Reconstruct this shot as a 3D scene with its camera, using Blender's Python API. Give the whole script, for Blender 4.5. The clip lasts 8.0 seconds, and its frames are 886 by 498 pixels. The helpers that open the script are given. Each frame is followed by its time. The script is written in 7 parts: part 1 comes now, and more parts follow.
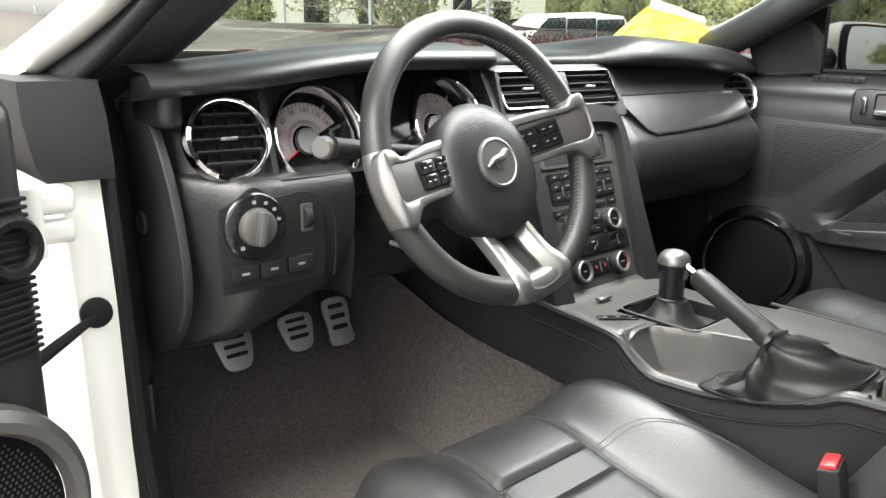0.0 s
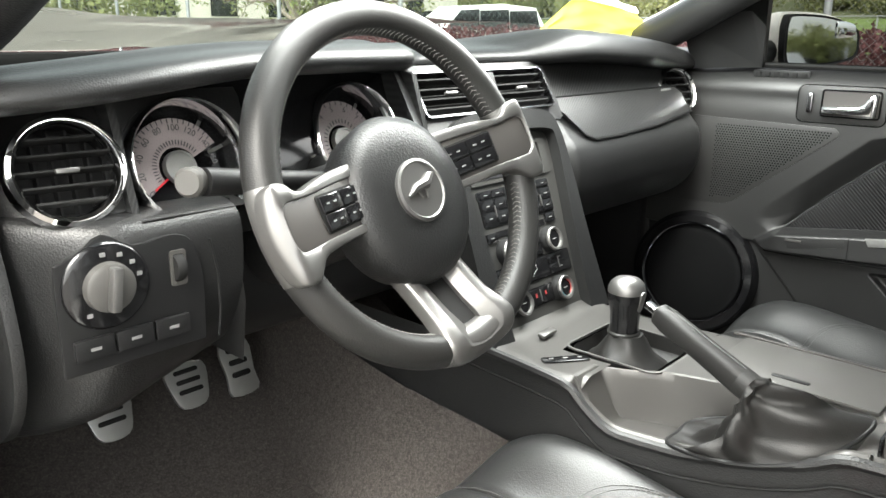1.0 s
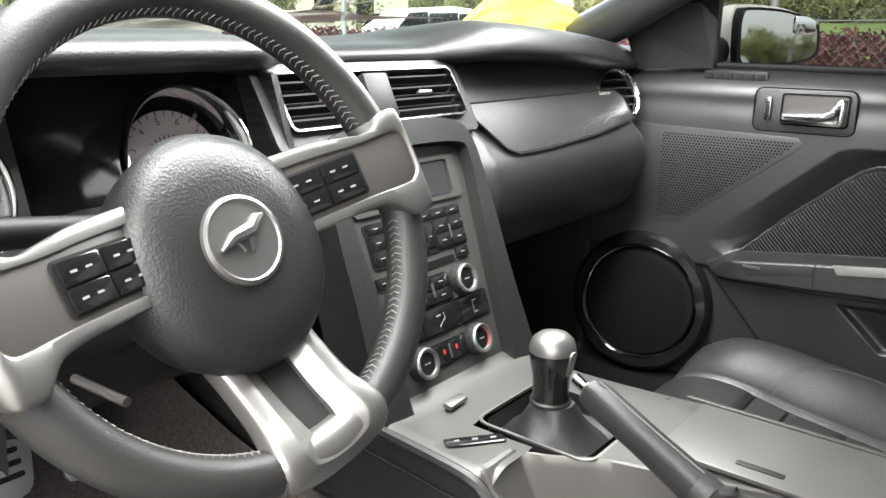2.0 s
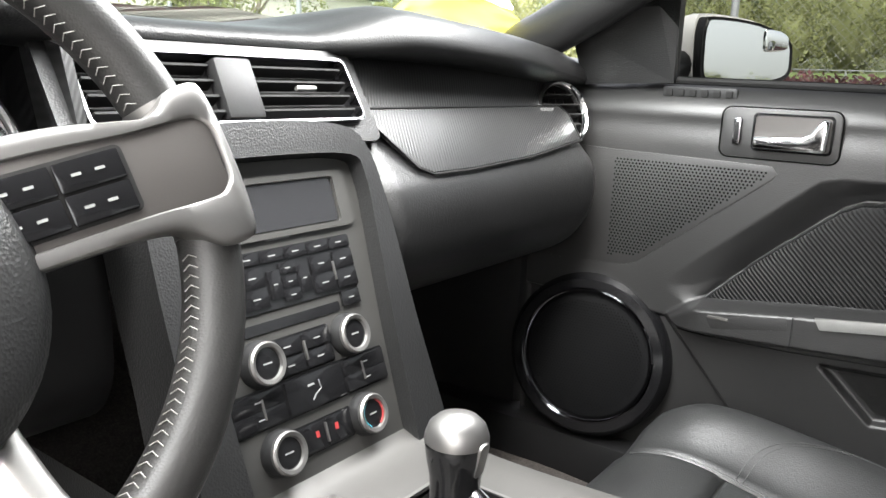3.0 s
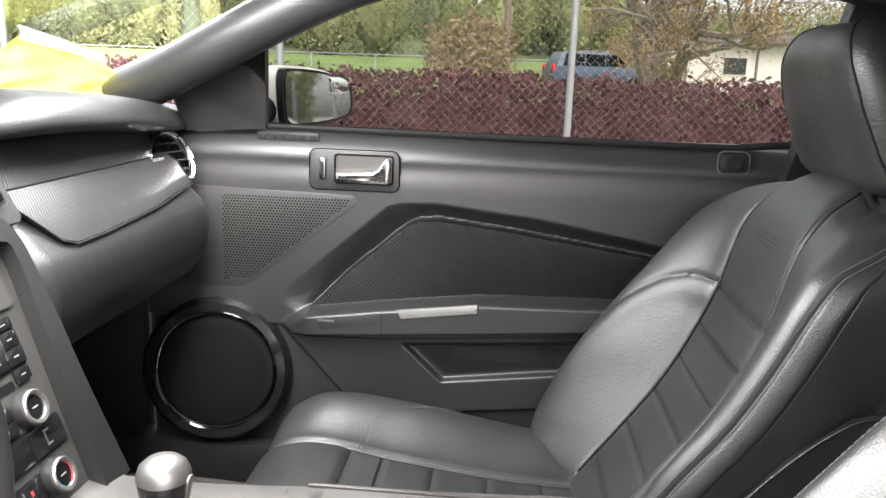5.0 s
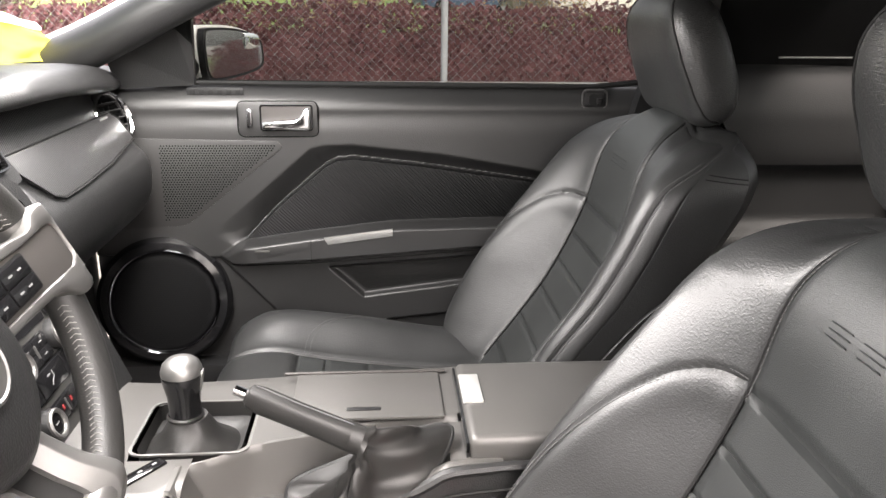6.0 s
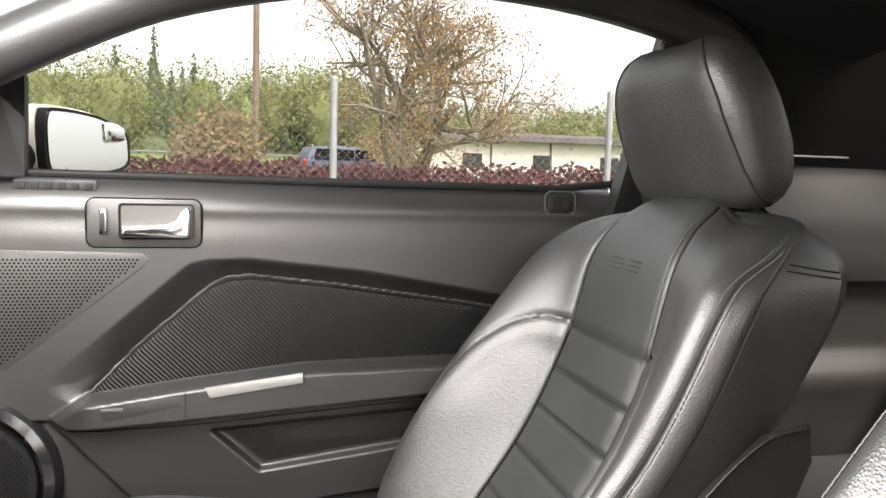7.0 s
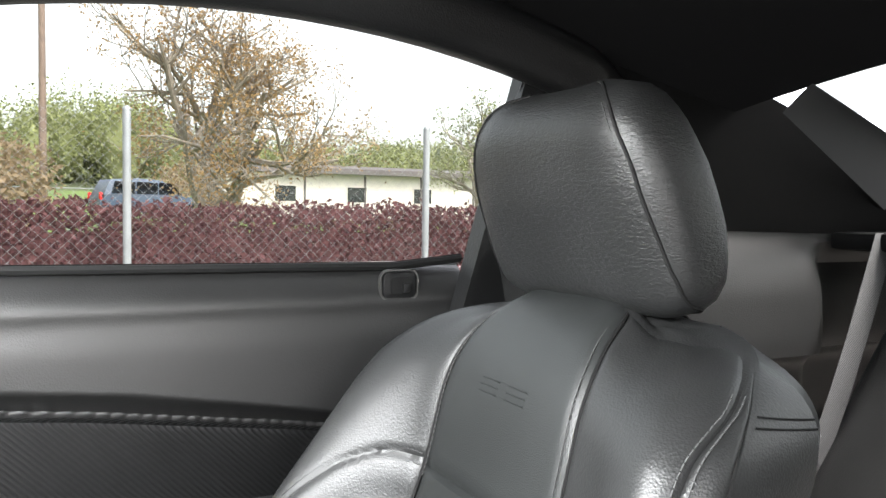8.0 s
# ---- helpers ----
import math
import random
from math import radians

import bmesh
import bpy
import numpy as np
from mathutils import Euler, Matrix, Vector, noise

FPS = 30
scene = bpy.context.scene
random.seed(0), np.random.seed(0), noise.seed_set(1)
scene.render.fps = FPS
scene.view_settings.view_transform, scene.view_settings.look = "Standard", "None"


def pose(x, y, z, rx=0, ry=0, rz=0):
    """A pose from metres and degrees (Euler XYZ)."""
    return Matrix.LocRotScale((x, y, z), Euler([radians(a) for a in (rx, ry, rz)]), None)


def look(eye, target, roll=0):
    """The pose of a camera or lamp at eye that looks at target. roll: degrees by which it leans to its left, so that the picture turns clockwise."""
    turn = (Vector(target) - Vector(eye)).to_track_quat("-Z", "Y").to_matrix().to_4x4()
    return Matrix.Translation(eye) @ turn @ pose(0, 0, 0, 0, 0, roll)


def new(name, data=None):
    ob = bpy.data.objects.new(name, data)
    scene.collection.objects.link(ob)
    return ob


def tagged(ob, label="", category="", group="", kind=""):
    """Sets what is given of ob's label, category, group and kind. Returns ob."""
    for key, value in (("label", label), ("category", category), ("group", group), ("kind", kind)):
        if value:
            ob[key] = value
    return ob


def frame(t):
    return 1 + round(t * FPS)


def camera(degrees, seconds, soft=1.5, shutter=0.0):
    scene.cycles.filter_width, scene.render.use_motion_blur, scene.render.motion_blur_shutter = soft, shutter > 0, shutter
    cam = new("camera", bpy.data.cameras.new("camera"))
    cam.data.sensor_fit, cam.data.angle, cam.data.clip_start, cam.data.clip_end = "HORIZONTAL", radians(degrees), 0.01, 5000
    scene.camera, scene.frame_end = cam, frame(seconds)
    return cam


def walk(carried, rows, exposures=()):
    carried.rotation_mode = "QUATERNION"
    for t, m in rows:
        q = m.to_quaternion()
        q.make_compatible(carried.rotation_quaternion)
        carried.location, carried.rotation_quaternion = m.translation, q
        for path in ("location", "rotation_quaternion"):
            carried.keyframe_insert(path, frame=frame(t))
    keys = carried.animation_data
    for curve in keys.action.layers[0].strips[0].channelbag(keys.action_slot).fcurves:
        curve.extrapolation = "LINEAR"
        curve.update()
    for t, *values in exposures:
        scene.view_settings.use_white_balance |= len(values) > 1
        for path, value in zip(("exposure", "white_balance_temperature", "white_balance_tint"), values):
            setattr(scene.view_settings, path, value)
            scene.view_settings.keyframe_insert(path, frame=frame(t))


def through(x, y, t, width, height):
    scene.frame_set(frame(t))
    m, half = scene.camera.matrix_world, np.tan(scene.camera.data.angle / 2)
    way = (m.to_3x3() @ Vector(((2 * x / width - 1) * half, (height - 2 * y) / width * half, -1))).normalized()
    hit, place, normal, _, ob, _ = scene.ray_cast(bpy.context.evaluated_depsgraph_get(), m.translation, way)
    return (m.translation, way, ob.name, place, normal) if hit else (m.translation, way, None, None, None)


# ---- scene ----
cam = camera(59.2, 8.0)
# The car's own axes: x to its right, y to its front, z up from the road.
PATH = [
    (0, (-1.077, -0.695, 1.013), (0.205, 0.748, 0.491), 0.9),
    (0.5, (-1.024, -0.631, 1.016), (0.369, 0.704, 0.489), 0.8),
    (0.7, (-0.994, -0.603, 1.021), (0.417, 0.711, 0.486), 0.8),
    (1, (-0.933, -0.547, 1.017), (0.49, 0.752, 0.48), 0.4),
    (1.5, (-0.829, -0.487, 1.018), (0.62, 0.773, 0.459), -0.1),
    (1.7, (-0.779, -0.474, 1.017), (0.693, 0.762, 0.462), -0.2),
    (2.8, (-0.501, -0.373, 0.95), (1.062, 0.79, 0.499), 2.3),
    (3, (-0.471, -0.363, 0.951), (1.108, 0.785, 0.515), 2.2),
    (3.5, (-0.406, -0.357, 0.961), (1.326, 0.567, 0.582), 1.8),
    (3.8, (-0.395, -0.346, 0.973), (1.457, 0.32, 0.617), 2.0),
    (4, (-0.38, -0.38, 0.985), (1.514, 0.17, 0.649), 1.8),
    (4.2, (-0.384, -0.363, 0.999), (1.548, 0.021, 0.65), 1.9),
    (5.3, (-0.863, -0.351, 1.103), (1.075, -0.257, 0.617), 2.0),
    (5.5, (-0.964, -0.342, 1.128), (0.961, -0.31, 0.587), 1.8),
    (6, (-0.91, -0.298, 1.123), (0.988, -0.451, 0.511), 0.7),
    (6.2, (-0.826, -0.279, 1.091), (1.08, -0.524, 0.537), 0.1),
    (6.5, (-0.677, -0.284, 1.053), (1.244, -0.661, 0.646), -0.0),
    (6.7, (-0.595, -0.268, 1.031), (1.329, -0.716, 0.718), 0.6),
    (7, (-0.521, -0.253, 0.966), (1.417, -0.712, 0.781), 1.5),
    (7.3, (-0.431, -0.239, 0.97), (1.5, -0.727, 0.783), 2.1),
    (7.5, (-0.371, -0.248, 0.977), (1.54, -0.815, 0.807), 1.9),
    (7.8, (-0.265, -0.3, 0.997), (1.58, -1.06, 0.875), 0.5),
    (8, (-0.224, -0.338, 1.023), (1.561, -1.237, 0.927), 0.9),
]
walk(cam, [(t, look(eye, target, roll)) for t, eye, target, roll in PATH],
     exposures=[(0, 2.31, 6700, 5), (1, 2.54, 6670, 6), (1.5, 2.60, 6650, 7), (3, 2.86, 6600, 11), (4.2, 3.08, 6600, 13), (5.5, 3.11, 6850, 15), (6, 2.91, 6950, 16), (6.5, 3.21, 6950, 16), (7.3, 3.46, 6900, 14), (8, 3.61, 6500, 11)])

# ---- world, sun, exposure ----
world = bpy.data.worlds.new("sky")
scene.world = world
world.use_nodes = True
wn, wl = world.node_tree.nodes, world.node_tree.links
wn.clear()
sky = wn.new("ShaderNodeTexSky")
sky.sky_type, sky.sun_disc = "NISHITA", False
sky.sun_elevation, sky.sun_rotation = radians(48), radians(250)
sky.dust_density, sky.air_density, sky.ozone_density = 4.0, 1.0, 1.0
sat = wn.new("ShaderNodeHueSaturation")
sat.inputs["Saturation"].default_value = 0.22
bg = wn.new("ShaderNodeBackground")
bg.inputs["Strength"].default_value = 0.15
wout = wn.new("ShaderNodeOutputWorld")
wl.new(sky.outputs[0], sat.inputs["Color"])
wl.new(sat.outputs[0], bg.inputs["Color"])
wl.new(bg.outputs[0], wout.inputs[0])

sun = new("sun", bpy.data.lights.new("sun", "SUN"))
sun.data.energy, sun.data.angle, sun.data.color = 1.25, radians(20), (1.0, 0.97, 0.92)
sun.matrix_world = look((-6, -3, 9), (0, 0, 0))

# lamp added in the open driver's door, to lift the cabin's sky light
door_sky = new("door_opening_light", bpy.data.lights.new("door_opening_light", "AREA"))
door_sky.data.shape, door_sky.data.size, door_sky.data.size_y = "RECTANGLE", 0.85, 0.80
door_sky.data.energy, door_sky.data.color = 0.45, (1.0, 0.99, 0.97)
door_sky.matrix_world = look((-0.75, -0.38, 0.90), (0.6, 0.02, 0.70))
# lamp added under the upper windscreen, extra to the sky light through the glass
screen_sky = new("windscreen_light", bpy.data.lights.new("windscreen_light", "AREA"))
screen_sky.data.shape, screen_sky.data.size, screen_sky.data.size_y = "RECTANGLE", 1.0, 0.30
screen_sky.data.energy, screen_sky.data.color = 6.5, (0.98, 1.0, 1.0)
screen_sky.matrix_world = Matrix(((1, 0, 0, 0.0), (0, 0.947, 0.321, 0.05), (0, -0.321, 0.947, 1.198), (0, 0, 0, 1)))

# ---- materials ----
def nodes_of(name):
    m = bpy.data.materials.new(name)
    m.use_nodes = True
    nt = m.node_tree
    return m, nt.nodes, nt.links, nt.nodes["Principled BSDF"]


def mat(name, col, rough=0.5, metal=0.0, var=0.15, scale=8.0, bump=0.0, bscale=300.0, kind="noise", coat=0.0, rvar=0.08, spec=0.5, dust=0.0, wrinkle=0.0, along=(1, 1, -1)):
    """Colour with stains at one scale and relief at a finer one, in object space (metres)."""
    m, n, l, b = nodes_of(name)
    tc = n.new("ShaderNodeTexCoord")
    co = tc.outputs["Object"]
    big = n.new("ShaderNodeTexNoise")
    big.inputs["Scale"].default_value, big.inputs["Detail"].default_value = scale, 4
    l.new(co, big.inputs["Vector"])
    ramp = n.new("ShaderNodeMapRange")
    ramp.inputs[1].default_value, ramp.inputs[2].default_value = 0.25, 0.75
    ramp.inputs[3].default_value, ramp.inputs[4].default_value = 1 - var, 1 + var
    l.new(big.outputs[0], ramp.inputs[0])
    mul = n.new("ShaderNodeMix")
    mul.data_type, mul.blend_type = "RGBA", "MULTIPLY"
    mul.inputs[0].default_value = 1
    mul.inputs[6].default_value = (*col, 1)
    l.new(ramp.outputs[0], mul.inputs[7])
    out = mul.outputs[2]
    if dust:
        dn = n.new("ShaderNodeTexNoise")
        dn.inputs["Scale"].default_value, dn.inputs["Detail"].default_value = scale * 2.3, 8
        l.new(co, dn.inputs["Vector"])
        dr = n.new("ShaderNodeMapRange")
        dr.inputs[1].default_value, dr.inputs[2].default_value, dr.inputs[4].default_value = 0.45, 0.8, dust
        l.new(dn.outputs[0], dr.inputs[0])
        dm = n.new("ShaderNodeMix")
        dm.data_type = "RGBA"
        dm.inputs[7].default_value = (0.35, 0.32, 0.28, 1)
        l.new(dr.outputs[0], dm.inputs[0])
        l.new(out, dm.inputs[6])
        out = dm.outputs[2]
    l.new(out, b.inputs["Base Color"])
    rr = n.new("ShaderNodeMapRange")
    rr.inputs[3].default_value, rr.inputs[4].default_value = max(rough - rvar, 0.02), rough + rvar
    l.new(big.outputs[0], rr.inputs[0])
    l.new(rr.outputs[0], b.inputs["Roughness"])
    b.inputs["Metallic"].default_value = metal
    b.inputs["Specular IOR Level"].default_value = spec
    b.inputs["Coat Weight"].default_value = coat
    b.inputs["Coat Roughness"].default_value = 0.06
    if bump:
        if kind == "voronoi":
            fine = n.new("ShaderNodeTexVoronoi")
            fine.feature = "F1"
            fine.inputs["Scale"].default_value = bscale
            val = fine.outputs["Distance"]
        elif kind == "wave":
            fine = n.new("ShaderNodeTexWave")
            fine.wave_type, fine.bands_direction = "BANDS", "DIAGONAL"
            fine.inputs["Scale"].default_value, fine.inputs["Distortion"].default_value = bscale, 0.0
            val = fine.outputs["Fac"]
        else:
            fine = n.new("ShaderNodeTexNoise")
            fine.inputs["Scale"].default_value, fine.inputs["Detail"].default_value = bscale, 5
            val = fine.outputs[0]
        if kind == "wave":
            mp = n.new("ShaderNodeMapping")
            mp.inputs["Scale"].default_value = along
            l.new(co, mp.inputs["Vector"])
            l.new(mp.outputs[0], fine.inputs["Vector"])
        else:
            l.new(co, fine.inputs["Vector"])
        bp = n.new("ShaderNodeBump")
        bp.inputs["Strength"].default_value, bp.inputs["Distance"].default_value = bump, 0.001
        l.new(val, bp.inputs["Height"])
        # ribs coloured paler and grooves darker, shading put into colour to bring out relief
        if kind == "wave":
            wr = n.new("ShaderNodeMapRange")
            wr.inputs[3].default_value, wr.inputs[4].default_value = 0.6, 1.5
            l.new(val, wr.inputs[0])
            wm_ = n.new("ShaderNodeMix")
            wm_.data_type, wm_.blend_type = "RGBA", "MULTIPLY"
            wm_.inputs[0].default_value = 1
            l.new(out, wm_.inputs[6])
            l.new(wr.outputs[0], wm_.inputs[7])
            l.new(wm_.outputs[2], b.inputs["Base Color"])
        if wrinkle:
            # long creases that run level, in patches
            mp = n.new("ShaderNodeMapping")
            mp.inputs["Scale"].default_value = (150, 150, 420)
            l.new(co, mp.inputs["Vector"])
            cr = n.new("ShaderNodeTexNoise")
            cr.inputs["Scale"].default_value, cr.inputs["Detail"].default_value, cr.inputs["Distortion"].default_value = 1.0, 3, 0.8
            l.new(mp.outputs[0], cr.inputs["Vector"])
            mk = n.new("ShaderNodeMath")
            mk.operation = "MULTIPLY"
            l.new(cr.outputs[0], mk.inputs[0])
            l.new(big.outputs[0], mk.inputs[1])
            b2 = n.new("ShaderNodeBump")
            b2.inputs["Strength"].default_value, b2.inputs["Distance"].default_value = wrinkle, 0.002
            l.new(mk.outputs[0], b2.inputs["Height"])
            l.new(bp.outputs[0], b2.inputs["Normal"])
            l.new(b2.outputs[0], b.inputs["Normal"])
        else:
            l.new(bp.outputs[0], b.inputs["Normal"])
    return m


LEATHER = mat("black_leather", (0.0175, 0.0179, 0.0179), 0.40, wrinkle=0.22, bump=0.22, bscale=520, kind="voronoi", var=0.25, scale=9, rvar=0.1)
LEATHER_H = mat("creased_leather", (0.0140, 0.0144, 0.0144), 0.41, wrinkle=0.85, bump=0.15, bscale=520, kind="voronoi", var=0.25, scale=9, rvar=0.1)
LEATHER_TRIM = mat("black_trim_leather", (0.011, 0.0107, 0.0103), 0.47, wrinkle=0.08, bump=0.13, bscale=600, kind="voronoi", var=0.2, scale=12, spec=0.35)
LEATHER_P = mat("perforated_leather", (0.0165, 0.0178, 0.0176), 0.40, wrinkle=0.06, bump=0.25, bscale=900, kind="voronoi", var=0.2, scale=7)
VINYL = mat("grained_vinyl", (0.0090, 0.0091, 0.0093), 0.42, bump=0.30, bscale=480, kind="voronoi", var=0.15, scale=6, spec=0.4)
VINYL_DOOR = mat("door_vinyl", (0.0115, 0.0114, 0.0114), 0.43, bump=0.16, bscale=480, kind="voronoi", var=0.15, scale=5, spec=0.5)
QUARTER_TRIM = mat("rear_trim_vinyl", (0.0065, 0.0066, 0.0067), 0.55, bump=0.22, bscale=480, kind="voronoi", var=0.12, scale=6, spec=0.26)
DARK_COVER = mat("black_window_cover", (0.003, 0.003, 0.003), 0.8, bump=0.1, spec=0.08)
# grey set paler than the other trim: rear window light is in the colour
LIT_TRIM = mat("lit_pillar_trim", (0.035, 0.036, 0.037), 0.6, bump=0.2, bscale=700, var=0.1, scale=6)
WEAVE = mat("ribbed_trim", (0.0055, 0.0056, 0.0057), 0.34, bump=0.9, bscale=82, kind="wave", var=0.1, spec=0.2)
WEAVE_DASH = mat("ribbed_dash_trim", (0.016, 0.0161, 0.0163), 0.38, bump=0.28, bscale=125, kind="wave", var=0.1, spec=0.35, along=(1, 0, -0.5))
PLASTIC = mat("black_plastic", (0.008, 0.008, 0.0083), 0.45, bump=0.12, bscale=600, var=0.1, spec=0.25)
GLOSS = mat("gloss_black_plastic", (0.006, 0.006, 0.0065), 0.12, var=0.1, rvar=0.03, spec=0.45)
CLOTH = mat("speaker_cloth", (0.005, 0.005, 0.0053), 0.8, bump=0.2, bscale=500, var=0.1, spec=0.05)
RUBBER = mat("black_rubber", (0.009, 0.009, 0.009), 0.7, bump=0.1, bscale=200, spec=0.15)
CARPET = mat("charcoal_carpet", (0.045, 0.040, 0.038), 0.95, bump=1.0, bscale=420, var=0.30, scale=130, dust=0.14, spec=0.1)
SILVER = mat("satin_silver", (0.150, 0.147, 0.143), 0.38, metal=0.8, var=0.05, bump=0.03, bscale=900)
PANEL_METAL = mat("dark_panel_metal", (0.036, 0.0355, 0.034), 0.44, metal=0.3, var=0.06, bump=0.04, bscale=900, spec=0.35)
GREY_METAL = mat("dark_satin_metal", (0.064, 0.062, 0.059), 0.40, metal=0.3, var=0.06, bump=0.04, bscale=900, spec=0.35)
DARK_SATIN = mat("dark_satin_inset", (0.040, 0.037, 0.035), 0.4, metal=0.2, var=0.06, bump=0.04, bscale=900)
BRUSHED = mat("brushed_metal", (0.30, 0.30, 0.292), 0.42, metal=0.8, var=0.12, scale=30, bump=0.05, bscale=1200)
CHROME = mat("chrome", (0.85, 0.85, 0.86), 0.07, metal=1.0, var=0.03, rvar=0.03)
# kept below the usual white of 0.8, dulled for old paint in shade
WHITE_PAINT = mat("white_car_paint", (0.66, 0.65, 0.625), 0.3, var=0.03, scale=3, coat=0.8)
LINER = mat("dark_headliner", (0.007, 0.007, 0.0073), 0.9, bump=0.4, bscale=900, var=0.1, spec=0.1)
FABRIC = mat("belt_webbing", (0.042, 0.042, 0.0435), 0.75, bump=0.5, bscale=160, kind="wave")
THREAD = mat("pale_thread", (0.15, 0.147, 0.14), 0.7)
THREAD_D = mat("grey_thread", (0.05, 0.05, 0.05), 0.7)
PRINT = mat("white_print", (0.13, 0.13, 0.13), 0.6)
DULL_RED = mat("dull_red_print", (0.22, 0.02, 0.02), 0.5)
TEAL = mat("teal_print", (0.02, 0.16, 0.20), 0.5)
RED = mat("red_plastic", (0.42, 0.012, 0.018), 0.35)
SMOKED_CHROME = mat("smoked_chrome", (0.16, 0.16, 0.17), 0.10, metal=1.0, var=0.03, rvar=0.02)
BRIGHT_PLATE = mat("bright_metal_plate", (0.62, 0.62, 0.60), 0.32, metal=0.7, var=0.04)
DARK_CHROME = mat("dark_chrome", (0.20, 0.20, 0.21), 0.20, metal=1.0, var=0.03, rvar=0.03)
HOLE = mat("dark_perforation", (0.003, 0.003, 0.003), 0.9, spec=0.02)
MIRROR = mat("mirror_silver", (0.80, 0.82, 0.82), 0.03, metal=1.0, var=0.01, rvar=0.01)
SCREEN = mat("grey_screen", (0.012, 0.012, 0.013), 0.10, var=0.05)
DIAL = mat("pale_dial", (0.25, 0.215, 0.215), 0.5, var=0.05)
DIAL_DARK = mat("dark_dial", (0.03, 0.03, 0.033), 0.4)
YELLOW = mat("yellow_sheet", (0.62, 0.56, 0.06), 0.5, var=0.12, scale=14, bump=0.2, bscale=40)
PAPER = mat("white_sheet", (0.8, 0.8, 0.78), 0.6, var=0.05)


def glass_mat(name, tint, gloss=0.06):
    m = bpy.data.materials.new(name)
    m.use_nodes = True
    n, l = m.node_tree.nodes, m.node_tree.links
    n.clear()
    o = n.new("ShaderNodeOutputMaterial")
    t, g, mix, f = n.new("ShaderNodeBsdfTransparent"), n.new("ShaderNodeBsdfGlossy"), n.new("ShaderNodeMixShader"), n.new("ShaderNodeLayerWeight")
    t.inputs[0].default_value = (*tint, 1)
    g.inputs["Roughness"].default_value = 0.02
    pw, ad = n.new("ShaderNodeMath"), n.new("ShaderNodeMath")
    pw.operation, pw.inputs[1].default_value = "POWER", 5.0
    ad.operation, ad.inputs[1].default_value, ad.inputs[2].default_value = "MULTIPLY_ADD", 0.22, 0.02
    l.new(f.outputs["Facing"], pw.inputs[0])
    l.new(pw.outputs[0], ad.inputs[0])
    l.new(ad.outputs[0], mix.inputs[0])
    l.new(t.outputs[0], mix.inputs[1])
    l.new(g.outputs[0], mix.inputs[2])
    l.new(mix.outputs[0], o.inputs[0])
    return m


# pane tints set darker than real car glass, to dim the daylight seen outside
GLASS = glass_mat("clear_glass", (0.55, 0.61, 0.58))
TINTED = glass_mat("tinted_glass", (0.26, 0.27, 0.26))
LENS = glass_mat("dial_lens", (0.95, 0.95, 0.95))
DARK_GLASS = glass_mat("dark_glass", (0.25, 0.27, 0.28))


# ---- mesh helpers ----
def merge(*bms):
    out = bmesh.new()
    for b in bms:
        me = bpy.data.meshes.new("tmp")
        b.to_mesh(me)
        out.from_mesh(me)
        bpy.data.meshes.remove(me)
        b.free()
    return out


def finish(name, bm, material, angle=38):
    bmesh.ops.recalc_face_normals(bm, faces=bm.faces)
    for f in bm.faces:
        f.smooth = True
    lim = radians(angle)
    for e in bm.edges:
        e.smooth = len(e.link_faces) == 2 and e.calc_face_angle(0) < lim
    me = bpy.data.meshes.new(name)
    bm.to_mesh(me)
    bm.free()
    me.materials.append(material)
    return me


def part(name, bm, material, parent=None, label="", angle=38):
    ob = new(name, finish(name, bm, material, angle))
    if parent is not None:
        ob.parent = parent
        ob.matrix_parent_inverse = parent.matrix_world.inverted() if parent.type != "EMPTY" else Matrix.Translation(parent.location).inverted()
    return tagged(ob, label)


def thing(name, at, label, category, group="", kind=""):
    e = new(name)
    e.empty_display_size = 0.05
    e.location = at
    return tagged(e, label, category, group, kind)


def box(c, s, bev=0.0, m=None, seg=2):
    bm = bmesh.new()
    bmesh.ops.create_cube(bm, size=1.0, matrix=Matrix.Diagonal((*s, 1)))
    if bev:
        bmesh.ops.bevel(bm, geom=bm.edges[:], offset=min(bev, min(s) * 0.48), segments=seg, affect="EDGES", profile=0.6)
    bm.transform((m or Matrix()) @ Matrix.Translation((0, 0, 0)) if m else Matrix.Translation(c))
    if m:
        bm.transform(Matrix.Translation(c))
    return bm


def surf(fn, nu, nv, closed_u=False, closed_v=False):
    """A sheet of fn(u, v), u and v from 0 to 1."""
    bm = bmesh.new()
    mu, mv = (nu if closed_u else nu + 1), (nv if closed_v else nv + 1)
    vs = [[bm.verts.new(fn(i / nu, j / nv)) for j in range(mv)] for i in range(mu)]
    for i in range(nu):
        for j in range(nv):
            a, b, c, d = vs[i][j], vs[(i + 1) % mu][j], vs[(i + 1) % mu][(j + 1) % mv], vs[i][(j + 1) % mv]
            bm.faces.new((a, b, c, d))
    return bm


def loft(rings, caps=True, closed=True):
    """Skin over rings of equally many points."""
    bm = bmesh.new()
    vs = [[bm.verts.new(p) for p in r] for r in rings]
    n = len(vs[0])
    for a, b in zip(vs, vs[1:]):
        for j in range(n if closed else n - 1):
            bm.faces.new((a[j], a[(j + 1) % n], b[(j + 1) % n], b[j]))
    if caps:
        bm.faces.new(vs[0])
        bm.faces.new(vs[-1])
    return bm


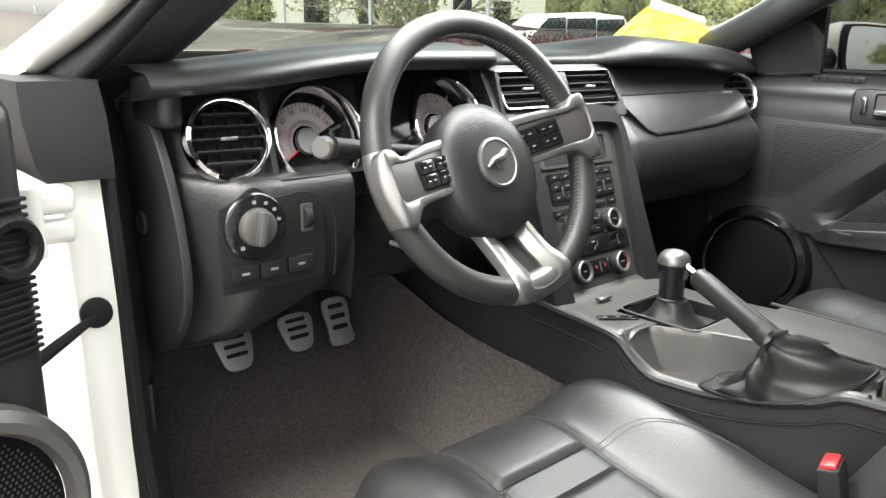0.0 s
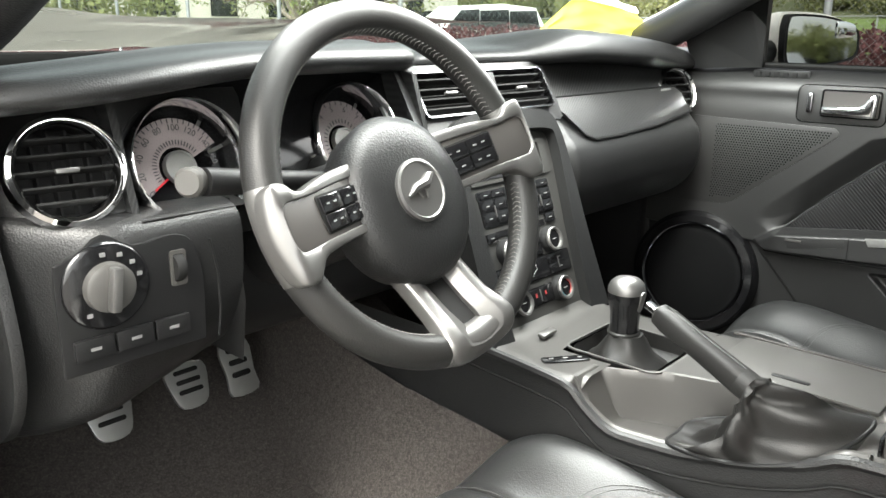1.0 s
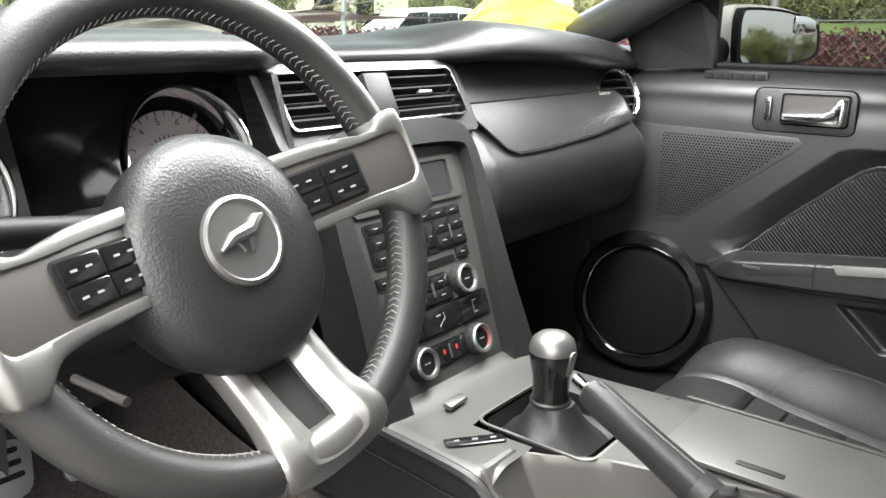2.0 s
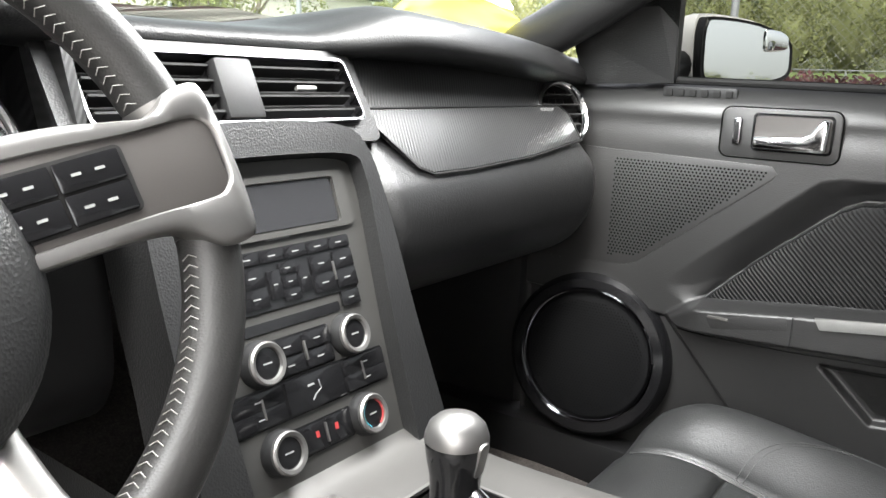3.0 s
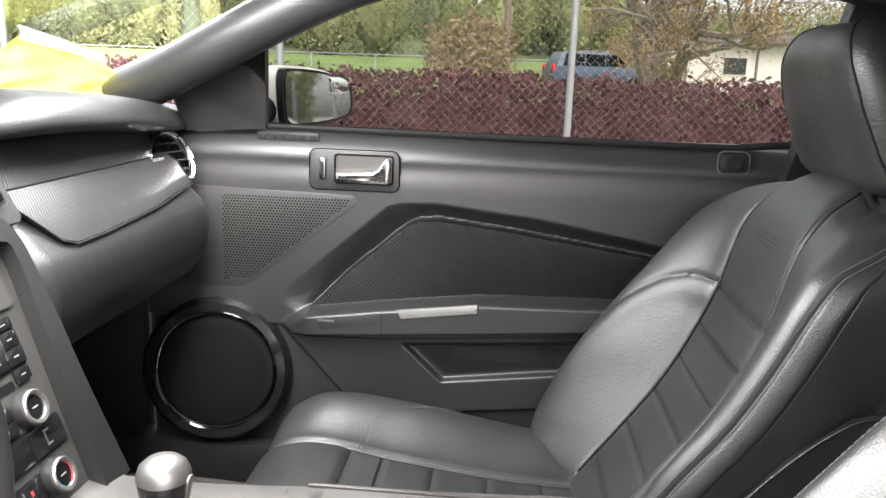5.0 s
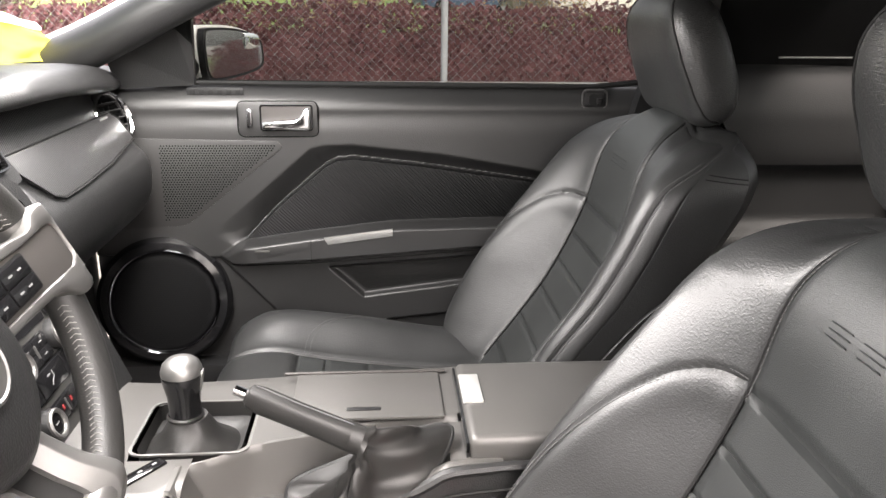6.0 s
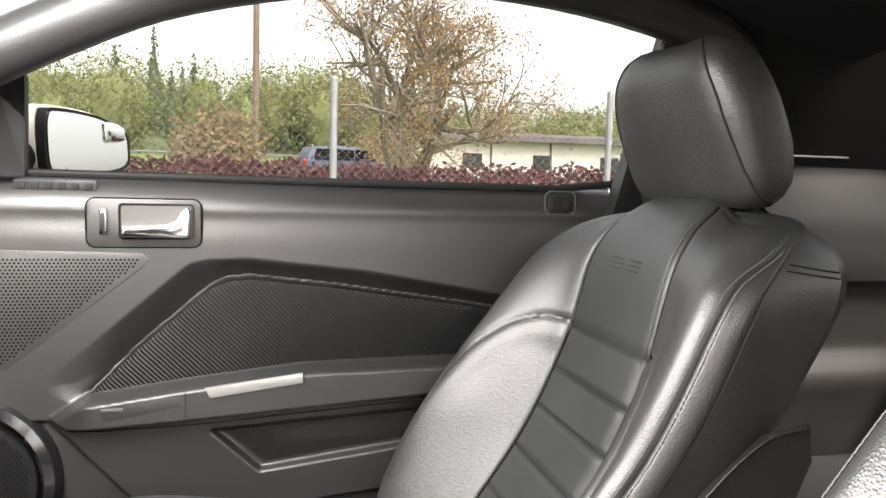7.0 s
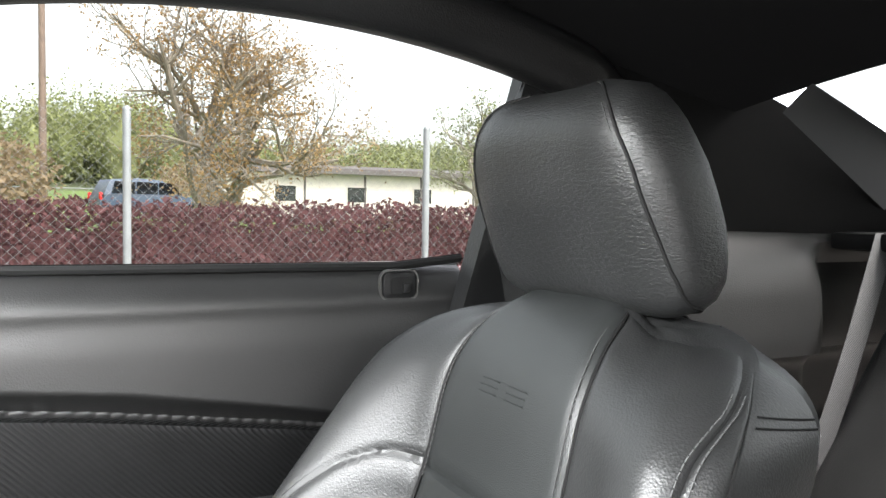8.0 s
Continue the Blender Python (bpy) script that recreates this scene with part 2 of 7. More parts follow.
def smooth_line(pts, n, closed=False):
    """A Catmull-Rom line through pts, n points to a span."""
    p = [Vector(q) for q in pts]
    out, k = [], len(p)
    for i in range(k if closed else k - 1):
        a = p[(i - 1) % k] if closed or i else p[0] * 2 - p[1]
        b, c = p[i], p[(i + 1) % k]
        d = p[(i + 2) % k] if closed or i + 2 < k else c * 2 - b
        for j in range(n):
            t = j / n
            out.append(0.5 * (2 * b + (c - a) * t + (2 * a - 5 * b + 4 * c - d) * t * t + (3 * b - a - 3 * c + d) * t ** 3))
    if not closed:
        out.append(p[-1])
    return out


def tube(pts, r, n=10, closed=False, ends=None):
    """A round bar along pts; r is a number or a function of 0..1."""
    p = [Vector(q) for q in pts]
    k, rings, ref = len(p), [], None
    for i in range(k):
        a = p[(i - 1) % k] if closed or i else p[0]
        b = p[(i + 1) % k] if closed or i < k - 1 else p[-1]
        t = (b - a).normalized()
        if ref is None:
            ref = t.orthogonal().normalized()
        ref = (ref - t * ref.dot(t)).normalized()
        side = t.cross(ref)
        rad = r(i / max(k - 1, 1)) if callable(r) else r
        rings.append([p[i] + rad * (math.cos(w) * ref + math.sin(w) * side) for w in (2 * math.pi * j / n for j in range(n))])
    if closed:
        rings.append(rings[0])
        bm = loft(rings, caps=False)
        bmesh.ops.remove_doubles(bm, verts=bm.verts, dist=1e-6)
        return bm
    return loft(rings)


def revolve(prof, m, n=32, caps=False):
    """prof: (radius, height) rows turned about the z axis of m."""
    rings = [[m @ Vector((r * math.cos(w), r * math.sin(w), h)) for w in (2 * math.pi * j / n for j in range(n))] for r, h in prof]
    return loft(rings, caps=caps)


def prism(outline, m, depth, bev=0.0, seg=2):
    """A plate: an outline in m's x and y, depth along m's z."""
    bm = bmesh.new()
    vs = [bm.verts.new((x, y, 0)) for x, y in outline]
    f = bm.faces.new(vs)
    ext = bmesh.ops.extrude_face_region(bm, geom=[f])
    bmesh.ops.translate(bm, verts=[v for v in ext["geom"] if isinstance(v, bmesh.types.BMVert)], vec=(0, 0, depth))
    bmesh.ops.recalc_face_normals(bm, faces=bm.faces)
    if bev:
        top = [e for e in bm.edges if all(abs(v.co.z - depth) < 1e-6 for v in e.verts)]
        bmesh.ops.bevel(bm, geom=top, offset=bev, segments=seg, affect="EDGES", profile=0.6)
    bm.transform(m)
    return bm


def rounded(w, h, r, n=4, cx=0.0, cy=0.0):
    out = []
    for sx, sy, a0 in ((1, 1, 0), (-1, 1, 90), (-1, -1, 180), (1, -1, 270)):
        for i in range(n + 1):
            a = radians(a0 + 90 * i / n)
            out.append((cx + sx * (w / 2 - r) + r * math.cos(a), cy + sy * (h / 2 - r) + r * math.sin(a)))
    return out


def frame_plate(outer, inner, m, depth):
    """A flat ring between two outlines of equally many points, depth along m's z."""
    k = len(outer)
    rings = [[m @ Vector((*p, 0)) for p in outer], [m @ Vector((*p, depth)) for p in outer], [m @ Vector((*p, depth)) for p in inner], [m @ Vector((*p, 0)) for p in inner]]
    rings.append(rings[0])
    bm = loft(rings, caps=False)
    bmesh.ops.remove_doubles(bm, verts=bm.verts, dist=1e-6)
    return bm


def axes_at(o, x, y):
    """A frame at o with the given x and about the given y; z is their cross."""
    x = Vector(x).normalized()
    z = x.cross(Vector(y)).normalized()
    y = z.cross(x)
    return Matrix(((x.x, y.x, z.x, o[0]), (x.y, y.y, z.y, o[1]), (x.z, y.z, z.z, o[2]), (0, 0, 0, 1)))


def lerp_rows(rows, x):
    """A smooth line through rows of (x, value, value, ...)."""
    if x <= rows[0][0]:
        return rows[0][1:]
    n = len(rows)
    for i in range(n - 1):
        a, b = rows[i], rows[i + 1]
        if x <= b[0]:
            p, q, w = rows[max(i - 1, 0)], rows[min(i + 2, n - 1)], b[0] - a[0]
            t = (x - a[0]) / w
            out = []
            for k in range(1, len(a)):
                d = (b[k] - a[k]) / w
                da, db = (a[k] - p[k]) / (a[0] - p[0]) if i else d, (q[k] - b[k]) / (q[0] - b[0]) if i + 2 < n else d
                ma = 0.0 if da * d <= 0 else 2 * da * d / (da + d)
                mb = 0.0 if db * d <= 0 else 2 * db * d / (db + d)
                out.append((2 * t ** 3 - 3 * t ** 2 + 1) * a[k] + (t ** 3 - 2 * t ** 2 + t) * w * ma + (3 * t ** 2 - 2 * t ** 3) * b[k] + (t ** 3 - t ** 2) * w * mb)
            return tuple(out)
    return rows[-1][1:]


def stitches(line, step, length, r, off=Vector((0, 0, 0))):
    """Short thread dashes along a line."""
    bms, acc = [], 0.0
    for a, b in zip(line, line[1:]):
        d = (b - a).length
        while acc < d:
            p = a.lerp(b, acc / d) + off
            t = (b - a).normalized()
            bms.append(tube([p - t * length / 2, p + t * length / 2], r, 4))
            acc += step
        acc -= d
    return merge(*bms) if bms else bmesh.new()


def lettering(text, size, m):
    """Flat raised letters in the built-in font, centred on m's origin."""
    cu = bpy.data.curves.new("lettering", "FONT")
    cu.body, cu.size, cu.align_x, cu.align_y, cu.extrude = text, size, "CENTER", "CENTER", 0.0002
    ob = bpy.data.objects.new("lettering", cu)
    me = bpy.data.meshes.new_from_object(ob)
    bm = bmesh.new()
    bm.from_mesh(me)
    bm.transform(m)
    bpy.data.objects.remove(ob)
    bpy.data.curves.remove(cu)
    bpy.data.meshes.remove(me)
    return bm


def leaf_mat(name, col, var=0.3, scale=1.0, through=0.45):
    """Thin leaves that let part of the light through."""
    m = bpy.data.materials.new(name)
    m.use_nodes = True
    n, l = m.node_tree.nodes, m.node_tree.links
    n.clear()
    o = n.new("ShaderNodeOutputMaterial")
    d, t, mix = n.new("ShaderNodeBsdfDiffuse"), n.new("ShaderNodeBsdfTranslucent"), n.new("ShaderNodeMixShader")
    tc, nz, geo = n.new("ShaderNodeTexCoord"), n.new("ShaderNodeTexNoise"), n.new("ShaderNodeNewGeometry")
    nz.inputs["Scale"].default_value, nz.inputs["Detail"].default_value = scale, 3
    l.new(tc.outputs["Object"], nz.inputs["Vector"])
    ad = n.new("ShaderNodeMath")
    ad.operation = "ADD"
    l.new(nz.outputs[0], ad.inputs[0])
    l.new(geo.outputs["Random Per Island"], ad.inputs[1])
    mr = n.new("ShaderNodeMapRange")
    mr.inputs[1].default_value, mr.inputs[2].default_value = 0.3, 1.7
    mr.inputs[3].default_value, mr.inputs[4].default_value = 1 - var, 1 + var
    l.new(ad.outputs[0], mr.inputs[0])
    mul = n.new("ShaderNodeMix")
    mul.data_type, mul.blend_type = "RGBA", "MULTIPLY"
    mul.inputs[0].default_value = 1
    mul.inputs[6].default_value = (*col, 1)
    l.new(mr.outputs[0], mul.inputs[7])
    l.new(mul.outputs[2], d.inputs[0])
    l.new(mul.outputs[2], t.inputs[0])
    mix.inputs[0].default_value = through
    l.new(d.outputs[0], mix.inputs[1])
    l.new(t.outputs[0], mix.inputs[2])
    l.new(mix.outputs[0], o.inputs[0])
    return m

# ---- dashboard ----
DASH = thing("dashboard", (0, 0.3, 0.8), "black grained vinyl dashboard with ribbed trim band", "dashboard")

# Rows across the car: x, lip y, crest y, crest z, lip underside z
PAD = [(-0.72, 0.185, 0.26, 0.974, 0.945), (-0.62, 0.165, 0.25, 0.985, 0.953), (-0.40, 0.150, 0.25, 1.003, 0.975), (-0.22, 0.165, 0.26, 1.005, 0.975),
       (-0.12, 0.245, 0.34, 0.996, 0.966), (0.0, 0.255, 0.35, 0.996, 0.966), (0.12, 0.245, 0.34, 0.998, 0.966), (0.225, 0.185, 0.25, 1.022, 0.975),
       (0.40, 0.185, 0.25, 1.015, 0.970), (0.58, 0.195, 0.26, 1.002, 0.955), (0.70, 0.215, 0.28, 0.988, 0.945)]


def pad_point(u, v):
    x = -0.735 + 1.485 * u
    yl, yc, zc, zu = lerp_rows(PAD, x)
    fall = min(1.0, max(0.0, (-0.10 - x) / 0.6)) ** 1.2      # the far side drops towards the windscreen corner
    prof = smooth_line([(0, 0.30, zu - 0.012), (0, yl + 0.03, zu - 0.006), (0, yl, zu + 0.006), (0, yl + 0.012, (zu + zc) / 2 + 0.008), (0, yc - 0.03, zc - 0.003),
                        (0, yc + 0.03, zc + 0.001), (0, 0.50, min(zc, 0.998) - 0.045 * fall), (0, 0.72, min(zc, 0.99) - 0.018 - 0.07 * fall)], 4)
    p = prof[round(v * (len(prof) - 1))]
    return (x, p.y, p.z)


part("top_pad", surf(pad_point, 90, 28), VINYL, DASH, "black grained vinyl top pad with twin brows")


def without_disc(bm, c, r):
    """Opens a round hole about c in a sheet."""
    c = Vector(c)
    bmesh.ops.delete(bm, geom=[f for f in bm.faces if (f.calc_center_median() - c).length < r], context="FACES")
    return bm


def band_point(x0, x1, rows):
    """A face between x0 and x1 that follows rows of (y, z), bent at the car's sides."""
    line = smooth_line([(0, y, z) for y, z in rows], 5)

    def fn(u, v):
        x = x0 + (x1 - x0) * u
        p = line[round(v * (len(line) - 1))]
        back = 0.9 * max(0.0, abs(x) - 0.60) ** 2 / 0.1
        return (x, p.y + back, p.z)
    return fn, len(line) - 1


fn, nv = band_point(0.135, 0.675, [(0.262, 0.972), (0.246, 0.955), (0.232, 0.930), (0.219, 0.909)])
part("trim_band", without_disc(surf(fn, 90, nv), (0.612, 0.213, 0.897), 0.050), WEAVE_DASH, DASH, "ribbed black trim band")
fn0_, nv = band_point(0.10, 0.675, [(0.226, 0.912), (0.215, 0.898), (0.193, 0.872), (0.172, 0.850), (0.152, 0.826), (0.146, 0.790), (0.156, 0.745), (0.195, 0.700), (0.27, 0.672), (0.40, 0.665)])


def bolster(u, v):
    x, y, z = fn0_(u, v)
    return (x, y + 0.9 * max(0.0, 0.160 - x), z)


part("lower_pad", without_disc(surf(bolster, 100, nv), (0.612, 0.213, 0.897), 0.050), VINYL, DASH, "soft rounded vinyl knee bolster")
# glovebox door, a thin plate that stands proud of the bolster
gm = axes_at((0.15, 0.2150, 0.908), (1, 0.002, 0), (0, 0.79, 1))
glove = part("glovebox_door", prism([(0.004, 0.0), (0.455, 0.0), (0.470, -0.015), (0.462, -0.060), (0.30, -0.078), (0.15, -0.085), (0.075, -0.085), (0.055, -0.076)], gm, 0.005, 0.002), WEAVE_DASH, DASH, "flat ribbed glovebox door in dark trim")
part("glovebox_gap", tube([gm @ Vector((a, b, 0.0042)) for a, b in ((0.002, 0.002), (0.456, 0.002), (0.472, -0.015), (0.464, -0.062), (0.30, -0.080), (0.15, -0.087), (0.074, -0.087), (0.053, -0.077))], 0.0016, 6, True), RUBBER, DASH)
part("airbag_lettering", merge(*[box((0.545 + 0.008 * i, 0.2075, 0.907), (0.006, 0.002, 0.004)) for i in range(5)]), PRINT, glove, "pale unreadable lettering")
# left-hand end of the dash
fn, nv = band_point(-0.705, -0.584, [(0.262, 0.960), (0.240, 0.950), (0.222, 0.920), (0.205, 0.890), (0.190, 0.850), (0.182, 0.836)])
part("trim_band", without_disc(surf(fn, 40, nv), (-0.636, 0.205, 0.888), 0.050), VINYL, DASH, "grained black trim round the side vent")
KNEE = [(0.195, 0.846), (0.165, 0.838), (0.152, 0.815), (0.150, 0.780), (0.153, 0.735), (0.160, 0.700), (0.178, 0.650), (0.21, 0.600), (0.27, 0.575), (0.36, 0.57)]
fn0, nv = band_point(-0.705, -0.485, KNEE)


def knee(u, v):
    x, y, z = fn0(u, v)
    return (x, y, 0.846 - (0.846 - z) * (1.0 - 0.30 * u))


fn = knee
part("knee_panel", surf(fn, 18, nv), VINYL, DASH, "grained vinyl knee panel beside the column")
fn, nv = band_point(-0.485, -0.13, [(0.26, 0.84), (0.235, 0.80), (0.225, 0.74), (0.23, 0.68), (0.27, 0.64), (0.36, 0.62)])
part("column_panel", surf(fn, 10, nv), PLASTIC, DASH)
part("knee_panel_edge", merge(*[surf(lambda u, v: (-0.485, 0.152 + 0.11 * u + 0.03 * abs(v - 0.6), 0.845 - 0.185 * v), 3, 10)]), VINYL, DASH)
cap = smooth_line([(0.36, 0.93, 0), (0.285, 0.928, 0), (0.225, 0.85, 0), (0.195, 0.76, 0), (0.195, 0.69, 0), (0.235, 0.63, 0), (0.30, 0.595, 0), (0.40, 0.58, 0)], 4)
part("end_cap", prism([(p.x, p.y) for p in cap], axes_at((-0.700, 0, 0), (0, 1, 0), (0, 0, 1)), -0.012, 0.004), VINYL, DASH, "dark end cap with a round hole")
part("pad_corner", box((-0.700, 0.262, 0.936), (0.030, 0.10, 0.066), 0.014, seg=4), VINYL, DASH, "rounded vinyl corner under the top pad")
part("screw_cover", revolve([(0.0, 0.002), (0.011, 0.002), (0.014, 0.004), (0.016, 0.0)], axes_at((-0.713, 0.305, 0.775), (0, 1, 0), (0, 0, 1)) @ pose(0, 0, 0, 180), 16), RUBBER, DASH)

# hooded instrument recess
part("instrument_backing", surf(lambda u, v: (-0.588 + 0.428 * u, 0.285 - 0.05 * v, 0.985 - 0.145 * v), 6, 4), GLOSS, DASH)
part("instrument_base", surf(lambda u, v: (-0.588 + 0.428 * u, 0.16 + 0.11 * v, 0.838 + 0.006 * v), 6, 3), PLASTIC, DASH)
for xs in (-0.586, -0.160):
    part("instrument_cheek", prism([(0.29, 0.975), (0.215, 0.962), (0.175, 0.838), (0.29, 0.835)], axes_at((xs - 0.004, 0, 0), (0, 1, 0), (0, 0, 1)), 0.008), WEAVE_DASH, DASH)


def ring_frame(c, n, up=(0, 0, 1)):
    """A frame at c whose z is n."""
    n = Vector(n).normalized()
    x = Vector(up).cross(n).normalized()
    y = n.cross(x)
    return Matrix(((x.x, y.x, n.x, c[0]), (x.y, y.y, n.y, c[1]), (x.z, y.z, n.z, c[2]), (0, 0, 0, 1)))


# dials face the driver; z of the frame points out at him
def gauge(cx, cy, cz, r, marks, needle, words, first, step):
    m = ring_frame((cx, cy, cz), (0.0, -0.93, 0.30))
    g = part("gauge", revolve([(0, 0.0), (r * 0.93, 0.0), (r * 0.94, 0.010), (r * 0.985, 0.036)], m, 40), GLOSS, DASH, "round instrument dial in a chrome rim")
    part("chrome_rim", revolve([(r * 0.955, 0.022), (r * 0.985, 0.040), (r * 1.02, 0.045), (r * 1.06, 0.042), (r * 1.085, 0.030), (r * 1.07, -0.02), (r * 0.965, 0.0)], m, 56), CHROME, g)
    arc = []
    for k in range(41):
        w = radians(215 - 190 * k / 40)
        arc.append((math.cos(w), math.sin(w)))
    outl = [(r * 0.82 * a, r * 0.82 * b) for a, b in arc] + [(r * 0.34 * a, r * 0.34 * b) for a, b in reversed(arc)]
    part("dial_face", prism(outl, m @ pose(0, 0, 0.003), 0.002), DIAL, g, "pale pinkish dial scale")
    ticks = []
    for k in range(marks):
        w = radians(205 - 170 * k / (marks - 1))
        for rr, ln, wd in ((0.78, 0.005, 0.0012), (0.42, 0.005, 0.0012)):
            ticks.append(box((0, 0, 0), (ln, wd, 0.0006), m=m @ pose(0, 0, 0, 0, 0, math.degrees(w)) @ pose(r * rr, 0, 0.0055)))
    for k, word in enumerate(words):
        w = radians(first - step * k)
        part("number", lettering(word, r * 0.15, m @ pose(r * 0.66 * math.cos(w), r * 0.66 * math.sin(w), 0.0056, 0, 0, math.degrees(w) - 90)), DIAL_DARK, g, "dark printed number " + word)
    tagged(part("scale_marks", merge(*ticks), DIAL_DARK, g), kind="stuff")
    for a in (52, 18, 250, 300):
        part("dial_bar", box((0, 0, 0), (r * 0.30, 0.004, 0.001), m=m @ pose(0, 0, 0, 0, 0, a) @ pose(r * 0.78, 0, 0.004)), SILVER, g)
    part("dial_hub", revolve([(0, 0.010), (r * 0.23, 0.010), (r * 0.245, 0.012), (r * 0.27, 0.012), (r * 0.28, 0.004)], m, 28), BRUSHED, g)
    part("needle", box((0, 0, 0), (r * 0.30, 0.002, 0.0012), m=m @ pose(0, 0, 0, 0, 0, needle) @ pose(r * 0.45, 0, 0.007)), RED, g, "red needle")
    lens = part("lens", revolve([(0, 0.036), (r * 0.5, 0.035), (r * 0.97, 0.031)], m, 32), LENS, g)
    lens.visible_shadow = False
    return g


gauge(-0.509, 0.232, 0.872, 0.066, 25, 213, ("0", "20", "40", "60", "80", "100", "120", "140", "160"), 213, 25.5)
gauge(-0.271, 0.240, 0.876, 0.066, 17, 235, ("0", "1", "2", "3", "4", "5", "6", "7", "8"), 240, 28)
def dial_face_plate(cx, cy, cz, r, w, h):
    """A flat panel with a round opening for a dial."""
    outer_, inner_ = [], []
    for k in range(64):
        a = 2 * math.pi * k / 64
        c_, s_ = math.cos(a), math.sin(a)
        q = min(w / max(abs(c_), 1e-6), h / max(abs(s_), 1e-6))
        outer_.append((q * c_, q * s_))
        inner_.append((r * c_, r * s_))
    return frame_plate(outer_, inner_, ring_frame((cx, cy, cz), (0.0, -0.93, 0.30)) @ pose(0, 0, 0.012), 0.005)


part("cluster_panel", dial_face_plate(-0.509, 0.232, 0.872, 0.0716, 0.086, 0.082), VINYL, DASH, "grained panel round the dial")
part("centre_display", prism(rounded(0.10, 0.07, 0.01), ring_frame((-0.37, 0.262, 0.89), (0, -0.93, 0.3)), 0.004, 0.001), SCREEN, DASH)


def round_vent(cx, cy, cz, n):
    m = ring_frame((cx, cy, cz), n)
    v = part("air_vent", revolve([(0, -0.03), (0.044, -0.03), (0.046, 0.0)], m, 36), RUBBER, DASH, "round air vent with a chrome ring")
    part("chrome_ring", revolve([(0.043, -0.004), (0.045, 0.008), (0.049, 0.012), (0.053, 0.008), (0.055, -0.01)], m, 48), CHROME, v)
    for k in range(5):
        h = -0.03 + 0.015 * k
        w = 2 * math.sqrt(0.0435 ** 2 - h * h)
        part("slat", box((0, 0, 0), (w, 0.0026, 0.014), 0.001, m=m @ pose(0, h, -0.004, -12)), RUBBER, v)
    for k in range(4):
        h = -0.024 + 0.016 * k
        w = 2 * math.sqrt(0.042 ** 2 - h * h)
        part("vane", box((0, 0, 0), (0.0022, w, 0.008), m=m @ pose(h, 0, -0.018, 0, 12)), PLASTIC, v)
    part("vent_tab", box((0, 0, 0), (0.022, 0.005, 0.006), 0.002, m=m @ pose(0, 0, 0.004)), SILVER, v, "small chrome tab")


round_vent(-0.636, 0.205, 0.888, (-0.12, -0.95, 0.28))
round_vent(0.612, 0.213, 0.897, (-0.30, -0.92, 0.25))

# twin centre vents in one chrome frame
vm = axes_at((-0.004, 0.211, 0.932), (1, 0, 0), (0, 0.6, 1))
cv = part("centre_vent", prism(rounded(0.298, 0.065, 0.008), vm @ pose(0, 0, -0.03), 0.012), RUBBER, DASH, "twin centre air vents in a chrome frame")
part("chrome_frame", frame_plate(rounded(0.304, 0.071, 0.009), rounded(0.2985, 0.0655, 0.007), vm @ pose(0, 0, -0.02), 0.022), DARK_CHROME, cv)
part("vent_divider", box((0, 0, 0), (0.042, 0.058, 0.016), 0.004, m=vm @ pose(0, 0, -0.004, 6)), PLASTIC, cv, "grey block between the vents")
for sx in (-1, 1):
    for k in range(4):
        part("slat", box((0, 0, 0), (0.122, 0.003, 0.014), 0.001, m=vm @ pose(sx * 0.083, -0.0225 + 0.015 * k, -0.008, -10)), RUBBER, cv)
    part("vent_tab", box((0, 0, 0), (0.026, 0.005, 0.006), 0.002, m=vm @ pose(sx * 0.083, 0.0005, 0.0)), SILVER, cv)
part("vent_surround", frame_plate(rounded(0.345, 0.105, 0.012, cy=-0.004), rounded(0.304, 0.071, 0.009), vm @ pose(0, 0, -0.012), 0.006), VINYL, DASH)

# headlight switch panel
sm = axes_at((-0.60, 0.1475, 0.775), (1, 0, 0), (0, 0.0, 1))
so = smooth_line([(-0.083, -0.066, 0), (-0.083, 0.030, 0), (-0.075, 0.042, 0), (-0.06, 0.048, 0), (-0.036, 0.062, 0), (-0.008, 0.047, 0), (0.03, 0.050, 0), (0.052, 0.040, 0), (0.062, 0.0, 0), (0.060, -0.066, 0)], 3)
sp = part("light_switch_panel", prism([(p.x, p.y) for p in so], sm, 0.004, 0.0015), PLASTIC, DASH, "black headlamp switch panel with a round knob")
km = sm @ pose(-0.037, 0.014, 0.004)
part("switch_ring", revolve([(0.0, 0.004), (0.0, 0.004), (0.038, 0.004), (0.041, 0.002), (0.042, 0.0)], km, 36), GLOSS, sp)
kn = part("switch_knob", revolve([(0.0, 0.014), (0.020, 0.014), (0.023, 0.012), (0.024, 0.004)], km, 30), GREY_METAL, sp, "round dark satin headlamp knob")
part("knob_grip", box((0, 0, 0), (0.010, 0.042, 0.012), 0.003, m=km @ pose(0, 0, 0.018, 0, 0, -8)), SILVER, kn)
for a in (95, 65, 38, 12, 230):
    part("switch_mark", box((0, 0, 0), (0.005, 0.004, 0.0008), m=km @ pose(0.031 * math.cos(radians(a)), 0.031 * math.sin(radians(a)), 0.0045)), PRINT, sp)
part("dimmer_wheel", revolve([(0.0, -0.005), (0.013, -0.005), (0.014, -0.003), (0.014, 0.003), (0.013, 0.005), (0.0, 0.005)], sm @ pose(0.035, 0.016, 0.002) @ pose(0, 0, 0, 0, 90), 20), RUBBER, sp)
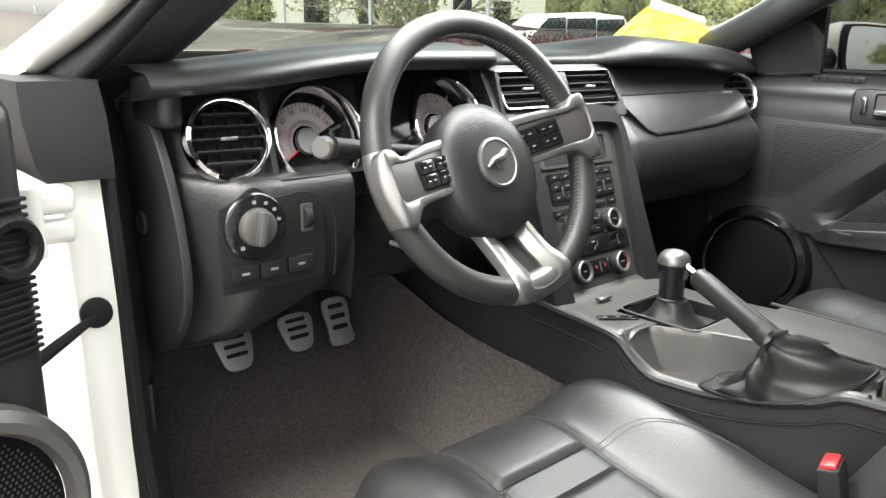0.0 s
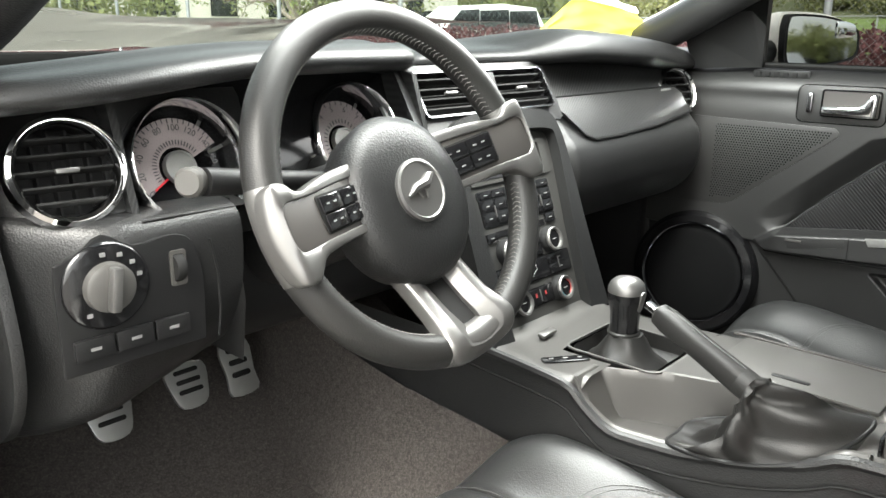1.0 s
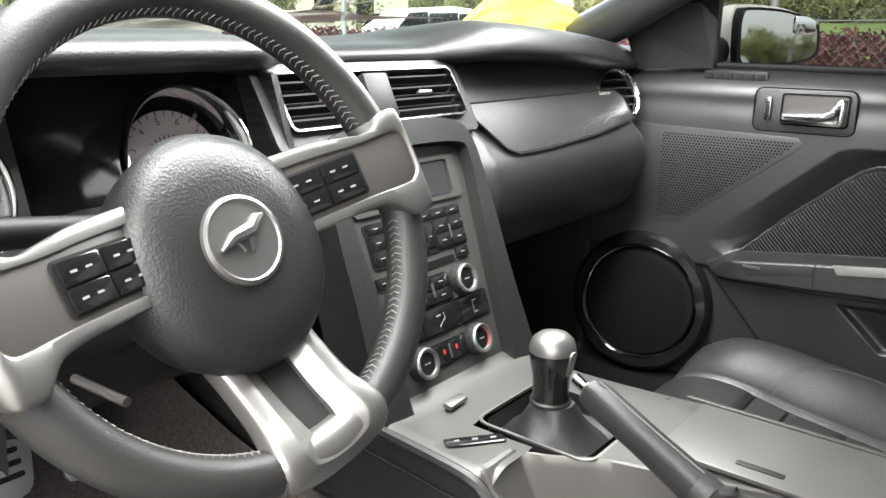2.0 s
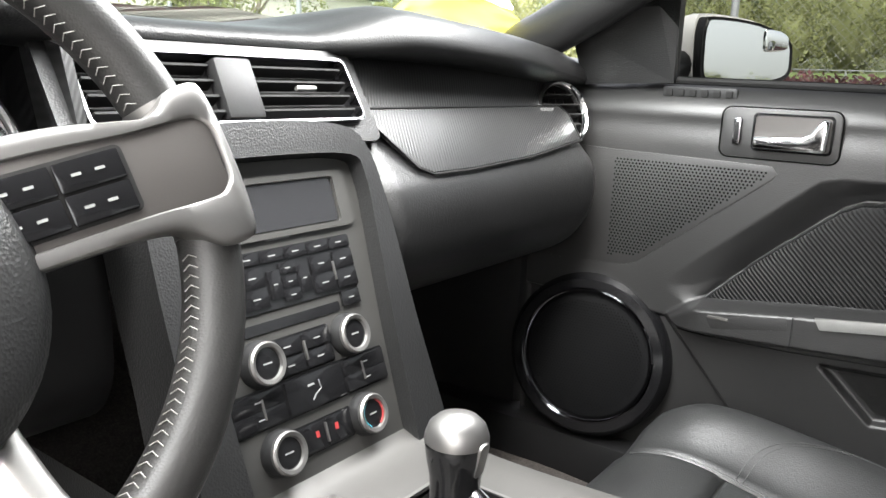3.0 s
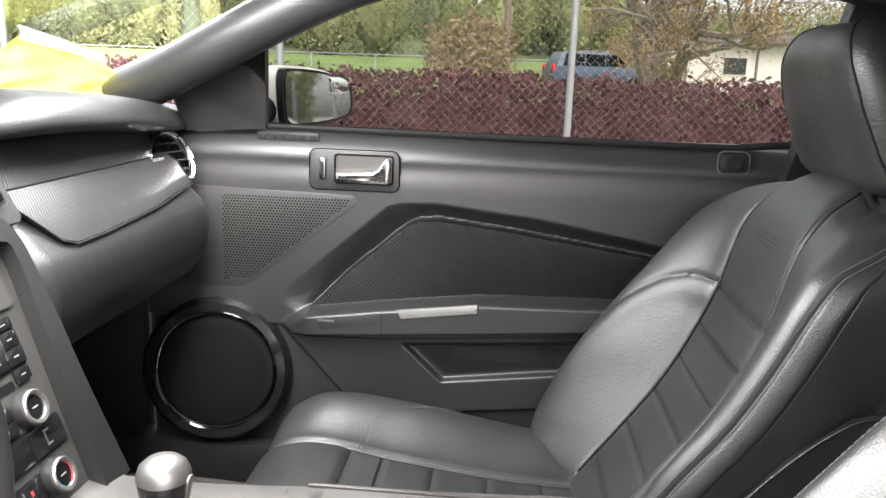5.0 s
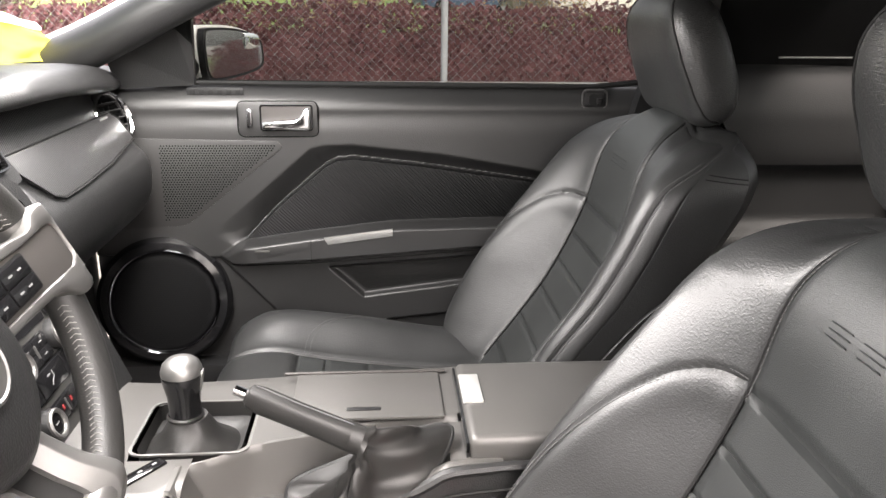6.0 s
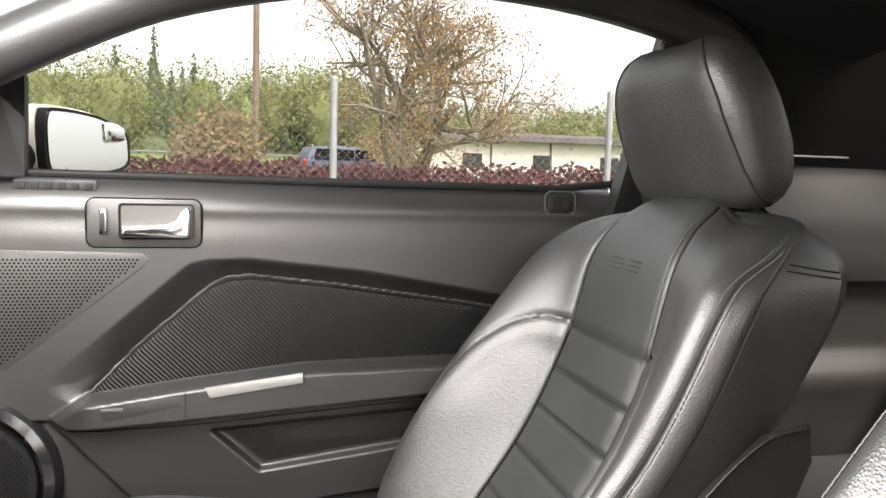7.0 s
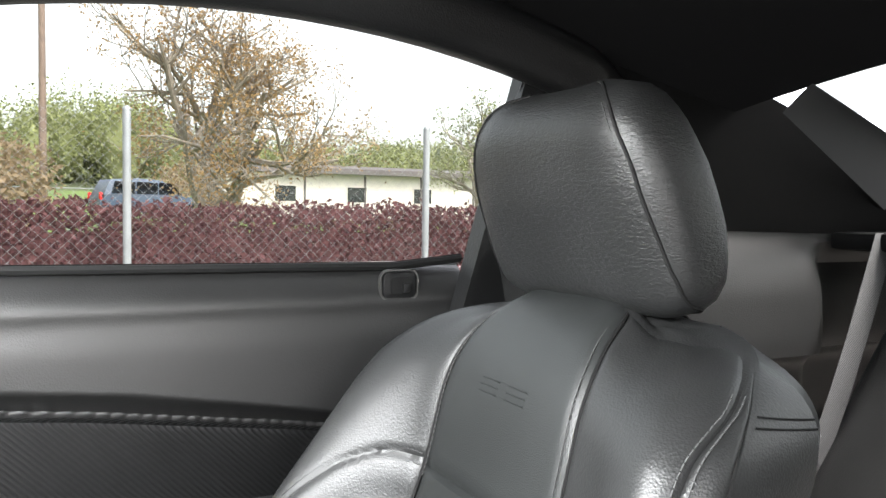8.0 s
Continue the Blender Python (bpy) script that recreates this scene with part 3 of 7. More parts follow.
part("dimmer_frame", frame_plate(rounded(0.017, 0.036, 0.003, cx=0.035, cy=0.016), rounded(0.011, 0.028, 0.002, cx=0.035, cy=0.016), sm @ pose(0, 0, 0.004), 0.002), GREY_METAL, sp)
for k in range(3):
    bt = part("push_button", box((0, 0, 0), (0.037, 0.020, 0.006), 0.002, m=sm @ pose(-0.055 + 0.039 * k, -0.042, 0.006, 0, 0, 0)), PLASTIC, sp)
    part("button_mark", box((0, 0, 0), (0.010, 0.003, 0.0006), m=sm @ pose(-0.055 + 0.039 * k, -0.042, 0.0093)), PRINT, bt)
part("trim_line", tube([sm @ Vector(p) for p in ((0.073, 0.038, 0.002), (0.080, 0.0, 0.002), (0.080, -0.04, 0.002), (0.076, -0.068, 0.002))], 0.0014, 6), PLASTIC, DASH)

# ---- centre stack ----
ST = axes_at((0, 0.1275, 0.70), (1, 0, 0), (0, 0.339, 0.941))   # its x, its slope, out at the cabin


outer = smooth_line([(0.150, -0.125, 0), (0.142, 0.0, 0), (0.140, 0.10, 0), (0.132, 0.175, 0), (0.10, 0.205, 0), (0.0, 0.212, 0), (-0.10, 0.205, 0), (-0.132, 0.175, 0), (-0.140, 0.10, 0), (-0.142, 0.0, 0), (-0.150, -0.125, 0)], 4)
inner = smooth_line([(0.100, -0.125, 0), (0.106, 0.0, 0), (0.114, 0.10, 0), (0.116, 0.155, 0), (0.10, 0.176, 0), (0.0, 0.180, 0), (-0.10, 0.176, 0), (-0.116, 0.155, 0), (-0.114, 0.10, 0), (-0.106, 0.0, 0), (-0.100, -0.125, 0)], 4)
CS = part("radio_console_frame", frame_plate([(p.x, p.y) for p in outer], [(p.x, p.y) for p in inner], ST @ pose(0, 0, -0.05), 0.066), VINYL, DASH, "vinyl centre stack with radio and climate controls")
pn = part("control_panel", prism([(p.x * 0.995, p.y - 0.001) for p in inner], ST @ pose(0, 0, -0.02), 0.018, 0.0), PANEL_METAL, DASH, "dark metallic radio and climate panel")


def key(x, s, w, h, parent, mt=None, d=0.004, marks=1):
    k = part("button", box((0, 0, 0), (w, h, d), 0.0009, m=ST @ pose(x, s, d / 2 - 0.0022)), mt or GLOSS, parent)
    if marks:
        part("button_mark", box((0, 0, 0), (min(w * 0.30, 0.008), min(h * 0.10, 0.0013), 0.0004), m=ST @ pose(x, s, d - 0.0021)), PRINT, k)


part("display", prism(rounded(0.168, 0.042, 0.004, cy=0.136, cx=-0.003), ST @ pose(0, 0, -0.002), 0.0012), SCREEN, pn, "unlit grey radio display")
part("display_frame", frame_plate(rounded(0.198, 0.056, 0.007, cy=0.136), rounded(0.172, 0.045, 0.004, cy=0.136, cx=-0.003), ST @ pose(0, 0, -0.002), 0.004), PANEL_METAL, pn)
part("brand_bar", box((0, 0, 0), (0.028, 0.004, 0.0006), m=ST @ pose(0.0, 0.1085, -0.0016)), PRINT, pn)
for k in range(6):
    key(-0.071 + 0.0282 * k, 0.093, 0.027, 0.011, pn)
for x in (-0.071, -0.0415, 0.0415, 0.071):
    for s in (0.0765, 0.058):
        key(x, s, 0.0275, 0.0175, pn)
for x, s, w, h in ((-0.0175, 0.067, 0.015, 0.026), (0.0, 0.067, 0.018, 0.011), (0.0175, 0.067, 0.015, 0.026), (0.0, 0.0795, 0.020, 0.011), (0.0, 0.0545, 0.020, 0.011)):
    key(x, s, w, h, pn)
part("key_backing", prism(rounded(0.172, 0.042, 0.004, cy=0.067, cx=-0.001), ST @ pose(0, 0, -0.0019), 0.0016), GLOSS, pn)
for w, h, cx_, cy_ in ((0.176, 0.013, -0.001, 0.093), (0.072, 0.036, -0.004, 0.0025), (0.190, 0.034, 0.0, -0.0335), (0.070, 0.028, 0.0, -0.074)):
    part("key_backing", prism(rounded(w, h, 0.003, cx=cx_, cy=cy_), ST @ pose(0, 0, -0.0019), 0.0016), GLOSS, pn)
part("disc_slot", prism(rounded(0.120, 0.009, 0.002, cy=0.033, cx=-0.006), ST @ pose(0, 0, -0.0019), 0.0012), GLOSS, pn)
key(0.070, 0.038, 0.024, 0.014, pn)
key(-0.078, 0.030, 0.024, 0.014, pn)
for sgn in (-1, 1):
    for x, s in ((0.018, 0.011), (0.018, -0.006)):
        key(sgn * x - 0.004, s, 0.034, 0.0145, pn)
    for x, s in ((0.066, -0.026), (0.066, -0.041)):
        key(sgn * x, s, 0.056, 0.0145, pn)
    key(sgn * 0.017, -0.074, 0.03, 0.024, pn, marks=0)
    part("seat_heat_mark", box((0, 0, 0), (0.004, 0.006, 0.0005), m=ST @ pose(sgn * 0.012, -0.072, 0.0022)), DULL_RED, pn)
key(0.0, -0.0335, 0.070, 0.030, pn, marks=0)
part("airflow_mark", merge(tube([ST @ Vector(p) for p in ((0.004, -0.026, 0.0018), (0.005, -0.034, 0.0018), (-0.003, -0.038, 0.0018), (-0.007, -0.042, 0.0018))], 0.0007, 5), box((0, 0, 0), (0.008, 0.002, 0.0006), m=ST @ pose(-0.006, -0.028, 0.0020))), PRINT, pn)
for x, s in ((-0.002, 0.003), (-0.062, -0.0335), (0.062, -0.0335), (0.0, -0.074), (-0.0565, 0.067), (0.0565, 0.067)):
    part("silver_bar", box((0, 0, 0), (0.0022, 0.018, 0.003), 0.0008, m=ST @ pose(x, s, 0.0012)), SILVER, pn)


def dial_knob(x, s, r):
    m = ST @ pose(x, s, -0.002)
    k = part("knob", revolve([(r * 1.12, 0.0), (r * 1.1, 0.008), (r * 1.0, 0.011), (r, 0.013)], m, 28), PLASTIC, pn, "round knob with a chrome ring")
    part("knob_ring", revolve([(r, 0.011), (r * 1.02, 0.0145), (r * 0.94, 0.0165), (r * 0.78, 0.0155), (r * 0.72, 0.012)], m, 48), SILVER, k)
    part("knob_face", revolve([(0, 0.0125), (r * 0.5, 0.0128), (r * 0.80, 0.0125)], m, 32), GLOSS, k)
    part("button_mark", box((0, 0, 0), (r * 0.5, 0.0014, 0.0005), m=m @ pose(0, 0, 0.0131)), PRINT, k)
    return k


for x, s in ((-0.054, 0.004), (0.054, 0.004), (-0.054, -0.074), (0.052, -0.074)):
    dial_knob(x, s, 0.0185)
part("heat_arc", tube([ST @ Vector((0.052 + 0.013 * math.cos(radians(a)), -0.074 + 0.013 * math.sin(radians(a)), 0.0115)) for a in range(-60, 61, 15)], 0.0009, 6), DULL_RED, pn)

part("cool_arc", tube([ST @ Vector((0.052 + 0.013 * math.cos(radians(a)), -0.074 + 0.013 * math.sin(radians(a)), 0.0115)) for a in range(120, 241, 15)], 0.0009, 6), TEAL, pn)

# ---- steering wheel and column ----
WH = axes_at((-0.37, 0.013, 0.868), (1, 0, 0), (0, 0.3859, 0.9225)) @ pose(0, 0, 0, 0, 0, 8.5)   # turned a little; z of this frame points at the driver
SW = thing("steering_wheel", (-0.37, 0.013, 0.868), "black leather steering wheel with satin silver spokes", "steering wheel")


def rim_pts(a0, a1, n, R=0.176, z=0.0):
    return [WH @ Vector((R * math.cos(radians(a0 + (a1 - a0) * i / n)), R * math.sin(radians(a0 + (a1 - a0) * i / n)), z)) for i in range(n + 1)]


def rim_piece(a0, a1, n, name, mt, ra=0.0175, rb=0.0185, label=""):
    rings = []
    for i in range(n + 1):
        a = radians(a0 + (a1 - a0) * i / n)
        c, o = Vector((0.176 * math.cos(a), 0.176 * math.sin(a), 0)), Vector((math.cos(a), math.sin(a), 0))
        rings.append([WH @ (c + o * ra * math.cos(w) + Vector((0, 0, rb * math.sin(w)))) for w in (2 * math.pi * j / 16 for j in range(16))])
    return part(name, loft(rings), mt, SW, label)


def cross_stitch(a0, a1):
    """Slanted stitches in pairs along the rim's inner side."""
    step = math.degrees(0.0058 / 0.16)
    bms = []
    for k in range(int((a1 - a0) / step)):
        a = a0 + step * k
        for w0, w1 in ((150, 166), (166, 182)):
            ends = []
            for w_, da in ((w0, 0.0 if w0 == 150 else 0.9), (w1, 0.9 if w0 == 150 else 0.0)):
                aa, ww = radians(a + da), radians(w_)
                rr = 0.176 + 0.0180 * math.cos(ww)
                ends.append(WH @ Vector((rr * math.cos(aa), rr * math.sin(aa), 0.0190 * math.sin(ww))))
            bms.append(tube(ends, 0.00036, 4))
    return merge(*bms)


for a0, a1 in ((13.5, 166.5), (193.5, 253), (287, 346.5)):
    r = rim_piece(a0, a1, 40, "rim", LEATHER_TRIM, label="black leather rim section with pale stitching")
    tagged(part("stitching", cross_stitch(a0 + 1, a1 - 1), THREAD, r, "pale herringbone stitching"), kind="stuff")
for a0, a1 in ((-13.5, 13.5), (166.5, 193.5), (253, 287)):
    rim_piece(a0, a1, 20, "rim_cap", SILVER, 0.0182, 0.0188, "satin silver cap on the rim")

hub = part("hub", revolve([(0.0, 0.030), (0.048, 0.029), (0.070, 0.024), (0.081, 0.015), (0.085, 0.002), (0.080, -0.03), (0.056, -0.05)], WH @ pose(0, -0.016, -0.021) @ Matrix.Diagonal((1, 1.08, 1, 1)), 48), VINYL, SW, "round grained airbag cover")
em = WH @ pose(0, -0.012, 0.0085)
eb = part("emblem", revolve([(0.0, 0.003), (0.0285, 0.003), (0.030, 0.0045), (0.033, 0.003), (0.034, -0.004)], em, 40), SILVER, hub, "round brushed metal badge")
part("badge_shape", merge(tube([em @ Vector(p) for p in ((-0.022, -0.002, 0.004), (-0.010, 0.004, 0.005), (0.006, 0.005, 0.005), (0.014, 0.011, 0.005), (0.022, 0.012, 0.004))], lambda t: 0.0015 + 0.0045 * math.sin(math.pi * t), 8),
                          tube([em @ Vector(p) for p in ((-0.008, 0.002, 0.005), (-0.004, -0.008, 0.004))], 0.0016, 6), tube([em @ Vector(p) for p in ((0.005, 0.003, 0.005), (0.003, -0.010, 0.004))], 0.0016, 6)), SILVER, eb)
part("embossed_mark", merge(*[box((0, 0, 0), (0.003, 0.004, 0.001), m=WH @ pose(-0.010 + 0.006 * k, -0.056, 0.0075)) for k in range(4)]), VINYL, hub)


def bar_loop(m, outer_, inner_, zo, profile):
    """A rounded bar between two lines of equally many points; zo(x, y) lifts it, profile gives rows of (share across, height)."""
    o_, i_ = smooth_line([(*p, 0) for p in outer_], 4), smooth_line([(*p, 0) for p in inner_], 4)
    rings_ = []
    for a, b in zip(o_, i_):
        row = []
        for q, h in profile:
            p = a.lerp(b, q)
            row.append(m @ Vector((p.x, p.y, h + zo(p.x, p.y))))
        rings_.append(row)
    return loft(rings_)


ARM_OUT = [(0.050, 0.040), (0.10, 0.038), (0.132, 0.033), (0.148, 0.030), (0.158, 0.033), (0.167, 0.041), (0.184, 0.042), (0.1925, 0.028), (0.1965, 0.0), (0.193, -0.030), (0.186, -0.048),
           (0.168, -0.050), (0.158, -0.042), (0.148, -0.034), (0.13, -0.031), (0.10, -0.030), (0.050, -0.030)]
ARM_IN = [(0.050, 0.027), (0.10, 0.0255), (0.132, 0.0235), (0.148, 0.0235), (0.158, 0.0235), (0.166, 0.0235), (0.175, 0.0225), (0.181, 0.015), (0.182, 0.0), (0.181, -0.013), (0.175, -0.0205),
          (0.166, -0.0215), (0.158, -0.0215), (0.148, -0.021), (0.13, -0.0205), (0.10, -0.0205), (0.050, -0.0205)]
LEG_OUT = [(-0.047, -0.068), (-0.045, -0.10), (-0.046, -0.135), (-0.051, -0.153), (-0.054, -0.168), (-0.049, -0.187), (-0.025, -0.1945), (0.0, -0.1965)]
LEG_IN = [(-0.017, -0.068), (-0.0155, -0.10), (-0.0145, -0.135), (-0.0140, -0.150), (-0.0128, -0.158), (-0.0100, -0.1635), (-0.005, -0.1665), (0.0, -0.1675)]


def arm_lift(x, y):
    """The spoke rises from the hub to the rim and falls off round it."""
    x = abs(x)
    return -0.012 + 0.30 * (x - 0.06) - 0.9 * max(0.0, x - 0.183) - 14.0 * max(0.0, x - 0.186) ** 2


def leg_lift(x, y):
    return lerp_rows([(-0.20, -0.001), (-0.187, 0.012), (-0.168, 0.018), (-0.155, 0.013), (-0.135, 0.000), (-0.10, -0.018), (-0.068, -0.034)], y)[0]


for s in (-1, 1):
    mir = lambda pts: [(s * x, y) for x, y in pts]
    arm = part("spoke", bar_loop(WH, mir(ARM_OUT), mir(ARM_IN), arm_lift, [(0, -0.012), (0, 0.0010), (0.06, 0.0030), (0.16, 0.0042), (0.55, 0.0050), (0.90, 0.0046), (0.97, 0.0036), (1, 0.0015), (1, -0.008)]), SILVER, SW, "satin silver spoke with buttons")
    pm = WH @ pose(s * 0.060, 0, -0.0145, 0, -16.7 * s)
    part("spoke_inset", prism(mir([(x_ * 0.13 / 0.132 - 0.0, y_) for x_, y_ in [(-0.012, 0.029), (0.123, 0.026), (0.130, 0.018), (0.130, -0.016), (0.123, -0.024), (-0.012, -0.0225)]]), pm, 0.0045, 0.001), DARK_SATIN, arm, "dark satin recess along the spoke")
    part("button_well", prism(mir(rounded(0.074, 0.037, 0.004, cx=0.041, cy=0.002)), pm @ pose(0, 0, 0.0045), 0.0010), RUBBER, arm)
    for i in range(2):
        for j in range(2):
            bm_ = pm @ pose(s * (0.0235 + 0.035 * i), 0.0105 - 0.0172 * j, 0.0062)
            bt = part("wheel_button", box((0, 0, 0), (0.0335, 0.0160, 0.004), 0.0014, m=bm_), GLOSS, arm)
            for d in (-0.007, 0.005):
                part("button_mark", box((0, 0, 0), (0.0050, 0.0016, 0.0005), m=bm_ @ pose(d, 0, 0.0021)), PRINT, bt)
leg = part("lower_spoke", bar_loop(WH, LEG_OUT + [(-x, y) for x, y in reversed(LEG_OUT[:-1])], LEG_IN + [(-x, y) for x, y in reversed(LEG_IN[:-1])], leg_lift,
                                   [(0, -0.016), (0, -0.001), (0.05, 0.0022), (0.14, 0.0038), (0.50, 0.0042), (0.55, 0.0030), (1, -0.007), (1, -0.016)]), SILVER, SW, "satin silver forked lower spoke")
part("spoke_slot", loft([[WH @ Vector((sx * w_, y, leg_lift(0, y) - dz)) for sx, dz in ((-1, 0.013), (1, 0.013), (1, 0.017), (-1, 0.017))] for y, w_ in ((-0.068, 0.019), (-0.10, 0.018), (-0.135, 0.017), (-0.158, 0.015), (-0.172, 0.012))]), RUBBER, leg, "dark slot in the lower spoke")

col = thing("steering_column", (-0.37, 0.12, 0.82), "black plastic steering column shroud", "steering column")
c0, c1 = Vector((-0.37, 0.06, 0.845)), Vector((-0.37, 0.25, 0.77))
part("shroud", loft([[Vector((c0 + (c1 - c0) * t)) + Vector((rx * math.cos(w), 0, rz * math.sin(w))) for w in (2 * math.pi * j / 20 for j in range(20))] for t, rx, rz in ((0, 0.045, 0.045), (0.1, 0.058, 0.056), (0.6, 0.066, 0.062), (1.0, 0.075, 0.075))]), VINYL, col)
stalk = part("indicator_stalk", tube([(-0.42, 0.075, 0.868), (-0.50, 0.072, 0.878), (-0.575, 0.066, 0.888)], lambda t: 0.009 + 0.004 * t, 14), PLASTIC, col, "black indicator stalk with a round end")
part("stalk_end", revolve([(0, 0.003), (0.011, 0.003), (0.0135, 0.0), (0.0135, -0.012)], ring_frame((-0.590, 0.0650, 0.8895), (-0.8, -0.55, 0.1)), 20), GREY_METAL, stalk)
part("wiper_stalk", tube([(-0.32, 0.075, 0.868), (-0.25, 0.072, 0.876), (-0.20, 0.068, 0.882)], lambda t: 0.008 + 0.002 * t, 12), PLASTIC, col)
part("tilt_lever", tube([(-0.44, 0.13, 0.74), (-0.43, 0.07, 0.735)], 0.004, 8), SILVER, col)

# ---- pedals ----
def pedal(x, y, z, w, h, tilt, taper, slots, name, label):
    m = axes_at((x, y, z), (1, 0, 0), (0, math.sin(radians(tilt)), math.cos(radians(tilt))))
    p = thing(name, (x, y, z), label, "pedal", "pedals")
    pts = smooth_line([(-w / 2, h / 2, 0), (w / 2, h / 2, 0), (w / 2, -h * 0.1, 0), (w / 2 * taper, -h / 2, 0), (-w / 2 * taper, -h / 2, 0), (-w / 2, -h * 0.1, 0)], 3, True)
    part("pad", prism([(q.x, q.y) for q in pts], m, 0.006, 0.0025), BRUSHED, p, "brushed metal pedal pad")
    for k in range(slots):
        hh = h * (0.36 - 0.24 * k)
        part("rubber_slot", prism(rounded(w * 0.66, h * 0.11, h * 0.05, cy=hh), m @ pose(0, 0, 0.0045), 0.003, 0.001), RUBBER, p)
    part("arm", tube([m @ Vector((0, 0, -0.004)), m @ Vector((0, 0.06, -0.03)), m @ Vector((0, 0.20, -0.05))], 0.009, 8), RUBBER, p)


pedal(-0.507, 0.488, 0.482, 0.062, 0.066, 28, 0.6, 3, "clutch_pedal", "drilled metal clutch pedal with rubber strips")
pedal(-0.371, 0.508, 0.476, 0.062, 0.066, 28, 0.6, 3, "brake_pedal", "drilled metal brake pedal with rubber strips")
pedal(-0.276, 0.515, 0.474, 0.052, 0.086, 24, 0.95, 3, "accelerator_pedal", "tall metal accelerator pedal with rubber strips")

# ---- centre console ----
CON = thing("centre_console", (0, -0.2, 0.28), "satin grey-black centre console with open tray", "console")
# deck height along the car: y, z
DECK = [(-0.42, 0.606), (-0.20, 0.598), (0.0, 0.590), (0.06, 0.592), (0.10, 0.602)]


def deck(y):
    return lerp_rows(DECK, y)[0]


# left rim of the console dips beside the hand brake: y, z
RIM = [(-0.42, 0.604), (-0.375, 0.602), (-0.336, 0.583), (-0.25, 0.557), (-0.183, 0.547), (-0.123, 0.545), (-0.078, 0.566), (-0.05, 0.588), (-0.02, 0.592), (0.10, 0.600)]


def rim(y):
    return lerp_rows(RIM, y)[0]


def half(y):
    return 0.150 if y > -0.1 else 0.150 - 0.03 * min(1, (-0.1 - y) / 0.35)


part("side_panel", surf(lambda u, v: ((lambda y: (-half(y) - 0.030 * v ** 2 - 0.006 * math.sin(math.pi * v), y, rim(y) - 0.004 - (rim(y) - 0.28) * v))(-0.80 + 1.42 * u)), 86, 10), VINYL, CON, "grained vinyl console side")
part("side_panel", surf(lambda u, v: ((lambda y: (0.135 + 0.02 * v ** 2, y, deck(y) - 0.004 - (deck(y) - 0.28) * v))(-0.80 + 1.08 * u)), 44, 8), VINYL, CON, "grained vinyl console side")
def deck_strip(y0, y1, x0, x1, n):
    return surf(lambda u, v: ((lambda y, x: (x, y, deck(y) - 0.004 * max(0, (x - 0.11) / 0.026) ** 2))(y0 + (y1 - y0) * u, x0 + (x1 - x0) * v)), n, 6)


def tray_edge(y):
    """How far the tray's inner edge stays from the car's middle line."""
    return lerp_rows([(-0.42, 0.006), (-0.30, 0.012), (-0.20, 0.036), (-0.14, 0.048), (-0.09, 0.074), (-0.063, 0.084)], y)[0]


def inner_deck():
    """The deck beside the tray, out to the tray's slanting edge."""
    def fn_(u, v):
        y = -0.42 + 0.292 * u
        x0 = -tray_edge(y)
        x = x0 + (0.136 - x0) * v
        return (x, y, deck(y) - 0.004 * max(0, (x - 0.11) / 0.026) ** 2)
    return surf(fn_, 20, 8)


part("deck", merge(inner_deck(), deck_strip(0.012, 0.12, -0.03, 0.136, 8), deck_strip(-0.128, 0.012, 0.062, 0.136, 10)), GREY_METAL, CON, "dark satin console top")
part("front_deck", surf(lambda u, v: ((lambda y: (-half(y) - 0.001 + (half(y) - (0.071 if y < 0.012 else 0.026)) * v, y, rim(y) + (deck(y) - rim(y)) * min(1, v * 3) - (0.004 if v == 0 else 0)))(-0.066 + 0.186 * u)), 24, 10), GREY_METAL, CON)
part("side_seam", tube([(-half(y) - 0.0065, y, rim(y) - 0.034) for y in [-0.784 + 0.014 * i for i in range(65)]], 0.0018, 6), RUBBER, CON)
part("deck_roll", tube([(-half(y) - 0.001, y, rim(y) - 0.006) for y in [-0.784 + 0.014 * i for i in range(65)]], 0.007, 8), VINYL, CON)


def ease(t):
    t = min(1.0, max(0.0, t))
    return t * t * (3 - 2 * t)


def tray(u, v):
    """A deep tray: lip and dipped side outboard, upright wall inboard, sloping ends."""
    y = -0.392 + 0.342 * u
    h = half(y)
    f_ = ease((-0.053 - y) / 0.042) * ease((y + 0.392) / 0.06)
    low = 0.594 - 0.068 * f_
    x = -h + 0.002 + (h - 0.002 - tray_edge(y)) * v
    z = low + (deck(y) - low) * ease((v - 0.86) / 0.13)
    side = 1 - ease((v - 0.10) / 0.14)
    return (x, y, z + (max(rim(y), z) - z) * side + (0.002 * math.sin(math.pi * v / 0.12) if v < 0.12 else 0))


part("tray", surf(tray, 60, 44), GREY_METAL, CON, "smooth satin storage tray")
lid = part("armrest_lid", box((0.0, -0.585, 0.607), (0.205, 0.375, 0.038), 0.012, seg=3), GREY_METAL, CON, "flat satin armrest lid")
part("lid_base", box((0.002, -0.60, 0.565), (0.238, 0.40, 0.055), 0.008), GREY_METAL, CON)
part("bin_body", box((0.005, -0.407, 0.448), (0.238, 0.066, 0.30), 0.006), GREY_METAL, CON, "satin console body under the lid")
part("lid_gap", box((0, -0.3960, 0.607), (0.200, 0.003, 0.022)), GLOSS, CON)
part("lid_latch", box((0.020, -0.412, 0.6270), (0.076, 0.027, 0.004), 0.0015), BRIGHT_PLATE, lid, "bright metal latch plate")
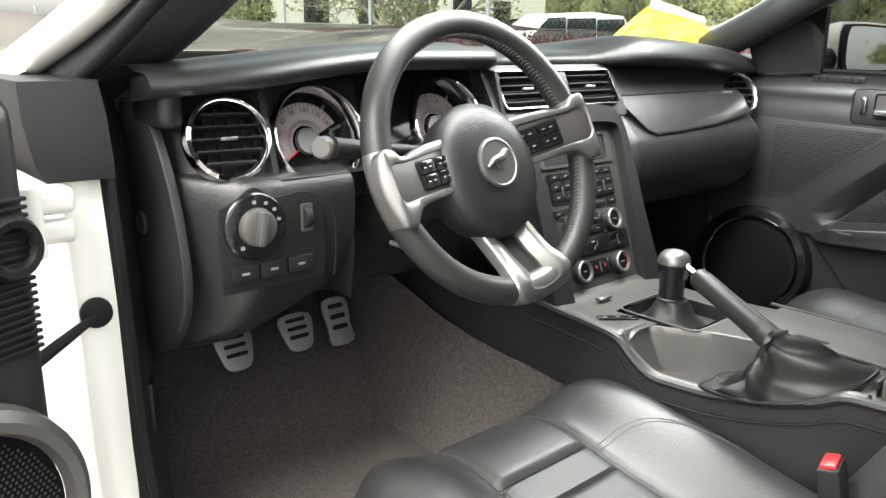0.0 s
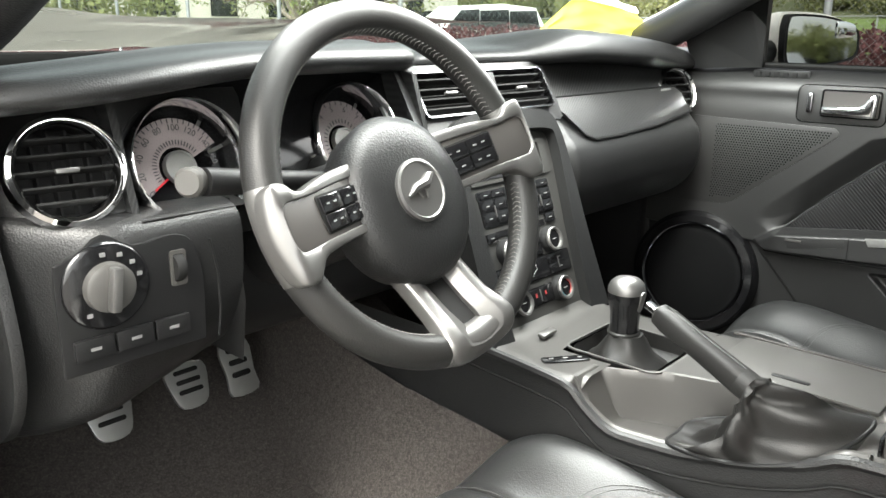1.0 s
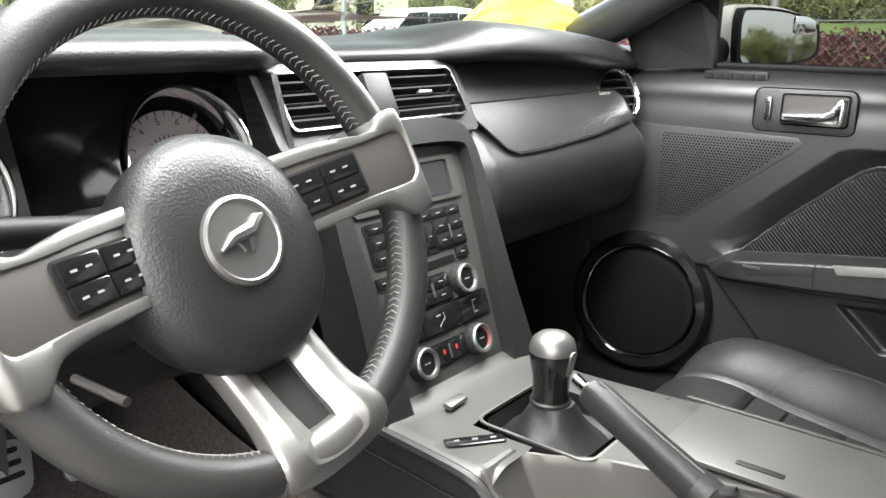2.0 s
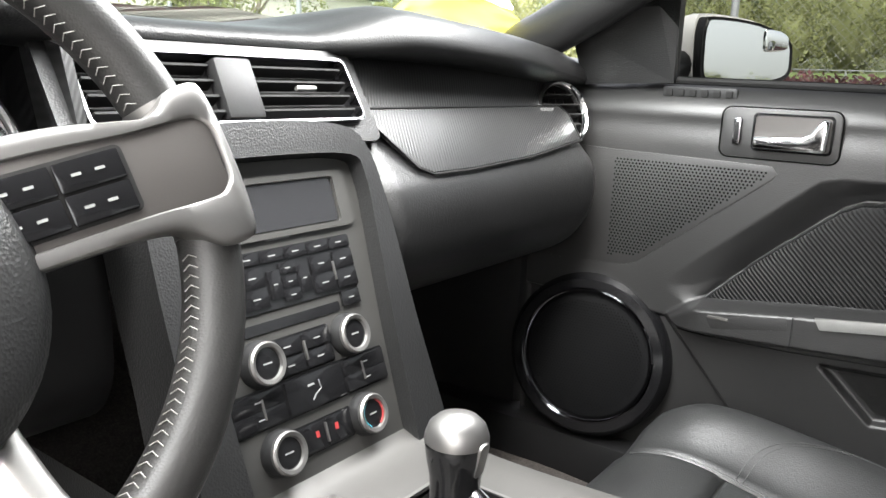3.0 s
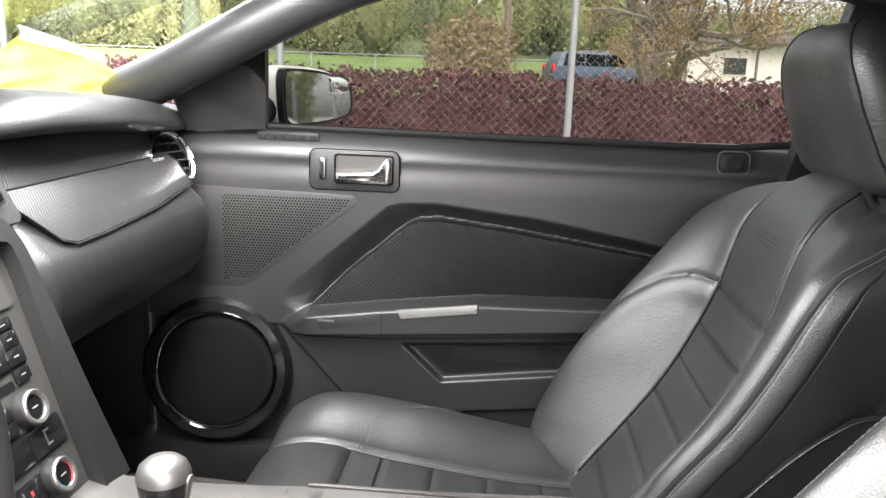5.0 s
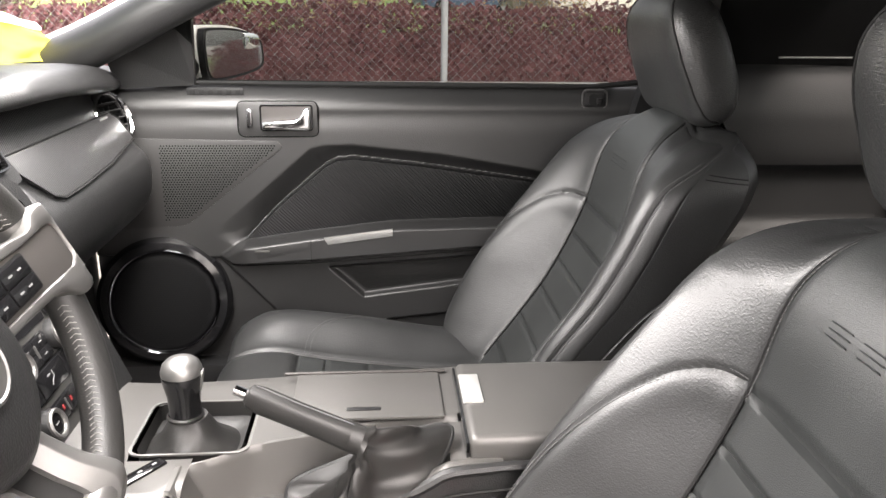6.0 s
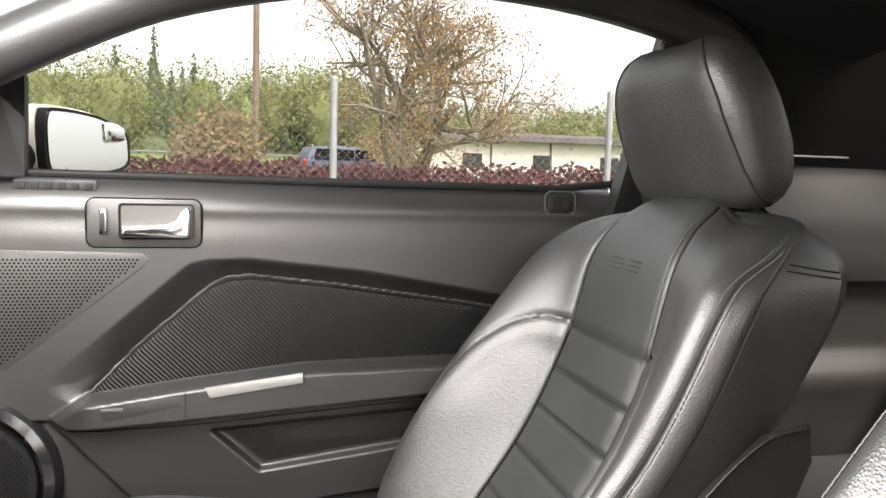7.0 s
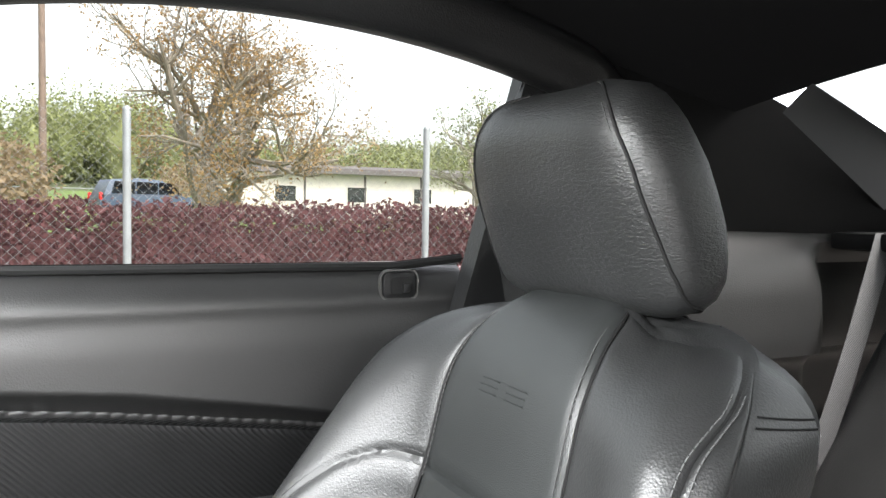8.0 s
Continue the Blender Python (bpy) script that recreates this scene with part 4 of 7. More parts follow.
# sliding cover behind the shifter
part("sliding_cover", box((0.045, -0.275, 0.606), (0.125, 0.20, 0.006), 0.003), GREY_METAL, CON, "flat sliding cup-holder cover")
part("cover_grip", box((0.004, -0.27, 0.609), (0.008, 0.045, 0.003), 0.0014), PLASTIC, CON)
part("cover_rail", box((0.112, -0.27, 0.608), (0.006, 0.23, 0.004), 0.0015), DARK_SATIN, CON)
# shifter bezel
bz = pose(-0.001, -0.058, 0.5925)
part("shifter_bezel", frame_plate(rounded(0.134, 0.146, 0.017), rounded(0.127, 0.139, 0.015), bz, 0.0022), SILVER, CON, "chrome shifter bezel")
part("bezel_well", loft([[bz @ Vector((*p, z)) for p in rounded(w, w, 0.016)] for w, z in ((0.1265, 0.0008), (0.124, -0.020), (0.07, -0.030))], caps=False), LEATHER_TRIM, CON)
bm_strip = pose(-0.100, -0.012, 0.5905, 0, 0, -38)
st = part("button_strip", box((0, 0, 0), (0.066, 0.017, 0.006), 0.003, m=bm_strip), GLOSS, CON, "black strip of three buttons")
for k in (-1, 0, 1):
    part("button_mark", box((0, 0, 0), (0.006, 0.003, 0.0006), m=bm_strip @ pose(0.02 * k, 0, 0.0033)), PRINT, st)
part("port_cover", box((0, 0, 0), (0.034, 0.012, 0.006), 0.002, m=pose(-0.052, 0.052, 0.598, 8, 0, 4)), SILVER, CON, "small silver port cover")

# ---- gear lever ----
GL = thing("gear_lever", (-0.004, -0.045, 0.605), "black and aluminium gear lever with leather boot", "gear lever")
g0 = Vector((-0.004, -0.044, 0.592))
part("boot", loft([[g0 + Vector((a * math.cos(w) * (1 + 0.09 * math.sin(4 * w + k) + 0.06 * math.sin(7 * w - 1.7 * k)), -0.004 + b * math.sin(w), h)) for w in (2 * math.pi * j / 28 for j in range(28))] for k, (a, b, h) in enumerate(((0.062, 0.064, -0.026), (0.055, 0.056, -0.020), (0.044, 0.044, -0.012), (0.036, 0.036, -0.002), (0.030, 0.030, 0.008), (0.025, 0.025, 0.016), (0.0225, 0.0225, 0.020)))]), LEATHER_TRIM, GL, "wrinkled black leather boot")
part("collar", revolve([(0.021, 0.017), (0.0232, 0.019), (0.0232, 0.022), (0.021, 0.024)], Matrix.Translation(g0), 24), LEATHER_TRIM, GL)
kb = part("knob", revolve([(0.0205, 0.022), (0.0200, 0.034), (0.0208, 0.050), (0.0240, 0.066), (0.0255, 0.078), (0.0248, 0.086)], Matrix.Translation(g0), 32), GLOSS, GL, "glossy black and silver gear knob")
part("knob_cap", revolve([(0.0258, 0.080), (0.0256, 0.085), (0.0228, 0.093), (0.017, 0.0985), (0.008, 0.1015), (0.0, 0.102)], Matrix.Translation(g0), 32), SILVER, kb, "domed brushed aluminium cap")
part("knob_spine", prism(rounded(0.013, 0.030, 0.005), axes_at(g0 + Vector((0, -0.0225, 0.070)), (1, 0, 0), (0, -0.2, 1)), 0.0025, 0.001), SILVER, kb)

# ---- hand brake ----
HB = thing("hand_brake", (-0.12, -0.27, 0.54), "leather-wrapped hand brake lever in a boot", "hand brake")
h0, h1 = Vector((-0.108, -0.142, 0.695)), Vector((-0.130, -0.262, 0.648))
ax = (h1 - h0).normalized()
sd = ax.cross(Vector((0, 0, 1))).normalized()
upv = sd.cross(ax)
rings = []
for t, a, b in ((0, 0.007, 0.008), (0.03, 0.011, 0.013), (0.15, 0.0125, 0.0155), (0.5, 0.0125, 0.0145), (0.85, 0.013, 0.0155), (0.98, 0.0135, 0.016), (1.0, 0.012, 0.014)):
    c = h0.lerp(h1, t)
    rings.append([c + sd * a * math.copysign(abs(math.cos(w)) ** 0.7, math.cos(w)) + upv * b * math.copysign(abs(math.sin(w)) ** 0.7, math.sin(w)) for w in (2 * math.pi * j / 20 for j in range(20))])
grip = part("grip", loft(rings), LEATHER_TRIM, HB, "stitched black leather grip")
part("release_button", tube([h0 - ax * 0.014, h0 + ax * 0.01], 0.0062, 12), CHROME, HB, "chrome release button")
part("seam", tube([h0.lerp(h1, 0.06) + upv * 0.0155, h0.lerp(h1, 0.5) + upv * 0.0148, h0.lerp(h1, 0.96) + upv * 0.0162], 0.0009, 6), THREAD_D, grip)
part("gaiter_ring", loft([[c + sd * 0.0155 * math.cos(w) + upv * 0.0175 * math.sin(w) for w in (2 * math.pi * j / 20 for j in range(20))] for c in (h1 - ax * 0.004, h1 + ax * 0.004, h1 + ax * 0.010)]), LEATHER_TRIM, HB)
# the gaiter: a tight neck that spreads in folds to a frame in the rear of the tray
BASE = smooth_line([(-0.146, -0.270, 0.560), (-0.126, -0.345, 0.586), (-0.062, -0.380, 0.617), (-0.034, -0.330, 0.600), (-0.047, -0.250, 0.572), (-0.058, -0.184, 0.548), (-0.10, -0.178, 0.545), (-0.142, -0.190, 0.551)], 9, True)
part("gaiter_frame", tube([p - Vector((0, 0, 0.002)) for p in BASE], 0.0030, 8, True), PLASTIC, HB, "black frame round the gaiter")
rings = []
for i in range(31):
    t = i / 30
    row = []
    for j, p2 in enumerate(BASE):
        w = 2 * math.pi * j / len(BASE)
        p0 = h1 + ax * 0.010 + sd * 0.0155 * math.cos(w) + upv * 0.0175 * math.sin(w)
        rear = max(0.0, math.sin(w))
        p1 = Vector((p0.x + (p2.x - p0.x) * (0.24 + 0.10 * rear), p0.y + (p2.y - p0.y) * (0.24 + 0.14 * rear), p2.z + 0.002 + 0.022 * rear))
        p = p0 * (1 - t) ** 2 + p1 * 2 * t * (1 - t) + p2 * t * t
        out = Vector((p2.x + 0.09, p2.y + 0.27, 0.04)).normalized()
        amp = math.sin(math.pi * t) ** 0.8
        fold = 0.0050 * math.sin(4 * w + 3.4 * t + 0.6) + 0.0060 * (abs(math.sin(3.5 * w - 4 * t + 0.4)) - 0.6) + 0.0022 * math.sin(11 * w - 7 * t)
        ring_ = 0.0030 * math.exp(-((t - 0.07) / 0.03) ** 2) - 0.0025 * math.exp(-((t - 0.15) / 0.03) ** 2)
        row.append(p + out * (1.5 * amp * fold + ring_))
    rings.append(row)
part("gaiter", loft(rings, caps=False), LEATHER_TRIM, HB, "loose wrinkled leather gaiter", 50)

# ---- front seats ----
# local to the seat: x across from its middle, y and z as in the car
CF = [(0.44, -0.470), (0.52, -0.535), (0.62, -0.605), (0.70, -0.645), (0.767, -0.671), (0.867, -0.698), (0.915, -0.728), (0.955, -0.785)]     # middle of the front: z, y
RF = [(0.44, -0.62), (0.62, -0.70), (0.76, -0.785), (0.90, -0.845), (0.955, -0.835)]                       # back of the shell
BO = [(0.44, 0.055), (0.52, 0.072), (0.62, 0.070), (0.70, 0.054), (0.767, 0.044), (0.867, 0.022), (0.92, 0.010), (0.955, 0.0)]  # how far the bolsters stand out
BR = [(0.44, 0.065), (0.52, 0.105), (0.62, 0.122), (0.70, 0.108), (0.767, 0.083), (0.82, 0.056), (0.867, 0.030), (0.92, 0.010), (0.955, 0.0)]  # and on the other side
WD = [(0.44, 0.205), (0.50, 0.232), (0.62, 0.246), (0.76, 0.250), (0.83, 0.249), (0.870, 0.242), (0.900, 0.228), (0.920, 0.211), (0.935, 0.190), (0.945, 0.168), (0.951, 0.147), (0.955, 0.120)]


def back_front(t, z):
    """The front of the backrest: t from -1 to 1 across, round to the side."""
    a, w, yc = abs(t), lerp_rows(WD, z)[0], lerp_rows(CF, z)[0]
    bo = lerp_rows(BO if t < 0 else BR, z)[0]
    k = min(1, max(0, (a - 0.40) / 0.48))
    y = yc + bo * k * k * (3 - 2 * k)
    if a <= 0.84:
        x = w * 0.86 * a / 0.84
    else:
        e = (a - 0.84) / 0.16 * math.pi / 2
        x = w * (0.86 + 0.14 * math.sin(e))
        y -= 0.045 * (1 - math.cos(e))
    q = min(1, max(0, (a - 0.3) / 0.4))
    return Vector((math.copysign(x, t), y, z - 0.025 * q * q * (3 - 2 * q) * min(1, max(0, (z - 0.86) / 0.09))))


def back_side(sg, v, z):
    """The flank, v from 0 at the front to 1 at the rear."""
    f, yr = back_front(sg, z), lerp_rows(RF, z)[0]
    return Vector((f.x - sg * 0.010 * v * v, f.y + (min(yr + 0.03, f.y - 0.01) - f.y) * v, f.z))


def back_row(v):
    """Height of a row of the shell, crowded towards the shoulder."""
    return 0.44 + 0.515 * (1 - (1 - v) ** 1.7)


def back_rear(t, z):
    a, yr = abs(t), lerp_rows(RF, z)[0]
    c = back_side(1 if t >= 0 else -1, 1, z)
    e = max(0, (a - 0.8) / 0.2)
    return Vector((abs(c.x) * t * (1 - 0.05 * (1 - e)), yr + (c.y - yr) * (1 - math.sqrt(max(0, 1 - e * e))), back_front(t, z).z))


def pillow(fn, u0, u1, v0, v1, nu, nv, puff, edge=0.2, down=0.006, out=Vector((0, 1, 0.3))):
    """A padded panel on the surface fn(u, v), sunk at its seams."""
    du, dv = 1e-3 * (u1 - u0), 1e-3 * (v1 - v0)

    def at(a, b):
        u, v = u0 + (u1 - u0) * a, v0 + (v1 - v0) * b
        p = fn(u, v)
        n = (fn(u + du, v) - fn(u - du, v)).cross(fn(u, v + dv) - fn(u, v - dv))
        n = n.normalized() if n.length > 1e-12 else Vector((0, 1, 0))
        if n.dot(out) < 0:
            n = -n
        m = min(a, 1 - a) / edge, min(b, 1 - b) / edge
        h = 1
        for q in m:
            q = min(1, q)
            h *= math.sqrt(max(0, 1 - (1 - q) ** 2))
        return p + n * (puff * h - down * (1 - h))
    return surf(at, nu, nv)


# seams of the side bolsters: z, how far across
S1 = [(0.44, 0.437), (0.955, 0.437)]
S3 = [(0.44, 0.915), (0.82, 0.915), (0.87, 0.925), (0.89, 0.945), (0.905, 0.965), (0.925, 0.98), (0.952, 0.988)]
S4 = [(0.44, 1.0), (0.955, 1.0)]


def arc_seam(a):
    """Height of the sewn arc that crosses a bolster, a from 0 at the panel to 1 at the flank."""
    return lerp_rows([(0, 0.770), (0.25, 0.772), (0.45, 0.760), (0.62, 0.728), (0.76, 0.678), (0.87, 0.600), (0.95, 0.520), (1.0, 0.45)], a)[0]


def strip(sg, left, right, nu, nv, puff, edge, arc=False):
    """A padded strip of the backrest between two seams, with the sewn arc as a groove."""
    def fn(u, v):
        a, b = lerp_rows(left, v)[0], lerp_rows(right, v)[0]
        p = back_front(sg * (a + (b - a) * u), v)
        if arc:
            slope = (arc_seam(min(1, u + 0.02)) - arc_seam(max(0, u - 0.02))) / 0.04 / 0.115
            d = (v - arc_seam(u)) / math.hypot(1, slope)
            p += Vector((0, -0.0045 * math.exp(-(d / 0.0045) ** 2) + 0.003 * math.exp(-((d + 0.02) / 0.018) ** 2), 0))
        return p
    return pillow(fn, 0, 1, 0.448, 0.950, nu, nv, puff, edge, 0.0025, Vector((sg * 0.6, 1, 0.3)))


def back_patch(t0, t1, z0, z1, nu, nv, puff, edge=0.2):
    side = Vector((0.6 if t0 + t1 > 0.5 else -0.6 if t0 + t1 < -0.5 else 0, 1, 0.3))
    return pillow(lambda u, v: back_front(u, v), t0, t1, z0, z1, nu, nv, puff, edge, 0.002, side)


# cushion: y along, z rows in the middle and the bolster height
CU = [(-0.56, 0.435, 0.02, 0.225), (-0.40, 0.440, 0.035, 0.235), (-0.20, 0.462, 0.045, 0.238), (-0.07, 0.482, 0.035, 0.235), (-0.02, 0.474, 0.022, 0.228), (0.012, 0.448, 0.01, 0.215), (0.02, 0.40, 0.0, 0.205)]


def cush(t, y):
    zc, bo, w = lerp_rows(CU, y)
    a = abs(t)
    k = min(1, max(0, (a - 0.38) / 0.4))
    z = zc + bo * k * k * (3 - 2 * k)
    e = min(1, max(0, (a - 0.82) / 0.18))
    z = 0.385 + (z - 0.385) * math.sqrt(max(0, 1 - e ** 2 * 0.96))
    return Vector((w * t, y, z))


HEAD = [(0.938, -0.772, -0.812, 0.107), (0.95, -0.754, -0.832, 0.133), (0.975, -0.741, -0.842, 0.144), (1.0, -0.731, -0.842, 0.146), (1.05, -0.713, -0.828, 0.144), (1.09, -0.706, -0.813, 0.132), (1.115, -0.712, -0.8, 0.118), (1.13, -0.726, -0.787, 0.099), (1.137, -0.745, -0.77, 0.065)]


def front_seat(cx, dy, label):
    s = thing("front_seat", (cx, dy - 0.3, 0.28), label, "car seat", "front seats")
    off = Matrix.Translation((cx, dy, 0))

    def add(name, bm, mt, parent=s, lab=""):
        bm.transform(off)
        return part(name, bm, mt, parent, lab, 50)
    shell = surf(lambda u, v: back_front(2 * u - 1, back_row(v)) - Vector((0, 0.004, 0)), 40, 36)
    shell2 = merge(surf(lambda u, v: back_rear(2 * u - 1, back_row(v)), 40, 36), *[surf(lambda u, v: back_side(sg, u, back_row(v)), 8, 36) for sg in (-1, 1)])
    top = surf(lambda u, v: back_front(2 * u - 1, 0.955).lerp(back_rear(2 * u - 1, 0.955), v) + Vector((0, 0, 0.010 * math.sin(math.pi * v) * (1 - (2 * u - 1) ** 4))), 40, 6)
    bk = add("backrest", merge(shell, shell2, top), LEATHER, lab="black leather backrest with raised bolsters")
    add("upper_panel", back_patch(-0.435, 0.435, 0.765, 0.952, 24, 20, 0.004, 0.07), LEATHER_P, bk, "smooth upper backrest panel")
    zs = [0.765, 0.708, 0.655, 0.600, 0.545, 0.49, 0.445]
    for a, b in zip(zs, zs[1:]):
        add("pleat", back_patch(-0.435, 0.435, b, a, 18, 12, 0.0045, 0.10), LEATHER_P, bk, "perforated leather pleat")
    for sg in (-1, 1):
        if sg * cx > 0:
            add("bolster", strip(sg, S1, S4, 44, 120, 0.004, 0.12, True), LEATHER, bk, "padded leather side bolster")
            continue
        add("bolster", strip(sg, S1, S3, 40, 120, 0.004, 0.12, True), LEATHER, bk, "padded leather side bolster")
        add("bolster_side", strip(sg, S3, S4, 9, 60, 0.002, 0.25), LEATHER, bk, "leather outer face of the bolster")
        for d in (0.004, 0.012):
            add("shoulder_seam", tube([back_side(sg, 0.10 + 0.88 * i / 24, 0.888 + d - 0.012 * i / 24) + Vector((sg * 0.0006, 0, 0)) for i in range(25)], 0.0008, 5), RUBBER, bk, "stitched seam over the shoulder")
        for d in (-0.013, 0.013):
            zz = [0.50 + 0.415 * i / 60 for i in range(61)]
            ln = [back_front(sg * (lerp_rows(S3, z)[0] + d), z) for z in zz if lerp_rows(S3, z)[0] + d < 0.99]
            add("stitching", stitches([p + Vector((sg * 0.0015, 0.002, 0.001)) for p in ln], 0.006, 0.0045, 0.0008), THREAD_D, bk)
    for sg in (-1, 1):
        for d in (-0.0055, 0.0055):
            ln = []
            for i in range(49):
                u = 0.02 + 0.96 * i / 48
                z = arc_seam(u) + d * (1 + 1.6 * u * u)
                ln.append(back_front(sg * (0.437 + (0.56 if sg * cx > 0 else 0.478) * u), z) + Vector((sg * 0.001, 0.0045, 0.001)))
            add("stitching", stitches(ln, 0.006, 0.0045, 0.0007), THREAD_D, bk)
        add("side_cover", prism([(-0.60, 0.44), (-0.55, 0.50), (-0.60, 0.60), (-0.66, 0.675), (-0.72, 0.725), (-0.765, 0.735), (-0.77, 0.70), (-0.72, 0.58), (-0.66, 0.44)], axes_at((sg * 0.248, 0, 0), (0, 1, 0), (0, 0, 1)) @ pose(0, 0, -0.010 if sg < 0 else -0.002), 0.012, 0.004), VINYL_DOOR, bk, "black plastic hinge cover")
        add("cover_edge", tube(smooth_line([(sg * 0.2585, y, z) for y, z in ((-0.555, 0.50), (-0.600, 0.60), (-0.658, 0.673), (-0.716, 0.722), (-0.763, 0.733))], 4), 0.0014, 6), VINYL, bk)
    for sg in (-1, 1):
        zz = [0.46 + 0.485 * i / 60 for i in range(61)]
        add("seam", tube([back_front(sg * 0.437, z) + Vector((0, 0.0005, 0)) for z in zz], 0.0019, 6), RUBBER, bk)
        add("stitching", stitches([back_front(sg * 0.405, z) + Vector((0, 0.0045, 0.001)) for z in zz[37:]], 0.006, 0.0045, 0.0007), THREAD_D, bk)
    for k in range(2):
        for j in range(3):
            ln = back_front(-0.03 - 0.18 * k + 0.12, 0.868 - 0.006 * j)
            add("embossed_line", box(ln + Vector((0.0, 0.0050, 0.001)), (0.030, 0.0006, 0.0014)), LEATHER_P, bk)
    # cushion
    cb = surf(lambda u, v: cush(2 * u - 1, -0.56 + 0.580 * v) - Vector((0, 0, 0.004)), 36, 30)
    cs = add("cushion", merge(cb, box((0, -0.27, 0.390), (0.42, 0.55, 0.05), 0.015)), LEATHER, lab="black leather seat cushion")
    ys = [-0.56, -0.43, -0.345, -0.26, -0.18, -0.13]
    for a, b in zip(ys, ys[1:]):
        add("pleat", pillow(cush, -0.36, 0.36, a, b, 16, 12, 0.0035, 0.09, 0.002, Vector((0, 0.3, 1))), LEATHER_P, cs, "perforated leather pleat")
    add("front_panel", pillow(cush, -0.36, 0.36, -0.127, 0.019, 22, 20, 0.006, 0.09, 0.002, Vector((0, 0.3, 1))), LEATHER, cs, "creased leather front edge")
    for sg in (-1, 1):
        add("bolster", pillow(lambda u, v: cush(u, v), sg * 0.365, sg * 0.985, -0.55, 0.019, 20, 40, 0.005, 0.06, 0.002, Vector((0.5 * sg, 0.2, 1))), LEATHER, cs, "padded leather cushion bolster")
        for d in (-0.005, 0.004):
            ln = [cush(sg * (0.37 + 0.52 * i / 20), -0.1435 + d - 0.16 * (i / 20) ** 3) + Vector((0, 0, 0.006)) for i in range(21)]
            add("stitching", stitches(ln, 0.006, 0.0045, 0.0007), THREAD_D, cs)
        ln = [cush(sg * 0.362, -0.50 + 0.026 * i) + Vector((0, 0, 0.0045)) for i in range(20)]
        add("stitching", stitches(ln, 0.006, 0.0045, 0.0007), THREAD_D, cs)
    add("seat_rail", merge(*[box((sg * 0.17, -0.28, 0.325), (0.04, 0.5, 0.09), 0.01) for sg in (-1, 1)]), PLASTIC)
    # head restraint
    def hr_pt(z, wv):
        yf, yb, w = lerp_rows(HEAD, z)
        cx_, cy_ = math.copysign(abs(math.cos(wv)) ** 0.55, math.cos(wv)), math.copysign(abs(math.sin(wv)) ** 0.7, math.sin(wv))
        return Vector((w * cx_, (yf + yb) / 2 + (yf - yb) / 2 * cy_ - (0.012 * (1 - cx_ ** 2) if cy_ > 0 else 0), z))
    zs_ = [0.938, 0.941, 0.946, 0.955, 0.97, 0.99, 1.015, 1.04, 1.065, 1.085, 1.10, 1.112, 1.122, 1.130, 1.135, 1.137]
    hr = add("head_restraint", loft([[hr_pt(z, 2 * math.pi * j / 48) for j in range(48)] for z in zs_]), LEATHER_H, s, "rounded black leather head restraint")
    SEAM = [(0.9405, -48), (0.944, -20), (0.950, 4), (0.962, 20), (0.985, 31), (1.02, 37), (1.08, 42), (1.12, 48), (1.136, 54)]   # height and turn of the seam
    for sg in (-1, 1):
        ln = []
        for i in range(61):
            z = 0.9405 + 0.1955 * (i / 60) ** 1.6
            w_ = lerp_rows(SEAM, z)[0]
            ln.append(hr_pt(z, radians(w_ if sg > 0 else 180 - w_)))
        add("seam", tube(ln, 0.0017, 6), RUBBER, hr)
        add("stitching", stitches([p + Vector((-sg * 0.006, 0.0012, 0)) for p in ln[12:56]], 0.006, 0.0045, 0.0007), THREAD_D, hr)
    for sg in (-1, 1):
        add("post", tube([(sg * 0.055, -0.795, 0.92), (sg * 0.055, -0.79, 0.95)], 0.006, 10), CHROME, hr)
    return s


front_seat(0.37, -0.007, "black leather passenger seat beside the closed door")
front_seat(-0.37, 0.02, "black leather driver's seat behind the steering wheel")

# red seat-belt buckle beside the driver's cushion
BK = thing("belt_buckle", (-0.195, -0.41, 0.45), "grey seat-belt buckle with a red button", "seat belt")
bkm = pose(-0.195, -0.40, 0.495, -12, 0, 12)
part("buckle_body", box((0, 0, 0), (0.046, 0.026, 0.10), 0.006, m=bkm), PLASTIC, BK)
part("red_button", box((0, 0, 0), (0.036, 0.018, 0.012), 0.003, m=bkm @ pose(0, 0, 0.048)), RED, BK, "red release button")

# ---- doors ----
def poly_dist(poly, py, pz):
    """Signed distance to a closed outline, negative inside, for arrays."""
    d = np.full(py.shape, 1e9)
    inside = np.zeros(py.shape, bool)
    k = len(poly)
    for i in range(k):
        (ax_, az), (bx, bz_) = poly[i], poly[(i + 1) % k]
        ex, ez = bx - ax_, bz_ - az
        t = np.clip(((py - ax_) * ex + (pz - az) * ez) / (ex * ex + ez * ez + 1e-12), 0, 1)
        d = np.minimum(d, np.hypot(py - ax_ - t * ex, pz - az - t * ez))
        cross = ((az > pz) != (bz_ > pz)) & (py < (bx - ax_) * (pz - az) / (bz_ - az + 1e-12) + ax_)
        inside ^= cross
    return np.where(inside, -d, d)


def ramp_in(d, width):
    t = np.clip(0.5 - d / width, 0, 1)
    return t * t * (3 - 2 * t)


